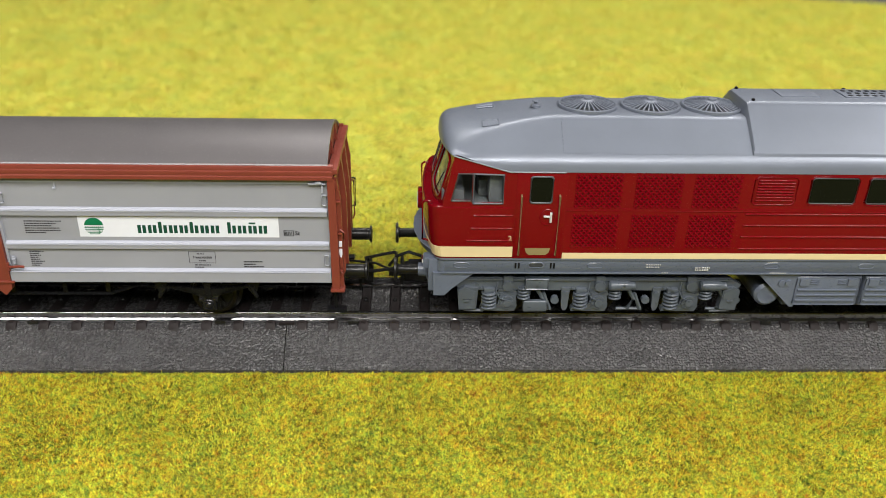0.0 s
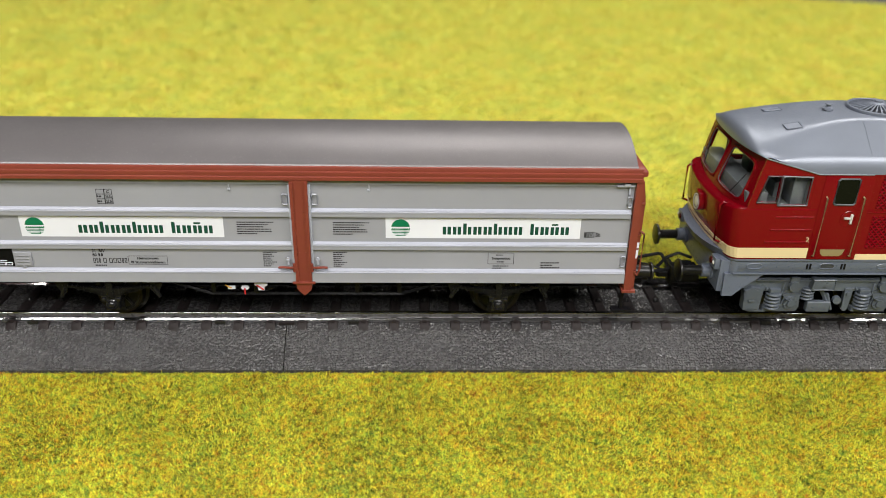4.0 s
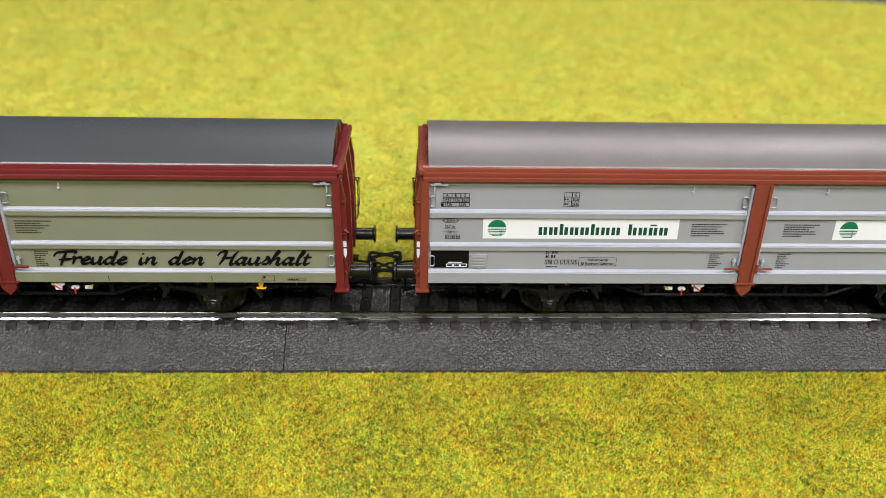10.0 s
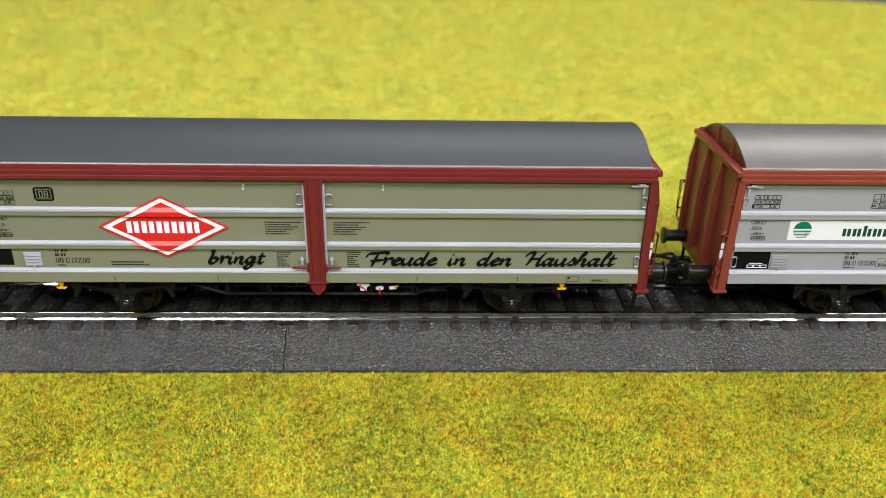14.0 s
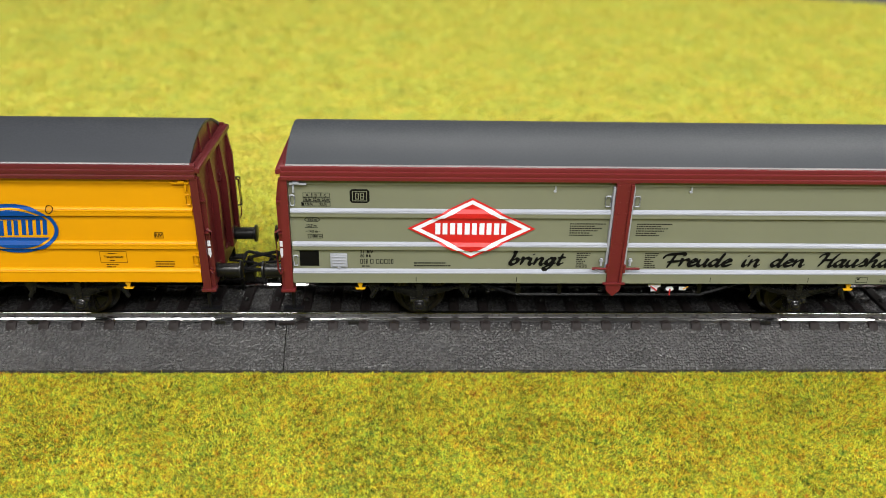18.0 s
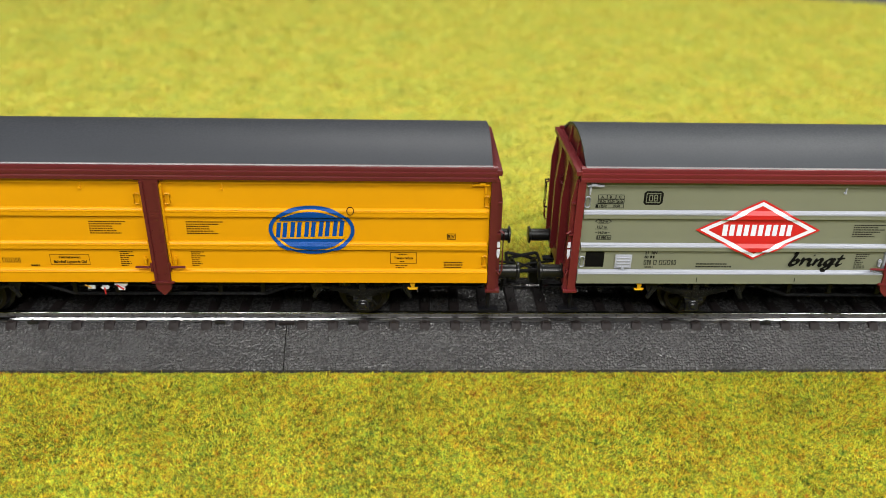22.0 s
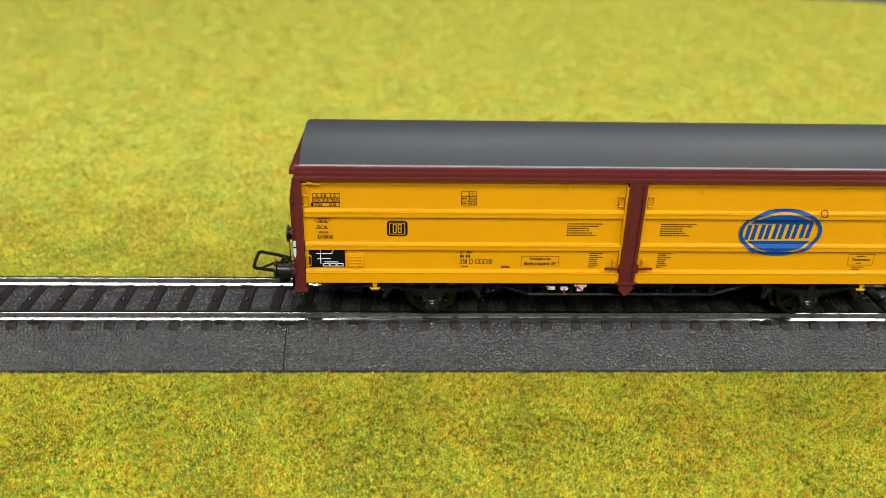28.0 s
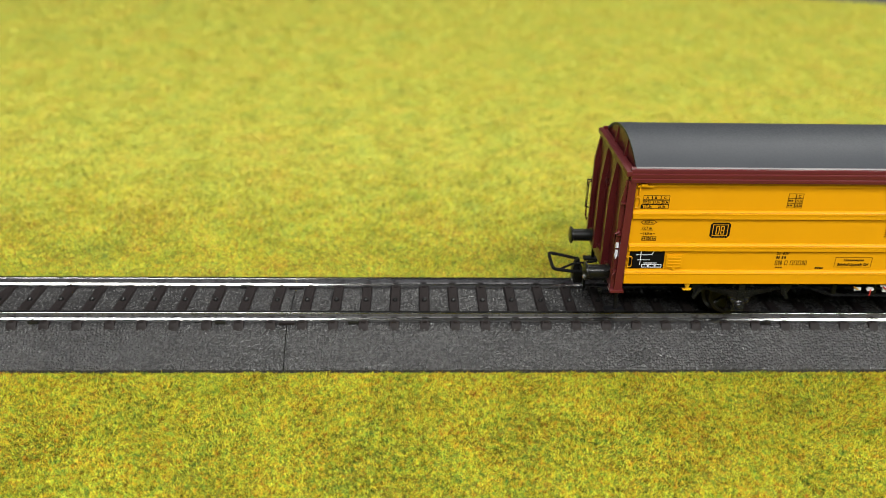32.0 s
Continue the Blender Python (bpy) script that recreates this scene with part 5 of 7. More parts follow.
def prints_yellow(left, right, c):
    load_table(left, -72.7, 41.6, ("17,5t", "21,5t", "25,5t"))
    week_table(left, -39.5, 63)
    dimension_block(left, -72.4, 33.7, "14 520 kg", M_PRINT)
    railway_badge(left, -56.2, -51.5, 34.4, 38.2, M_PRINT, c["side"])
    black_field(left, -74.2, -65.9, 26.4, 31.0, True, True)
    label_board(left, -65.5, c["side"])
    number_block(left, -39.4, M_PRINT, 65, None)
    bm = bmesh.new()
    bars(bm, -29.6, -26.0, 26.2, 27.2, 1, random.Random(66))
    frame_on_side(bm, -25.1, -16.2, 26.9, 29.5, 0.1)
    word_on_side(bm, "Heimatwagen", -23.0, 28.5, 0.65, 4.8)
    word_on_side(bm, "Bahnhof Lippstadt Gbf", -24.3, 27.3, 0.7, 7.4)
    printed("home_station", bm, M_PRINT, left, "black framed home station note")
    common_notes(left, right, M_PRINT, 71, -15.0, 6.6)
    # blue oval emblem
    cx, cz, rx, rz = 34.7, 35.95, 9.7, 5.95
    bm = bmesh.new()
    ring_on_side(bm, cx, cz, rx, rz, 0.85, 0.26)
    for top in (1, -1):
        a = ellipse(cx, cz, rx - 1.35, rz - 1.3, 28 if top > 0 else 208, 152 if top > 0 else 332, 24)
        on_side(bm, a, 0.26)
    emblem = printed("oval_emblem", bm, M_BLUE, right, "blue oval emblem with plain blue bars")
    x = cx - 8.0
    for i in range(5):
        for a, wd in ((0.0, 0.95), (1.45, 0.95)):
            bm = bmesh.new()
            q = x + a
            on_side(bm, [(q - 0.25, cz - 2.0 + 0.1 * i), (q + wd - 0.25, cz - 2.0 + 0.1 * i), (q + wd + 0.25, cz + 1.7 + 0.1 * i), (q + 0.25, cz + 1.7 + 0.1 * i)])
            printed("bar_mark", bm, M_BLUE, emblem)
        x += 3.2
    bm = bmesh.new()
    ring_on_side(bm, 43.6, 41.0, 0.85, 0.9, 0.2, 0.85)
    printed("ring_mark", bm, M_PRINT, emblem, "small dark ring mark")
    bm = bmesh.new()
    frame_on_side(bm, 65.4, 67.4, 33.6, 35.1, 0.15)
    word_on_side(bm, "RIV", 65.6, 33.9, 0.9, 1.6)
    printed("exchange_mark", bm, M_PRINT, right, "black printed exchange mark")
    transport_block(right, 52.4, M_PRINT, 81)


GREY = dict(side=M_W1_SIDE, brown=M_W1_BROWN, roof=M_W1_ROOF, trim=M_SILVER, prints=prints_grey, yellow=(), lever_way=1,
            side_label="grey ribbed sliding wall", roof_label="silver-grey arched roof")
OLIVE = dict(side=M_W2_SIDE, brown=M_W2_BROWN, roof=M_W2_ROOF, trim=M_SILVER, prints=prints_olive, yellow=(-59.6, 57.4), lever_way=-1,
             side_label="olive-grey ribbed sliding wall", roof_label="slate-grey arched roof")
YELLOW = dict(side=M_W3_SIDE, brown=M_W3_BROWN, roof=M_W3_ROOF, trim=M_W3_SIDE, prints=prints_yellow, yellow=(-59.2, 57.6), lever_way=1,
              side_label="golden yellow ribbed sliding wall", roof_label="dark grey arched roof")

WAGONS = [
    (-97.3, GREY, "grey sliding-wall wagon with off-white banners and oxide red frame"),
    (-268.8, OLIVE, "olive-grey sliding-wall wagon with red diamond sign and black slogan"),
    (-439.9, YELLOW, "golden yellow sliding-wall wagon with blue oval emblem and maroon frame"),
]
TRAIN = []
for wx, wc, wl in WAGONS:
    body, wheels = wagon(wx, wc, wl)
    TRAIN.append((body, wx, wheels))

# ---------------------------------------------------------------- the diesel locomotive
MID = 112.4
W = 16.8
NOSE_Y = [-1.0, -0.997, -0.985, -0.955, -0.90, -0.80, -0.66, -0.5, -0.25, 0.0, 0.25, 0.5, 0.66, 0.80, 0.90, 0.955, 0.985, 0.997, 1.0]


def nose_x(tip, corner, u):
    """The bow of the nose in plan, turning into the side with a rounded corner."""
    t = max(0.0, (abs(u) - 0.88) / 0.12)
    return tip + (corner - tip) * abs(u) ** 2.6 + 1.9 * (1 - math.sqrt(max(0.0, 1 - t * t)))


def nose_outline(tip, corner, w, z, lift=0.0):
    """A closed plan outline, bowed at both ends; the top may rise towards the sides."""
    left = [(nose_x(tip, corner, u), u * w, z + lift * abs(u) ** 3) for u in reversed(NOSE_Y)]
    right = [(2 * MID - x, -y, z) for x, y, z in left]
    return left + right


def slab(bm, corners, inward):
    """A thick plate: its outer outline and the way to its inner side."""
    v = Vector(inward)
    outer = [bm.verts.new(p) for p in corners]
    inner = [bm.verts.new(Vector(p) + v) for p in corners]
    n = len(corners)
    bm.faces.new(outer)
    bm.faces.new(inner[::-1])
    for i in range(n):
        bm.faces.new((outer[i], inner[i], inner[(i + 1) % n], outer[(i + 1) % n]))


def flip(p, mx, my):
    return (MID + mx * (p[0] - MID), my * p[1], p[2])


def loco_body(L):
    bm = bmesh.new()
    loft(bm, [nose_outline(*row) for row in ((-0.2, 1.9, 16.7, 29.6, 0.0), (-0.7, 1.4, W, 31.5, 0.0), (-1.1, 1.0, W, 36.0, 0.0), (-1.3, 0.8, W, 40.9, 1.2), (-1.2, 0.9, W, 41.25, 1.2), (-0.95, 1.1, 16.66, 41.5, 1.2), (-0.5, 1.5, 16.3, 41.65, 1.1))])
    for bx0, bx1 in ((17.4, 2 * MID - 17.4),):
        box(bm, bx0, bx1, -W, W, 42.45, 51.0)
    part("body", bm, M_L_RED, L, "dark red painted body shell", sharp=30)
    # cream stripe, deeper round the cabs
    for my in (-1, 1):
        for mx in (1, -1):
            bm = bmesh.new()
            for a, b in zip(range(0, 9), range(1, 10)):
                pts = []
                for k in (a, b):
                    u = NOSE_Y[k]
                    for z, t, c, w in ((30.1, -0.33, 1.77, 16.72), (32.7, -0.80, 1.3, W)):
                        pts.append(flip((nose_x(t, c, u) - 0.10, u * (w + 0.12), z), mx, -my))
                slab(bm, [pts[0], pts[2], pts[3], pts[1]], (mx * 0.25, -0.1 * my * (a < 3), 0.0))
            p = [flip(q, mx, -my) for q in ((3.5, -16.85, 30.1), (19.4, -16.87, 30.1), (19.4, -16.92, 32.7), (3.05, -16.92, 32.7))]
            slab(bm, p, (0, -my * 0.3, 0))
            part("cab_stripe", bm, M_L_CREAM, L, "cream stripe round the cab")
        bm = bmesh.new()
        a, b = sorted((my * (W - 0.2), my * (W + 0.07)))
        box(bm, 30.9, 2 * MID - 30.9, a, b, 29.75, 31.2)
        part("side_stripe", bm, M_L_CREAM, L, "cream side stripe")


def cab_front_x(y, z):
    """The leaning windscreen plane, bowed a little in plan."""
    up = z - 43.3
    return 1.3 + 0.32 * up + (1.9 - 0.09 * up) * abs(y / 16.0) ** 2.6


def cab(L, mx):
    bm = bmesh.new()
    a, b = sorted((MID + mx * (0.4 - MID), MID + mx * (17.4 - MID)))
    prism(bm, [(MID + mx * (x - MID), y) for x, y in ((2.2, -4.0), (3.6, -14.8), (17.5, -16.4), (17.5, 16.4), (3.6, 14.8), (2.2, 4.0))], 42.2, 42.6, "z")
    c = part("cab", bm, M_L_CAB, L, "red cab with two leaning windscreens", sharp=30)

    def wall(pts, inward, name="pillar"):
        one = bmesh.new()
        slab(one, [flip(p, mx, 1) for p in pts], (mx * inward[0], inward[1], inward[2]))
        part(name, one, M_L_RED, c)

    def front(name, y0, y1, z0, z1, t=0.7):
        steps = 4 if abs(y1 - y0) > 3 else 1
        ys = [y0 + (y1 - y0) * k / steps for k in range(steps + 1)]
        one = bmesh.new()
        outline = [(cab_front_x(y, z0), y, z0) for y in ys] + [(cab_front_x(y, z1), y, z1) for y in reversed(ys)]
        inner = [(x + t, y, z) for x, y, z in outline]
        n = len(ys)
        vo, vi = [one.verts.new(flip(p, mx, 1)) for p in outline], [one.verts.new(flip(p, mx, 1)) for p in inner]
        for v in (vo, vi):
            for k in range(n - 1):
                one.faces.new((v[k], v[k + 1], v[2 * n - 2 - k], v[2 * n - 1 - k]))
        for k in range(2 * n):
            q = (k + 1) % (2 * n)
            one.faces.new((vo[k], vo[q], vi[q], vi[k]))
        part(name, one, M_L_RED, c)

    front("pillar", -0.9, 0.9, 41.4, 54.6)
    for s in (-1, 1):
        front("window_head", s * 0.9, s * 13.4, 52.4, 54.8)
        front("window_sill", s * 0.9, s * 13.4, 41.4, 43.2)
        front("pillar", s * 13.4, s * 16.2, 41.8, 54.4)
        y = s * 16.75
        i = (0, -s * 0.7, 0)
        wall([(3.1, y, 42.3), (9.6, y, 42.3), (9.6, y, 44.0), (5.1, y, 44.0), (6.6, y, 50.4), (4.8, s * 16.5, 50.4)], i)
        wall([(9.6, y, 42.3), (9.95, y, 42.3), (9.95, y, 50.4), (9.6, y, 50.4)], i)
        wall([(9.95, y, 42.3), (16.6, y, 42.3), (16.6, y, 43.4), (9.95, y, 43.4)], i, "window_sill")
        wall([(16.6, y, 42.3), (17.6, y, 42.3), (17.6, y, 50.4), (16.6, y, 50.4)], i)
        wall([(4.8, s * 16.5, 50.4), (17.6, y, 50.4), (17.6, y, 51.1), (5.7, s * 16.3, 54.4)], i, "side_band")
    for s in (-1, 1):
        bm = bmesh.new()
        ys = [s * (0.9 + 12.5 * k / 6) for k in range(7)]
        sheets = []
        for back in (0.25, 0.45):
            sheets.append([[bm.verts.new(flip((cab_front_x(yy, z) + back, yy, z), mx, 1)) for yy in ys] for z in (43.2, 52.4)])
        for lo, hi in sheets:
            for k in range(6):
                bm.faces.new((lo[k], lo[k + 1], hi[k + 1], hi[k]))
        for k in (0, 6):
            bm.faces.new((sheets[0][0][k], sheets[0][1][k], sheets[1][1][k], sheets[1][0][k]))
        for row in (0, 1):
            for k in range(6):
                bm.faces.new((sheets[0][row][k], sheets[0][row][k + 1], sheets[1][row][k + 1], sheets[1][row][k]))
        bmesh.ops.recalc_face_normals(bm, faces=bm.faces[:])
        ob = part("windscreen", bm, M_GLASS, c, "clear windscreen")
        ob.visible_shadow = False
        bm = bmesh.new()
        rim = [(1.4, 44.6), (1.9, 43.9), (3.0, 43.5), (7.0, 43.4), (11.6, 43.4), (12.8, 43.8), (13.2, 44.8), (13.2, 50.6), (12.8, 51.7), (11.6, 52.1), (3.0, 52.2), (1.9, 51.8), (1.4, 51.0)]
        tube(bm, [flip((cab_front_x(s * y, z) - 0.05, s * y, z), mx, 1) for y, z in rim + rim[:1]], 0.14, 6)
        part("windscreen_seal", bm, M_L_WINFRAME, c, "thin grey windscreen frame")
        bm = bmesh.new()
        tube(bm, [flip((cab_front_x(s * y, z) + 0.15, s * (7.2 + (y - 7.2) * 1.06), 47.8 + (z - 47.8) * 1.06), mx, 1) for y, z in rim + rim[:1]], 0.42, 8)
        part("windscreen_surround", bm, M_L_RED, c)
        bm = bmesh.new()
        tube(bm, [flip((cab_front_x(s * y, z) - 0.25, s * y, z), mx, 1) for y, z in ((9.2, 43.5), (12.0, 49.0))], 0.12, 5)
        part("wiper", bm, M_BLACK, c, "black wiper")
        for quarter in (True, False):
            pts = [(5.1, 44.0), (9.6, 44.0), (9.6, 50.4), (6.6, 50.4)] if quarter else [(9.95, 43.4), (16.6, 43.4), (16.6, 50.2), (9.95, 50.4)]
            bm = bmesh.new()
            slab(bm, [flip((x, s * 16.45, z), mx, 1) for x, z in pts], (0, -s * 0.2, 0))
            ob = part("side_window", bm, M_GLASS, c, "clear cab side window")
            ob.visible_shadow = False
            bm = bmesh.new()
            tube(bm, [flip((x, s * 16.8, z), mx, 1) for x, z in pts + pts[:1]], 0.18 if quarter else 0.24, 6)
            part("window_frame", bm, M_L_RUBBER if quarter else M_L_WINFRAME, c, "dark rubber frame" if quarter else "grey sliding window frame")
    bm = bmesh.new()
    a, b = sorted((MID + mx * (3.0 - MID), MID + mx * (8.0 - MID)))
    box(bm, a, b, -15.4, 15.4, 42.5, 46.0, 0.3)
    a, b = sorted((MID + mx * (16.6 - MID), MID + mx * (17.3 - MID)))
    box(bm, a, b, -15.8, 15.8, 42.5, 51.0)
    a, b = sorted((MID + mx * (13.6 - MID), MID + mx * (17.0 - MID)))
    box(bm, a, b, -14.8, 14.8, 42.5, 50.6, 0.3)
    for s in (-1, 1):
        a, b = sorted((MID + mx * (11.5 - MID), MID + mx * (14.6 - MID)))
        box(bm, a, b, s * 8 - 2.2, s * 8 + 2.2, 42.5, 46.4, 0.4)
        a, b = sorted((MID + mx * (14.2 - MID), MID + mx * (14.9 - MID)))
        box(bm, a, b, s * 8 - 2.2, s * 8 + 2.2, 42.5, 50.0, 0.3)
    part("cab_interior", bm, M_L_CAB, c, "grey desk and seats")
    # nose fittings: one headlight in the middle, lamp boxes and handrails at the corners
    bm = bmesh.new()
    box(bm, *sorted((MID + mx * (-2.3 - MID), MID + mx * (-0.9 - MID))), -2.0, 2.0, 36.0, 39.9, 0.5)
    lathe(bm, [(-1.2, 2.25), (0.7, 2.25), (0.9, 2.1), (0.9, 1.9)], flip((-1.35, 0.0, 37.2), mx, 1), (-mx, 0, 0), 24)
    lamp = part("headlight", bm, M_L_RED, c, "round headlight in a red housing")
    bm = bmesh.new()
    lathe(bm, [(0.8, 2.05), (1.0, 2.05), (1.05, 1.9), (0.95, 1.65), (0.85, 1.65)], flip((-1.35, 0.0, 37.2), mx, 1), (-mx, 0, 0), 24, True)
    part("rim", bm, M_SILVER, lamp, "pale grey lamp rim")
    bm = bmesh.new()
    lathe(bm, [(0.7, 1.7), (0.95, 1.4), (1.1, 0.8), (1.12, 0.1)], flip((-1.35, 0.0, 37.2), mx, 1), (-mx, 0, 0), 18)
    part("lens", bm, M_LAMPGLASS, lamp, "clear white lens")
    for s in (-1, 1):
        bm = bmesh.new()
        tube(bm, [flip(q, mx, 1) for q in ((0.6, s * 12.4, 42.0), (-0.6, s * 12.4, 42.2), (-1.25, s * 12.4, 41.6), (-1.2, s * 12.4, 32.6), (0.2, s * 12.4, 32.1))], 0.28, 6)
        part("nose_handrail", bm, M_L_RED, c, "red wire handrail")
        bm = bmesh.new()
        a, b = sorted((MID + mx * (-1.0 - MID), MID + mx * (1.6 - MID)))
        box(bm, a, b, s * 13.4 - 1.6, s * 13.4 + 1.6, 25.9, 28.9, 0.5)
        box_ob = part("marker_lamp", bm, M_L_FRAME, c, "grey tail lamp box")
        bm = bmesh.new()
        lathe(bm, [(0, 0.9), (0.3, 0.85), (0.45, 0.5)], flip((-1.0, s * 12.7, 27.5), mx, 1), (-mx, 0, 0), 14)
        part("lens", bm, M_L_TAIL, box_ob, "red tail lamp lens")
        bm = bmesh.new()
        lathe(bm, [(0, 0.5), (0.2, 0.45), (0.3, 0.2)], flip((-1.0, s * 14.1, 27.5), mx, 1), (-mx, 0, 0), 14)
        part("lens", bm, M_LAMPGLASS, box_ob, "clear marker lens")
    return c


def roof_ring(x, prof):
    near = [(x, -y, z) for y, z in prof]
    far = [(x, y, z) for y, z in reversed(prof)]
    return near + far


def held(prof, k):
    """Extra lines beside the edges of the long face after point k keep that face flat."""
    (ya, za), (yb, zb) = prof[k], prof[k + 1]
    mids = [(ya + (yb - ya) * f, za + (zb - za) * f) for f in (0.05, 0.95)]
    return prof[:k + 1] + mids + prof[k + 1:]


def roof_z(x, y):
    """Upper face of the roof: sloping sides cut by a drooping front hip and the flat top, with softened ridges."""
    u = abs(y)
    side = 54.6 + (15.3 - u) * 0.826
    hip = 58.4 + (x - 5.0) * 0.128 - 3.5 * (u / 15.0) ** 2.2 * max(0.0, 1 - (x - 5.0) / 24.0)
    k = 0.30
    return -k * math.log(math.exp(-side / k) + math.exp(-hip / k) + math.exp(-61.05 / k))


ROOF_ACROSS = [14.9, 14.2, 13.2, 12.0, 10.8, 9.8, 9.1, 8.6, 8.1, 7.5, 6.6, 5.0, 3.0, 1.0]


def roof_station(x, rise):
    """One bowed ring of the roof; rise is how far it has climbed from its front edge to the full height."""
    bow = 2.6 * max(0.0, 1 - (x - 2.5) / 10.0)
    rim = 54.55 - max(0.0, min(1.0, (x - 4.6) / 13.2)) * 3.6
    w = 16.4 + 0.5 * min(1.0, max(0.0, (x - 4.0) / 13.0))
    h = max(0.45, 54.65 - rim)
    prof = [(w - 0.4, rim - 0.05), (w, rim), (w - 0.18, rim + 0.37 * h), (w - 0.75, rim + 0.73 * h), (15.3, rim + h)]
    prof += [(y, max(rim + h, roof_z(x + bow * (y / 16.4) ** 2.4, y))) for y in ROOF_ACROSS]
    prof = [(y, rim + (z - rim) * (rise if z > rim else 1.0)) for y, z in prof]
    near = [(x + bow * (y / 16.4) ** 2.4, -y, z) for y, z in prof]
    return near + [(px, -py, pz) for px, py, pz in reversed(near)]


def loco_roof(L):
    rows = [(2.5, 0.02), (2.52, 0.22), (2.68, 0.45), (3.0, 0.66), (3.5, 0.83), (4.2, 0.94), (5.2, 1.0), (7.0, 1.0), (9.0, 1.0), (11.5, 1.0), (14.5, 1.0), (17.8, 1.0), (22.0, 1.0), (26.0, 1.0), (29.0, 1.0), (30.0, 1.0)]
    rings = [roof_station(x, rise) for x, rise in rows]
    rings += [[(2 * MID - px, py, pz) for px, py, pz in ring] for ring in reversed(rings)]
    bm = bmesh.new()
    loft(bm, rings)
    roof = part("roof", bm, M_L_GREY, L, "blue-grey roof, dusty on top", sharp=42)
    for s in (-1, 1):
        # gutter in a lighter grey than the roof: its highlight is painted on
        bm = bmesh.new()
        tube(bm, [(5.4, s * 16.45, 54.42), (17.8, s * 16.92, 50.95), (30.2, s * 16.95, 50.92)], 0.15, 6)
        part("gutter", bm, M_GUTTER_HIGHLIGHT, roof, "thin rain gutter with its highlight painted in")
    # raised hood in the middle
    bm = bmesh.new()
    half = held([(15.45, 54.6), (15.25, 55.15), (6.3, 63.6), (5.6, 64.0), (5.0, 64.1)], 1)
    lo, hi = 71.6, 2 * MID - 71.6
    rings = []
    for x, dz, dy in ((lo, -1.2, 0.5), (lo + 0.4, -0.35, 0.12), (lo + 1.2, 0, 0), (hi - 1.2, 0, 0), (hi - 0.4, -0.35, 0.12), (hi, -1.2, 0.5)):
        rings.append(roof_ring(x, [(max(0.5, y - (dy if z > 60 else 0)), z + (dz if z > 60 else 0)) for y, z in half]))
    loft(bm, rings)
    hood = part("roof_hood", bm, M_L_GREY, roof, "raised grey engine hood", sharp=26)
    bm = bmesh.new()
    box(bm, 81.5, 90.5, -1.6, 4.6, 64.05, 64.3, 0.1)
    part("hatch", bm, M_L_GREY, hood)
    for x, y in ((73.6, -4.8), (73.2, 5.0), (99.0, 4.8), (110.0, -4.8)):
        bm = bmesh.new()
        lathe(bm, [(0, 0.45), (0.5, 0.4), (0.6, 0.2)], (x, y, 64.0), (0, 0, 1), 10)
        part("bolt", bm, M_BLACK, hood, "dark lifting bolt")
    bm = bmesh.new()
    box(bm, 96.5, 128.0, -2.0, 4.6, 64.05, 64.35, 0.1)
    grate = part("exhaust_grate", bm, M_L_GREY, hood)
    bm = bmesh.new()
    # solid black discs: the darkness of the holes as colour
    for i in range(16):
        for j in range(3):
            cyl(bm, (98.0 + i * 1.9 + 0.6 * (j % 2), -0.9 + 2.0 * j, 64.3), (98.0 + i * 1.9 + 0.6 * (j % 2), -0.9 + 2.0 * j, 64.42), 0.6, n=8)
    tagged(part("grate_hole", bm, M_BLACK, grate, "black discs standing for the shaded grate holes"), kind="stuff")
    # thin raised panel on the slope below the fans
    for s in (-1, 1):
        bm = bmesh.new()
        slab(bm, [(29.6, s * 15.25, 54.75), (71.2, s * 15.25, 54.75), (71.2, s * 8.35, 60.45), (29.6, s * 8.35, 60.45)], (0, -s * 0.3, -0.3))
        part("roof_panel", bm, M_L_GREY, roof)
    # two small raised hatches lying on the sloping cab roof
    for x0, x1, y0, y1 in ((12.1, 15.6, -9.0, -6.5), (11.4, 15.4, 2.6, 4.6)):
        bm = bmesh.new()
        slab(bm, [(x, y, roof_z(x, y) + 0.22) for x, y in ((x0, y0), (x1, y0), (x1, y1), (x0, y1))], (0, 0, -0.6))
        hatch = part("roof_hatch", bm, M_L_GREY, roof)
        bm = bmesh.new()
        loop = [(x, y, roof_z(x, y) + 0.2) for x, y in ((x0, y0), (x1, y0), (x1, y1), (x0, y1), (x0, y0))]
        tube(bm, loop, 0.16, 6)
        part("hatch_rim", bm, M_L_GREY, hatch)
    bm = bmesh.new()
    lathe(bm, [(0, 1.2), (0.4, 1.1), (0.7, 0.5), (1.2, 0.45), (1.3, 0.9), (1.5, 0.8)], (24.8, -0.6, 60.9), (0, 0, 1), 14)
    part("roof_horn", bm, M_L_GREY, roof)
    for x in (36.9, 51.6, 66.0):
        fan(roof, x)


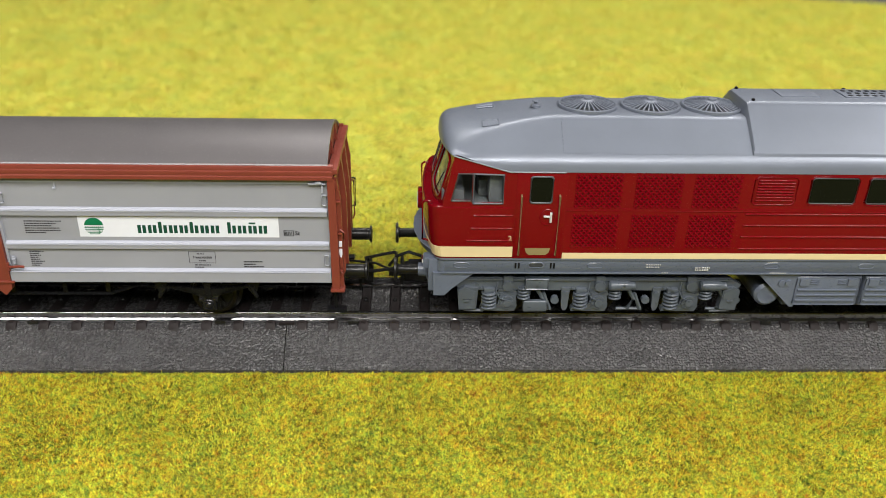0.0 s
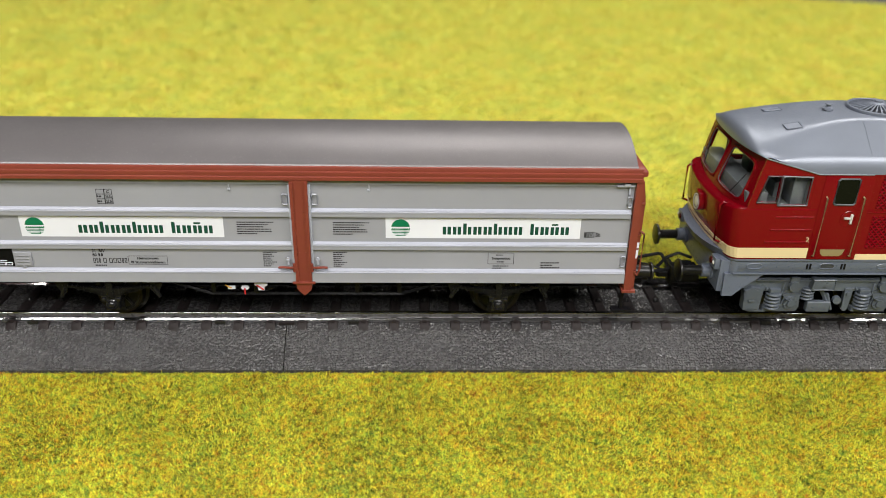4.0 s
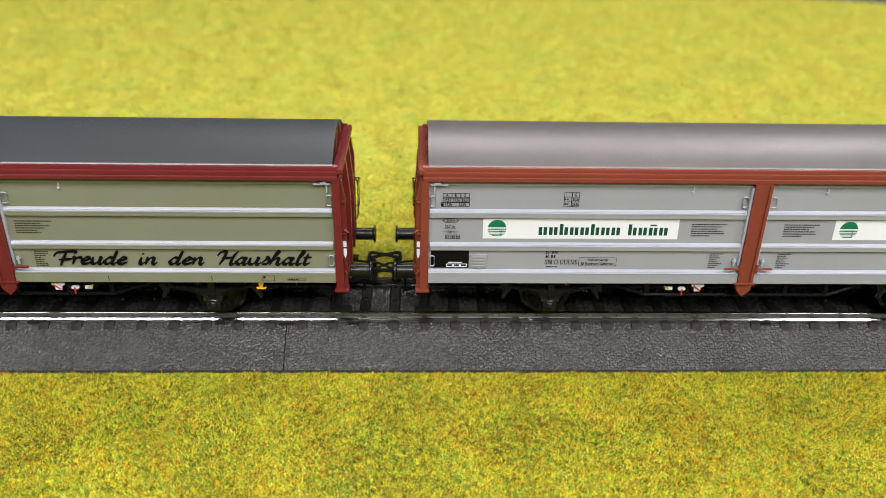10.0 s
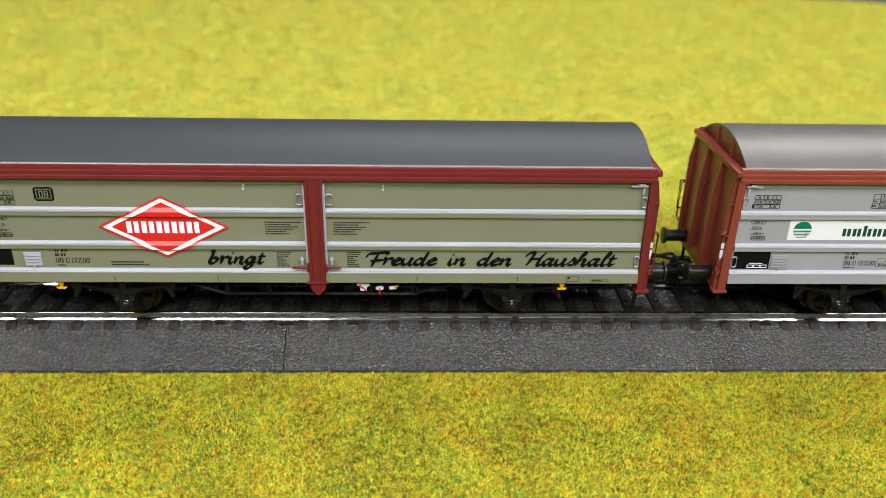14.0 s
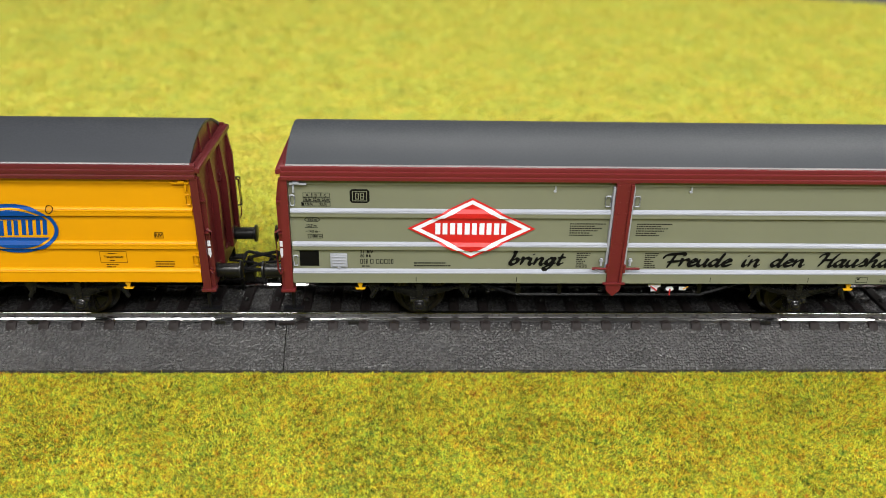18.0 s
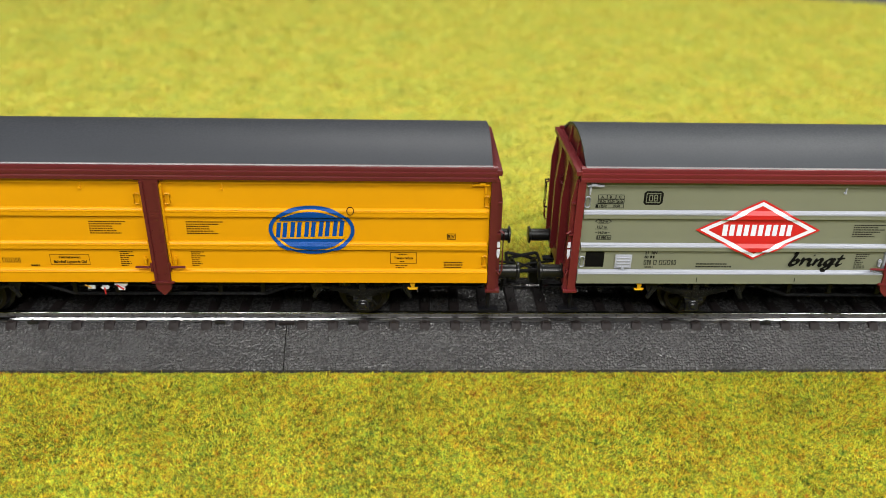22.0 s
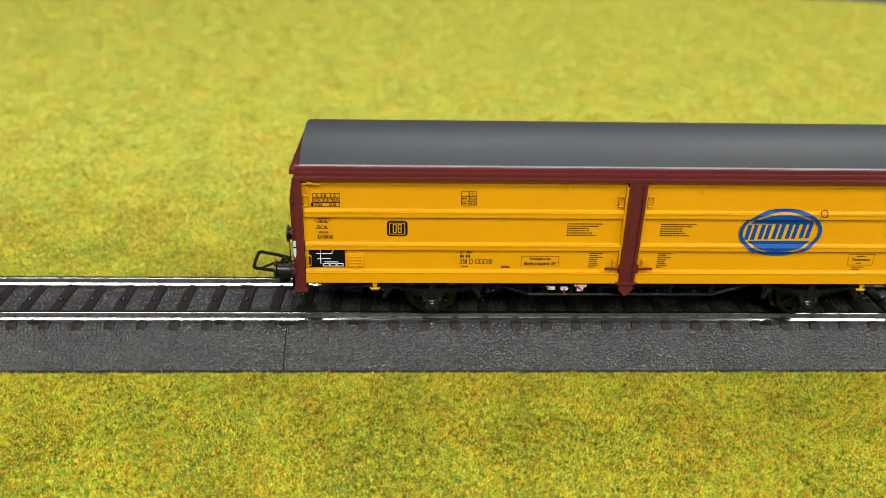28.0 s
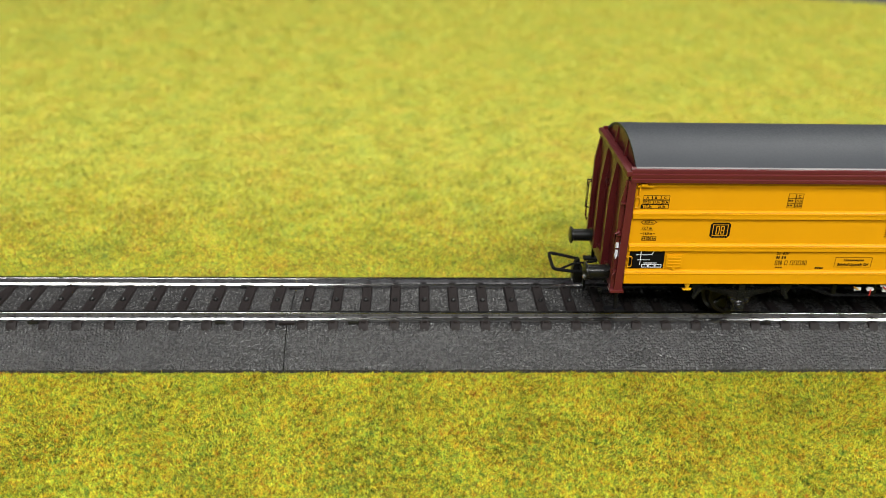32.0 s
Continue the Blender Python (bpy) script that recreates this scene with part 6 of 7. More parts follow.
def fan(roof, x):
    bm = bmesh.new()
    n = 40
    for r0, r1, z0, z1 in ((6.3, 6.9, 61.0, 61.75),):
        ring = []
        for i in range(n):
            a = 2 * math.pi * i / n
            ring.append([(x + r * math.cos(a), r * math.sin(a), z) for r, z in ((r1, z0), (r1, z1 - 0.15), (r1 - 0.15, z1), (r0 + 0.15, z1), (r0, z1 - 0.15), (r0, z0))])
        for i in range(n):
            p, q = ring[i], ring[(i + 1) % n]
            for k in range(5):
                vs = [bm.verts.new(c) for c in (p[k], q[k], q[k + 1], p[k + 1])]
                bm.faces.new(vs)
    bmesh.ops.remove_doubles(bm, verts=bm.verts[:], dist=0.001)
    f = part("fan_ring", bm, M_L_GREY, roof, "round cooling fan guard on the roof")
    bm = bmesh.new()
    # closed disc, the shade of the fan opening is its dark colour
    lathe(bm, [(0, 6.2), (0.12, 6.2)], (x, 0, 60.95), (0, 0, 1), 32)
    part("fan_well", bm, M_L_WELL, f, "dark disc standing for the shaded fan opening")
    bm = bmesh.new()
    lathe(bm, [(0, 1.9), (1.35, 1.8), (1.6, 1.3), (1.65, 1.0), (2.05, 0.9), (2.1, 0.5)], (x, 0, 61.0), (0, 0, 1), 18)
    part("fan_hub", bm, M_L_GREY, f)
    bm = bmesh.new()
    for i in range(30):
        a = 2 * math.pi * i / 30
        d, t = Vector((math.cos(a), math.sin(a), 0)), Vector((-math.sin(a), math.cos(a), 0))
        c = Vector((x, 0, 61.3))
        up = Vector((0, 0, 0.95))
        p = [c + d * 1.5 - t * 0.1 + up, c + d * 1.5 + t * 0.1 + up, c + d * 6.4 + t * 0.18, c + d * 6.4 - t * 0.18]
        slab(bm, [q + Vector((0, 0, 0.25)) for q in p], (0, 0, -0.3))
    part("fan_spokes", bm, M_L_GREY, f)


def lattice(bm, x0, x1, z0, z1, y, pitch, bar, out):
    """Crossed slanting bars with a ridged section, cut off at the border."""
    def span(k, way):
        if way > 0:
            lo, hi = max(x0, k + z0), min(x1, k + z1)
            return [(lo, lo - k), (hi, hi - k)] if hi - lo > 0.2 else None
        lo, hi = max(x0, k - z1), min(x1, k - z0)
        return [(lo, k - lo), (hi, k - hi)] if hi - lo > 0.2 else None
    n = int((x1 - x0 + z1 - z0) / pitch) + 1
    h = bar * 0.5
    for i in range(n):
        for way in (1, -1):
            k = (x0 - z1 + pitch * (i + 0.5)) if way > 0 else (x0 + z0 + pitch * (i + 0.5))
            s = span(k, way)
            if s:
                (xa, za), (xb, zb) = s
                base, ridge = y, y + out
                low = [(xa - h * way, za + h), (xa + h * way, za - h), (xb + h * way, zb - h), (xb - h * way, zb + h)]
                a, b, c, d = (bm.verts.new((px, base, pz)) for px, pz in low)
                e, f = bm.verts.new((xa, ridge, za)), bm.verts.new((xb, ridge, zb))
                for face in ((a, e, f, d), (e, b, c, f), (a, b, e), (d, f, c)):
                    bm.faces.new(face)
    bmesh.ops.recalc_face_normals(bm, faces=bm.faces[:])


def loco_sides(L):
    for s in (-1, 1):
        y = s * W

        def strip(name, x0, x1, z0, z1, out, mat, parent, label="", bev=0.0, deep=0.2):
            bm = bmesh.new()
            a, b = sorted((y - s * deep, y + s * out))
            box(bm, x0, x1, a, b, z0, z1, bev)
            return part(name, bm, mat, parent, label)

        def round_bead(x0, x1, z, r):
            bm = bmesh.new()
            cyl(bm, (x0, y, z), (x1, y, z), r, n=10)
            part("side_bead", bm, M_L_RED, L)

        for x0, x1 in ((32.6, 43.0), (46.0, 56.6), (59.1, 69.7)):
            for z0, z1 in ((42.5, 50.5), (32.7, 40.8)):
                # backing between the bars: body red with the recesses' shade put into it
                back = strip("grille", x0 + 0.3, x1 - 0.3, z0 + 0.3, z1 - 0.3, 0.02, M_L_GRILLE_SHADE, L, "red ventilation grille")
                bm = bmesh.new()
                lattice(bm, x0, x1, z0, z1, y + s * 0.01, 1.25, 0.40, s * 0.19)
                part("lattice", bm, M_L_RED, back)
        strip("side_bead", 30.9, 2 * MID - 30.9, 41.65, 41.85, 0.12, M_L_RED, L, bev=0.05)
        for z in (41.15, 38.35, 35.5, 32.45):
            round_bead(71.7, 2 * MID - 71.7, z, 0.24)
        for z, x0 in ((40.5, 10.2), (37.3, 9.6), (34.2, 8.8)):
            round_bead(x0, 18.9, z, 0.2)
        vent = strip("side_vent", 72.9, 82.0, 43.9, 49.9, 0.03, M_L_RED, L, "red slatted side vent")
        bm = bmesh.new()
        r = [(73.2, 43.6), (81.6, 43.6), (82.3, 44.3), (82.3, 49.5), (81.6, 50.2), (73.2, 50.2), (72.5, 49.5), (72.5, 44.3)]
        tube(bm, [(a, y + s * 0.05, b) for a, b in r + r[:1]], 0.16, 6)
        part("vent_rim", bm, M_L_RED, vent)
        for k in range(8):
            bm = bmesh.new()
            cyl(bm, (73.3, y, 44.55 + k * 0.68), (81.6, y, 44.55 + k * 0.68), 0.26, n=10)
            part("slat", bm, M_L_RED, vent)
        for x0 in (85.0, 98.1, 2 * MID - 109.6, 2 * MID - 96.5):
            win = strip("engine_window", x0 + 0.4, x0 + 11.0, 43.8, 50.1, 0.02, M_L_DARKGLASS, L, "dark opaque engine room window pane", 0.0)
            bm = bmesh.new()
            r = [(x0 + 0.9, 43.55), (x0 + 10.7, 43.55), (x0 + 11.3, 44.2), (x0 + 11.3, 49.7), (x0 + 10.7, 50.3), (x0 + 0.9, 50.3), (x0 + 0.3, 49.7), (x0 + 0.3, 44.2)]
            tube(bm, [(a - 0.1, y + s * 0.02, b) for a, b in r + r[:1]], 0.17, 6)
            part("window_seal", bm, M_L_RED, win, "rounded red window surround")
            bm = bmesh.new()
            r = [(x0 + 0.9, 43.95), (x0 + 10.5, 43.95), (x0 + 10.9, 44.35), (x0 + 10.9, 49.55), (x0 + 10.5, 49.95), (x0 + 0.9, 49.95), (x0 + 0.5, 49.55), (x0 + 0.5, 44.35)]
            tube(bm, [(a, y + s * 0.1, b) for a, b in r + r[:1]], 0.14, 6)
            part("window_rim", bm, M_L_RUBBER, win, "dark inner rim")
        for mx in (1, -1):
            def X(a, b):
                return sorted((MID + mx * (a - MID), MID + mx * (b - MID)))
            door = strip("cab_door", *X(19.5, 30.8), 29.8, 50.8, 0.10, M_L_RED, L, "red cab door with brass handrails", 0.05)
            w0, w1 = X(22.6, 27.5)
            strip("door_window", w0, w1, 43.7, 49.9, 0.13, M_L_DARKGLASS, door, "dark door window")
            bm = bmesh.new()
            r = [(w0 + 0.4, 43.7), (w1 - 0.4, 43.7), (w1, 44.1), (w1, 49.5), (w1 - 0.4, 49.9), (w0 + 0.4, 49.9), (w0, 49.5), (w0, 44.1)]
            tube(bm, [(a, y + s * 0.15, b) for a, b in r + r[:1]], 0.24, 6)
            part("window_frame", bm, M_L_WINFRAME, door, "grey door window frame")
            for xx in (20.7, 29.2):
                xx = MID + mx * (xx - MID)
                bm = bmesh.new()
                tube(bm, [(xx, y, 45.6), (xx, y + s * 0.8, 45.4), (xx, y + s * 0.8, 31.0), (xx, y, 30.8)], 0.19, 6)
                part("handrail", bm, M_L_BRASS, door, "thin brass handrail")
            h0, h1 = X(25.9, 27.7)
            bm = bmesh.new()
            a, b = sorted((y, y + s * 0.5))
            box(bm, h0, h1, a, b, 40.2, 40.6, 0.08)
            hx = h1 if mx > 0 else h0
            box(bm, hx - 0.4, hx + 0.1, a, b, 39.0, 41.4, 0.08)
            part("door_handle", bm, M_LAMPGLASS, door, "bright door handle")
            bm = bmesh.new()
            n = 20
            ring = [((h0 + h1) / 2 + 1.7 * math.cos(2 * math.pi * i / n), y + s * 0.12, 40.2 + 1.9 * math.sin(2 * math.pi * i / n)) for i in range(n + 1)]
            tube(bm, ring, 0.13, 5)
            part("handle_recess", bm, M_L_RED, door)
            s0, s1 = X(22.2, 28.0)
            bm = bmesh.new()
            a, b = sorted((y, y + s * 0.18))
            prism(bm, [(s0, 32.4), (s0 + 0.3, 31.3), (s0 + 1.0, 30.7), (s1 - 1.0, 30.7), (s1 - 0.3, 31.3), (s1, 32.4)], a, b, "y")
            part("door_step", bm, M_L_BRASS, door, "pale half-round step plate")
            if s < 0 and mx > 0:
                vs, fs = letters("2", 1.0)
                bm = bmesh.new()
                k = 1.9
                pv = [bm.verts.new((18.2 + u * k, y - 0.1, 34.2 + v * k)) for u, v in vs]
                for f in fs:
                    bm.faces.new([pv[i] for i in f])
                part("cab_number", bm, M_L_CREAM, door, "cream figure on the cab side")


def loco_frame(L):
    bm = bmesh.new()
    loft(bm, [nose_outline(t, c, w, z) for t, c, w, z in ((0.9, 2.6, 16.2, 25.4), (0.6, 2.2, 16.5, 25.8), (0.6, 2.2, 16.5, 28.9), (0.4, 2.0, 16.75, 29.2), (0.4, 2.0, 16.75, 29.7))])
    f = part("main_frame", bm, M_L_FRAME, L, "blue-grey main frame")
    for mx in (1, -1):
        # apron shelf below the nose
        bm = bmesh.new()
        rings = []
        for z, t, c, w in ((28.6, -2.4, 3.4, 15.9), (30.6, -3.3, 2.6, 16.4), (31.6, -3.4, 2.4, 16.3)):
            out = [flip((t + (c - t) * abs(u) ** 2.4, u * w, z), mx, 1) for u in NOSE_Y]
            back = [flip((4.2, u * w, z), mx, 1) for u in reversed(NOSE_Y)]
            rings.append(out + back)
        loft(bm, [rings[0], rings[1]])
        part("nose_apron", bm, M_L_FRAME, f, "grey curved apron below the nose")
        bm = bmesh.new()
        a, b = sorted((MID + mx * (0.2 - MID), MID + mx * (2.4 - MID)))
        box(bm, a, b, -15.6, 15.6, 20.4, 28.8, 0.3)
        part("buffer_beam", bm, M_L_FRAME, f)
        for s in (-1, 1):
            bm = bmesh.new()
            pts = [(1.3, 25.6), (1.5, 19.6), (4.0, 19.6), (6.0, 21.6), (10.8, 25.5)]
            a, b = sorted((s * 15.4, s * 16.3))
            prism(bm, [(MID + mx * (x - MID), z) for x, z in pts], a, b, "y")
            part("skirt", bm, M_L_FRAME, f)
            bm = bmesh.new()
            lathe(bm, [(1.6, 1.2), (6.9, 1.2), (7.4, 1.5), (7.6, 2.75), (8.1, 2.75), (8.25, 2.4)], flip((0.3, s * 10.1, 23.3), mx, 1), (-mx, 0, 0), 22)
            buffer = part("buffer", bm, M_BUFFER, L, "round black buffer")
            bm = bmesh.new()
            lathe(bm, [(-0.4, 2.3), (0.4, 2.3), (0.6, 1.75), (2.4, 1.65), (2.5, 1.2)], flip((0.3, s * 10.1, 23.3), mx, 1), (-mx, 0, 0), 20)
            part("buffer_base", bm, M_L_FRAME, buffer, "grey buffer housing")
        bm = bmesh.new()
        a, b = sorted((MID + mx * (-9.5 - MID), MID + mx * (1.0 - MID)))
        box(bm, a, b, -0.9, 0.9, 16.2, 17.6, 0.3)
        a, b = sorted((MID + mx * (-5.6 - MID), MID + mx * (1.0 - MID)))
        box(bm, a, b, -2.5, 2.5, 15.6, 19.0, 0.35)
        a, b = sorted((MID + mx * (-4.6 - MID), MID + mx * (-0.4 - MID)))
        box(bm, a, b, -1.6, 1.6, 18.8, 20.0, 0.3)
        a, b = sorted((MID + mx * (-6.6 - MID), MID + mx * (-5.7 - MID)))
        box(bm, a, b, -2.9, 2.9, 15.0, 20.2, 0.25)
        tube(bm, [flip((x, 0, z), mx, 1) for x, z in ((-1.0, 21.5), (-4.5, 22.8), (-7.5, 21.5), (-9.5, 18.8))], 0.4, 6)
        part("coupler", bm, M_BLACK, L, "black plastic model coupler")
    for s in (-1, 1):
        y = s * 16.5
        bm = bmesh.new()
        a, b = sorted((y - s * 0.1, y + s * 0.25))
        box(bm, 3.0, 2 * MID - 3.0, a, b, 25.6, 26.0, 0.08)
        part("frame_bead", bm, M_L_FRAME, f)
        for x in (6.1, 37.2, 78.9, 101.5, 2 * MID - 82.4, 2 * MID - 41.0, 2 * MID - 9.7):
            bm = bmesh.new()
            r = [(x + 0.6, 27.1), (x + 3.0, 27.1), (x + 3.6, 27.5), (x + 3.6, 28.0), (x + 3.0, 28.4), (x + 0.6, 28.4), (x, 28.0), (x, 27.5)]
            tube(bm, [(a, y + s * 0.02, b) for a, b in r + r[:1]], 0.13, 5)
            part("filler_hatch", bm, M_L_FRAME, f, "oval filler hatch outline")
        for x in (20.2, 28.4):
            # no cut slots: black bars paint their shade on the frame
            bm = bmesh.new()
            a, b = sorted((y - s * 0.1, y + s * 0.12))
            for d in (0.0, 0.75):
                box(bm, x + d, x + d + 0.4, a, b, 27.0, 28.4)
            part("step_slot", bm, M_BLACK, f, "black bars standing for the shaded step slots")
        bm = bmesh.new()
        a, b = sorted((y - s * 0.1, y + s * 0.1))
        # raised plate, darkened to show the shade inside a recess
        prism(bm, [(23.4, 27.5), (23.8, 27.15), (26.4, 27.15), (26.8, 27.5), (26.8, 28.1), (26.4, 28.45), (23.8, 28.45), (23.4, 28.1)], a, b, "y")
        recess = part("foot_recess", bm, M_L_WELL, f, "dark oval plate standing for the shaded foot recess")
        bm = bmesh.new()
        r = [(23.4, 27.5), (23.8, 27.15), (26.4, 27.15), (26.8, 27.5), (26.8, 28.1), (26.4, 28.45), (23.8, 28.45), (23.4, 28.1)]
        tube(bm, [(p, y + s * 0.08, q) for p, q in r + r[:1]], 0.14, 5)
        part("recess_rim", bm, M_L_FRAME, recess)
        # fine white notes along the frame
        if s < 0:
            for x0, x1, z, h, n in ((51.0, 54.4, 28.0, 0.45, 2), (54.8, 56.4, 25.9, 0.4, 1), (62.6, 66.0, 27.2, 1.1, 2), (79.5, 82.0, 28.8, 0.3, 1), (80.5, 84.4, 25.9, 0.5, 1)):
                bm = bmesh.new()
                rng = random.Random(int(x0 * 10))
                for r in range(n):
                    x = x0
                    while x < x1 - 0.2:
                        w = min(rng.uniform(0.15, 0.45), x1 - x)
                        box(bm, x, x + w, y - 0.3, y + 0.02, z - r * 0.6, z - r * 0.6 + h * 0.26)
                        x += w + 0.2
                part("frame_note", bm, M_L_NOTE, f, "fine white printed notes")
    # battery boxes and tanks between the bogies
    tank = None
    bm = bmesh.new()
    box(bm, 86.0, 2 * MID - 86.0, -14.8, 14.8, 16.2, 25.5, 0.4)
    tank = part("tank", bm, M_L_FRAME, L, "grey fuel tank and battery boxes")
    for s in (-1, 1):
        for mx in (1, -1):
            bm = bmesh.new()
            a, b = sorted((s * 15.0, s * 15.9))
            prism(bm, [(MID + mx * (x - MID), z) for x, z in ((78.2, 25.4), (87.4, 16.4), (88.4, 16.4), (88.4, 25.4))], a, b, "y")
            part("gusset", bm, M_L_FRAME, tank)
            for x, z in ((84.2, 23.0), (85.9, 23.1)):
                bm = bmesh.new()
                xx = MID + mx * (x - MID)
                cyl(bm, (xx, s * 15.8, z), (xx, s * 16.3, z), 0.75, n=14)
                part("cap", bm, M_L_FRAME, tank)
        for i in range(3):
            x0 = 87.6 + i * 16.7
            bm = bmesh.new()
            a, b = sorted((s * 14.6, s * 16.0))
            box(bm, x0, x0 + 15.9, a, b, 16.8, 24.9, 0.4)
            for z in (20.9, 19.5, 18.0):
                a, b = sorted((s * 15.8, s * 16.3))
                box(bm, x0 + 0.8, x0 + 15.1, a, b, z, z + 0.5, 0.15)
            door = part("battery_box", bm, M_L_FRAME, tank)
            for xx in (x0 + 1.0, x0 + 12.6):
                bm = bmesh.new()
                a, b = sorted((s * 15.9, s * 16.4))
                prism(bm, [(xx, 24.2), (xx, 22.6), (xx + 0.6, 22.2), (xx + 2.0, 22.4), (xx + 2.3, 24.2)], a, b, "y")
                part("latch", bm, M_L_FRAME, door)
                out = s * 16.1
                lx = xx + 2.7 if xx < x0 + 5 else xx - 2.3
                for k in range(3):
                    bm = bmesh.new()
                    box(bm, lx, lx + 1.9, *sorted((out - s * 0.2, out + s * 0.12)), 22.7 + 0.5 * k, 22.95 + 0.5 * k, 0.06)
                    part("louvre", bm, M_L_FRAME, door)
            bm = bmesh.new()
            r = [(x0 + 0.7, 17.1), (x0 + 15.2, 17.1), (x0 + 15.6, 17.5), (x0 + 15.6, 24.2), (x0 + 15.2, 24.6), (x0 + 0.7, 24.6), (x0 + 0.3, 24.2), (x0 + 0.3, 17.5)]
            tube(bm, [(a, s * 16.0, b) for a, b in r + r[:1]], 0.17, 5)
            part("door_rim", bm, M_L_FRAME, door)
    for x in (82.2, 2 * MID - 82.2):
        bm = bmesh.new()
        lathe(bm, [(-14.6, 2.4), (-14.0, 3.1), (14.0, 3.1), (14.6, 2.4)], (x, 0, 18.9), (0, 1, 0), 24)
        part("air_tank", bm, M_L_FRAME, L, "grey air reservoir")


def coil(bm, x, y, z0, z1, r, turns, wire):
    n = turns * 12
    tube(bm, [(x + r * math.cos(2 * math.pi * i / 12), y + r * math.sin(2 * math.pi * i / 12), z0 + (z1 - z0) * i / n) for i in range(n + 1)], wire, 6)
    cyl(bm, (x, y, z0), (x, y, z1), r * 0.72, n=12)


def bogie(L, x0, way):
    """One three-axle bogie; x0 is its middle axle."""
    def X(d):
        return x0 + way * d
    bm = bmesh.new()
    box(bm, x0 - 31, x0 + 31, -9, 9, 17.5, 22.5, 0.3)
    bg = part("bogie", bm, M_BLACK, L, "three-axle bogie with grey moulded side frames")
    for s in (-1, 1):
        y = s * 14.2
        bm = bmesh.new()
        a, b = sorted((s * 13.2, s * 14.8))
        prism(bm, [(x0 - 33.4, 20.2), (x0 - 28.0, 20.2), (x0 + 28.0, 20.2), (x0 + 33.2, 20.2), (x0 + 34.2, 21.8), (x0 + 31.0, 23.6), (x0 - 31.0, 23.6), (x0 - 34.2, 21.8)], a, b, "y")
        a, b = sorted((s * 14.6, s * 15.2))
        box(bm, x0 - 31, x0 + 31, a, b, 22.9, 23.4, 0.1)
        part("side_frame", bm, M_L_BOGIE, bg)
        for e in (-1, 1):
            bm = bmesh.new()
            prism(bm, [(x0 + e * 29.4, 15.6), (x0 + e * 33.4, 15.4), (x0 + e * 33.8, 20.6), (x0 + e * 32.2, 21.6), (x0 + e * 29.8, 21.2)], s * 14.7 - 1.1, s * 14.7 + 1.1, "y")
            prism(bm, [(x0 + e * 29.8, 18.4), (x0 + e * 33.6, 18.2), (x0 + e * 33.4, 20.8), (x0 + e * 32.0, 21.4), (x0 + e * 30.2, 20.6)], s * 15.6 - 0.35, s * 15.6 + 0.35, "y")
            box(bm, *sorted((x0 + e * 31.0, x0 + e * 32.4)), s * 15.9 - 0.2, s * 15.9 + 0.2, 17.6, 18.2, 0.1)
            tube(bm, [(x0 + e * 33.0, s * 14.8, 15.4), (x0 + e * 31.5, s * 14.8, 14.7), (x0 + e * 27.5, s * 14.8, 14.6)], 0.35, 6)
            part("sand_box", bm, M_L_BOGIE, bg)
        for ax in (-21.9, 0.0, 21.9):
            xa = x0 + ax
            bm = bmesh.new()
            a, b = sorted((s * 13.4, s * 15.2))
            prism(bm, [(xa - 6.4, 14.7), (xa + 1.8, 14.7), (xa + 2.4, 16.0), (xa + 2.0, 19.6), (xa - 1.6, 19.6), (xa - 2.2, 16.6), (xa - 6.2, 15.6)], a, b, "y")
            cyl(bm, (xa, s * 15.0, 17.2), (xa, s * 15.7, 17.2), 1.75, n=16)
            cyl(bm, (xa, s * 15.6, 17.2), (xa, s * 16.1, 17.2), 0.95, n=12)
            for k in range(8):
                ang = k * math.pi / 4 + 0.3
                cyl(bm, (xa + 1.35 * math.cos(ang), s * 15.5, 17.2 + 1.35 * math.sin(ang)), (xa + 1.35 * math.cos(ang), s * 15.85, 17.2 + 1.35 * math.sin(ang)), 0.2, n=6)
            prism(bm, [(xa - 2.6, 18.9), (xa - 2.0, 20.4), (xa + 2.0, 20.4), (xa + 2.6, 18.9)], *sorted((s * 13.4, s * 15.0)), "y")
            part("axle_box", bm, M_L_BOGIE, bg)
            bm = bmesh.new()
            h = xa - way * 8.0
            prism(bm, [(h - 1.0, 21.0), (h + 1.0, 21.0), (h + 0.75, 15.6), (h + 0.3, 14.8), (h - 0.3, 14.8), (h - 0.75, 15.6)], *sorted((s * 14.0, s * 15.1)), "y")
            cyl(bm, (h, s * 15.0, 19.6), (h, s * 15.4, 19.6), 0.55, n=10)
            part("brake_hanger", bm, M_L_BOGIE, bg)
            bm = bmesh.new()
            coil(bm, xa - way * 4.3, s * 14.9, 15.3, 19.9, 1.55, 5, 0.36)
            box(bm, xa - way * 4.3 - 1.3, xa - way * 4.3 + 1.3, s * 14.9 - 0.9, s * 14.9 + 0.9, 19.8, 21.0, 0.2)
            part("coil_spring", bm, M_L_BOGIE, bg, "grey coil spring")
            bm = bmesh.new()
            coil(bm, xa + way * 4.0, s * 14.6, 17.8, 21.2, 1.35, 4, 0.32)
            part("coil_spring", bm, M_L_BOGIE, bg, "grey coil spring")
            bm = bmesh.new()
            cyl(bm, (xa, s * 14.6, 21.8), (xa, s * 16.0, 21.8), 1.3, n=14)
            box(bm, xa - 1.1, xa + 1.1, s * 15.0 - 0.6, s * 15.0 + 0.6, 22.6, 24.2, 0.2)
            part("damper_mount", bm, M_L_BOGIE, bg)
            bm = bmesh.new()
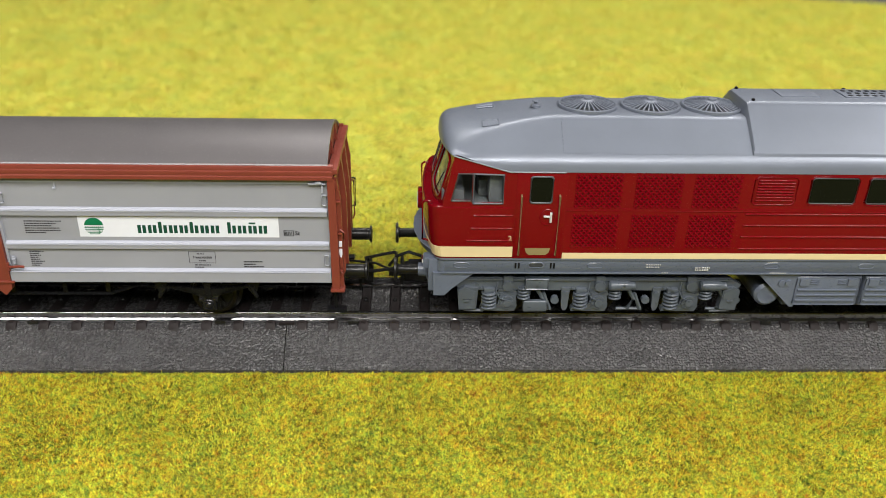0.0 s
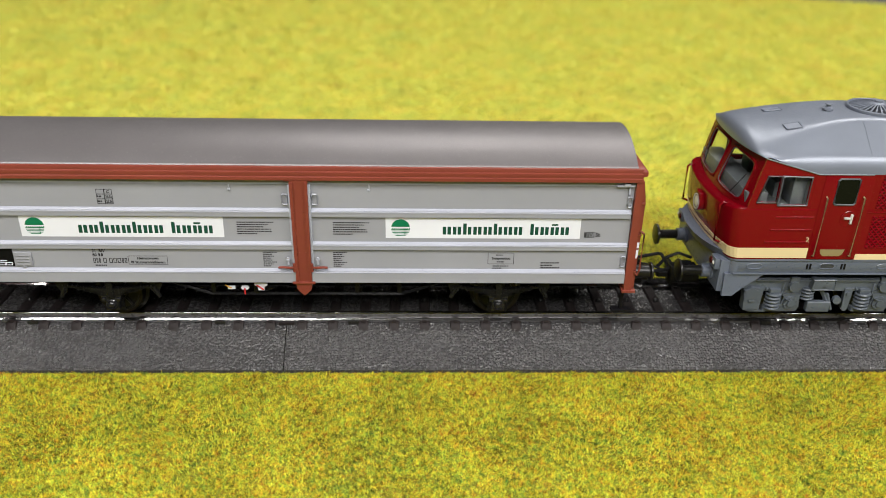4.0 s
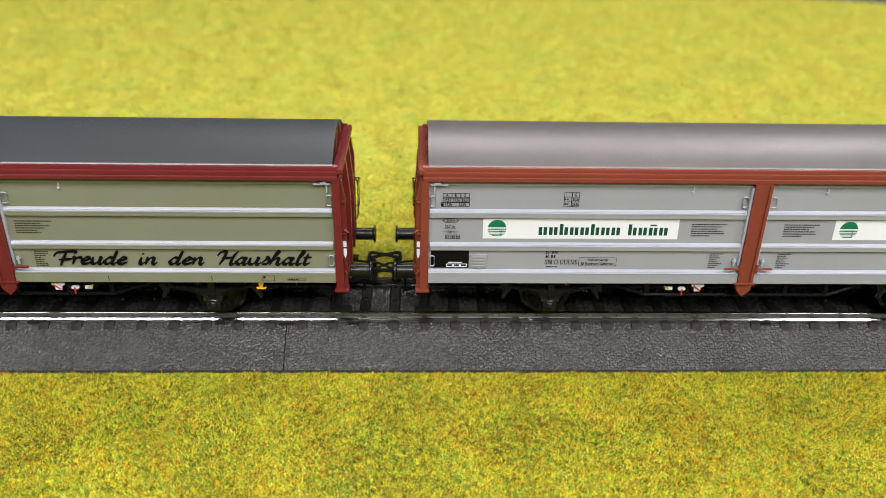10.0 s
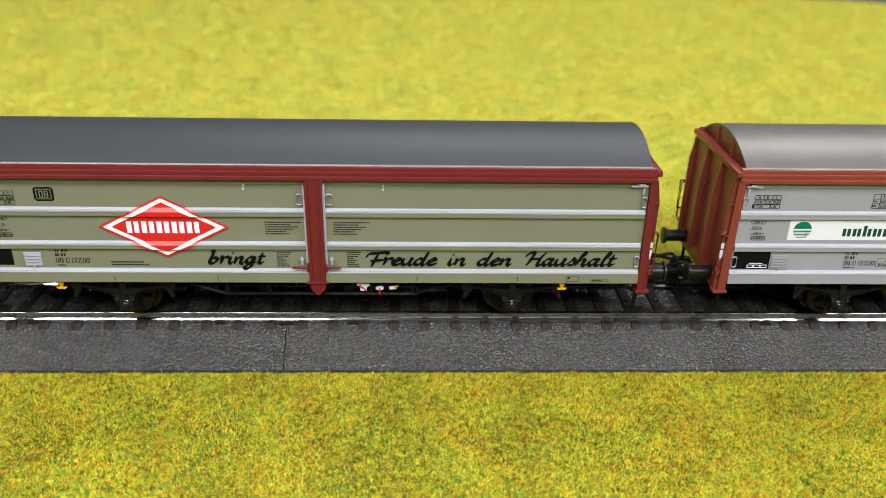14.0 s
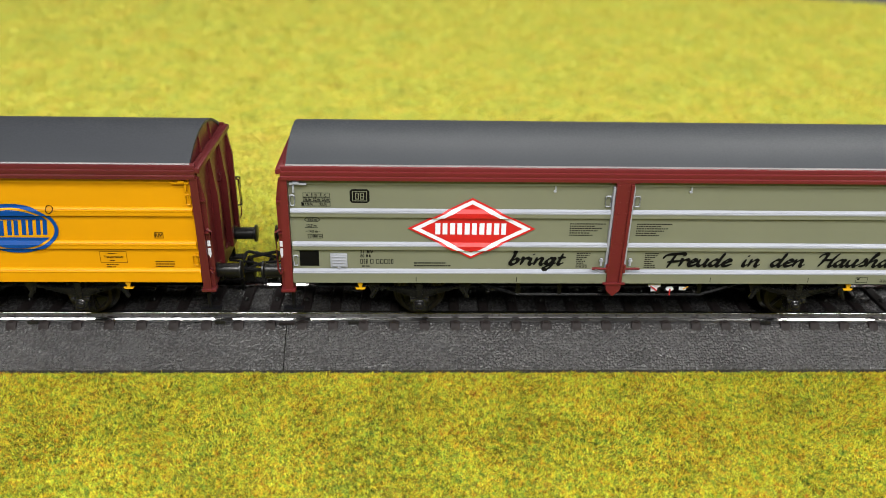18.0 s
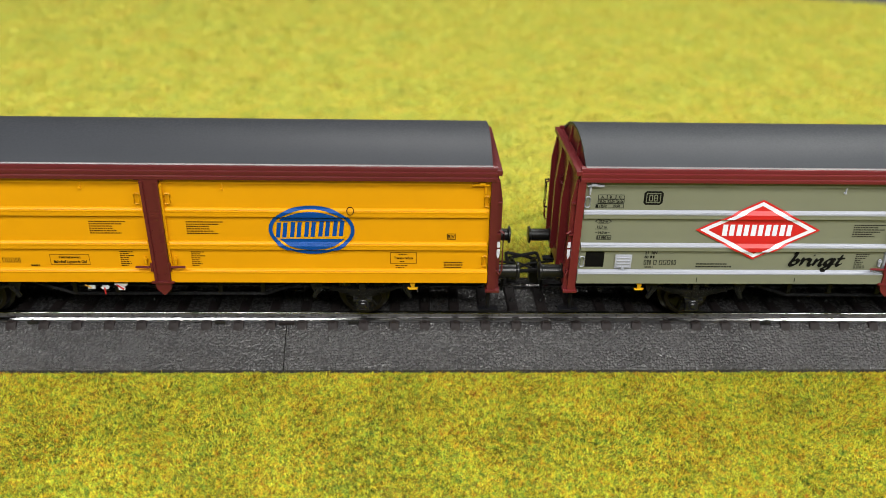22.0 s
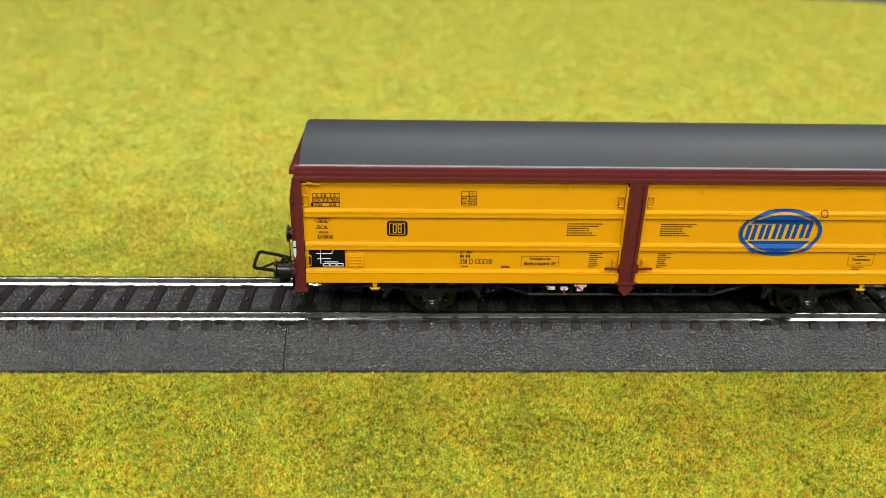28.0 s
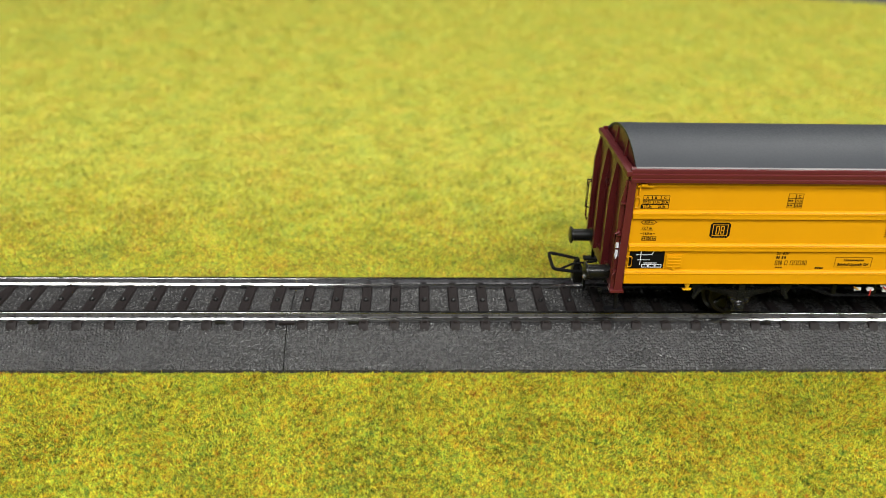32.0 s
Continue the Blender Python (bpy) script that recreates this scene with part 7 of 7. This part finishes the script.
            tube(bm, [(xa + way * 6.5, s * 15.0, 21.5), (xa + way * 8.6, s * 15.0, 18.0), (xa + way * 7.2, s * 15.0, 15.4)], 0.55, 6)
            tube(bm, [(xa + way * 8.6, s * 15.0, 19.6), (xa + way * 10.4, s * 15.0, 15.2)], 0.5, 6)
            cyl(bm, (xa + way * 11.4, s * 14.4, 17.8), (xa + way * 11.4, s * 15.5, 17.8), 1.0, n=12)
            tube(bm, [(xa + way * 4.6, s * 14.8, 15.2), (xa + way * 10.8, s * 14.8, 15.2)], 0.4, 6)
            part("brake_rod", bm, M_L_BOGIE, bg)
            bm = bmesh.new()
            tube(bm, [(xa - way * 2.4, s * 15.3, 22.6), (xa - way * 2.8, s * 15.9, 20.6), (xa - way * 2.0, s * 16.1, 18.8), (xa - way * 0.6, s * 16.1, 18.2)], 0.17, 6)
            part("cable", bm, M_L_BOGIE, bg, "thin grey cable to the axle box")
            for dx, dz in ((-3.2, 23.2), (3.4, 23.2), (6.2, 20.9), (-6.3, 20.9), (9.4, 23.2)):
                bm = bmesh.new()
                cyl(bm, (xa + dx, s * 14.7, dz), (xa + dx, s * 15.35, dz), 0.28, n=6)
                part("bolt", bm, M_L_BOGIE, bg)
            if ax >= -1:
                bm = bmesh.new()
                lathe(bm, [(0, 0.8), (0.4, 1.25), (4.8, 1.25), (5.2, 0.95), (6.2, 0.9), (6.4, 0.5)], (xa + way * 2.0, s * 15.6, 21.9), (way, 0, 0), 14)
                part("damper", bm, M_L_BOGIE, bg, "grey horizontal damper")
            else:
                bm = bmesh.new()
                box(bm, *sorted((xa + way * 4.0, xa + way * 9.6)), s * 15.4 - 1.0, s * 15.4 + 1.0, 21.2, 24.0, 0.25)
                box(bm, *sorted((xa + way * 3.8, xa + way * 9.4)), s * 15.4 - 0.9, s * 15.4 + 0.6, 15.2, 17.8, 0.25)
                for za, zb in ((21.2, 24.0), (15.2, 17.8)):
                    xs, ys = sorted((xa + way * 4.0, xa + way * 9.4)), s * 16.35 if za > 20 else s * 16.0
                    r = [(xs[0] + 0.1, za + 0.1), (xs[1] - 0.1, za + 0.1), (xs[1] - 0.1, zb - 0.1), (xs[0] + 0.1, zb - 0.1)]
                    tube(bm, [(a, ys, b) for a, b in r + r[:1]], 0.26, 6)
                part("step_plate", bm, M_L_BOGIE, bg)
    return [(wheelset(L, x0 + ax, 6.0, 16.3), x0 + ax, 16.3, 6.0) for ax in (-21.9, 0.0, 21.9)]


def locomotive():
    L = thing("diesel_locomotive", 0, "dark red diesel locomotive with grey roof and cream stripe", "locomotive")
    loco_frame(L)
    loco_body(L)
    cab(L, 1)
    cab(L, -1)
    loco_roof(L)
    loco_sides(L)
    wheels = bogie(L, 41.0, 1) + bogie(L, 2 * MID - 41.0, -1)
    return L, wheels


loco, loco_wheels = locomotive()
TRAIN.append((loco, 0.0, loco_wheels))


# ---------------------------------------------------------------- everything rolls with the train
def motions():
    ts, run = [r[0] for r in RUN], [r[1] for r in RUN]
    steps = [0.32 * i for i in range(101)]
    for body, x, wheels in TRAIN:
        walk(body, [(t, pose((x + s) * MM, 0, 0)) for t, s in RUN])
        for ws, wx, wz, r in wheels:
            walk(ws, [(t, pose(wx * MM, 0, wz * MM, 0, math.degrees(float(np.interp(t, ts, run)) / r), 0)) for t in steps])


motions()
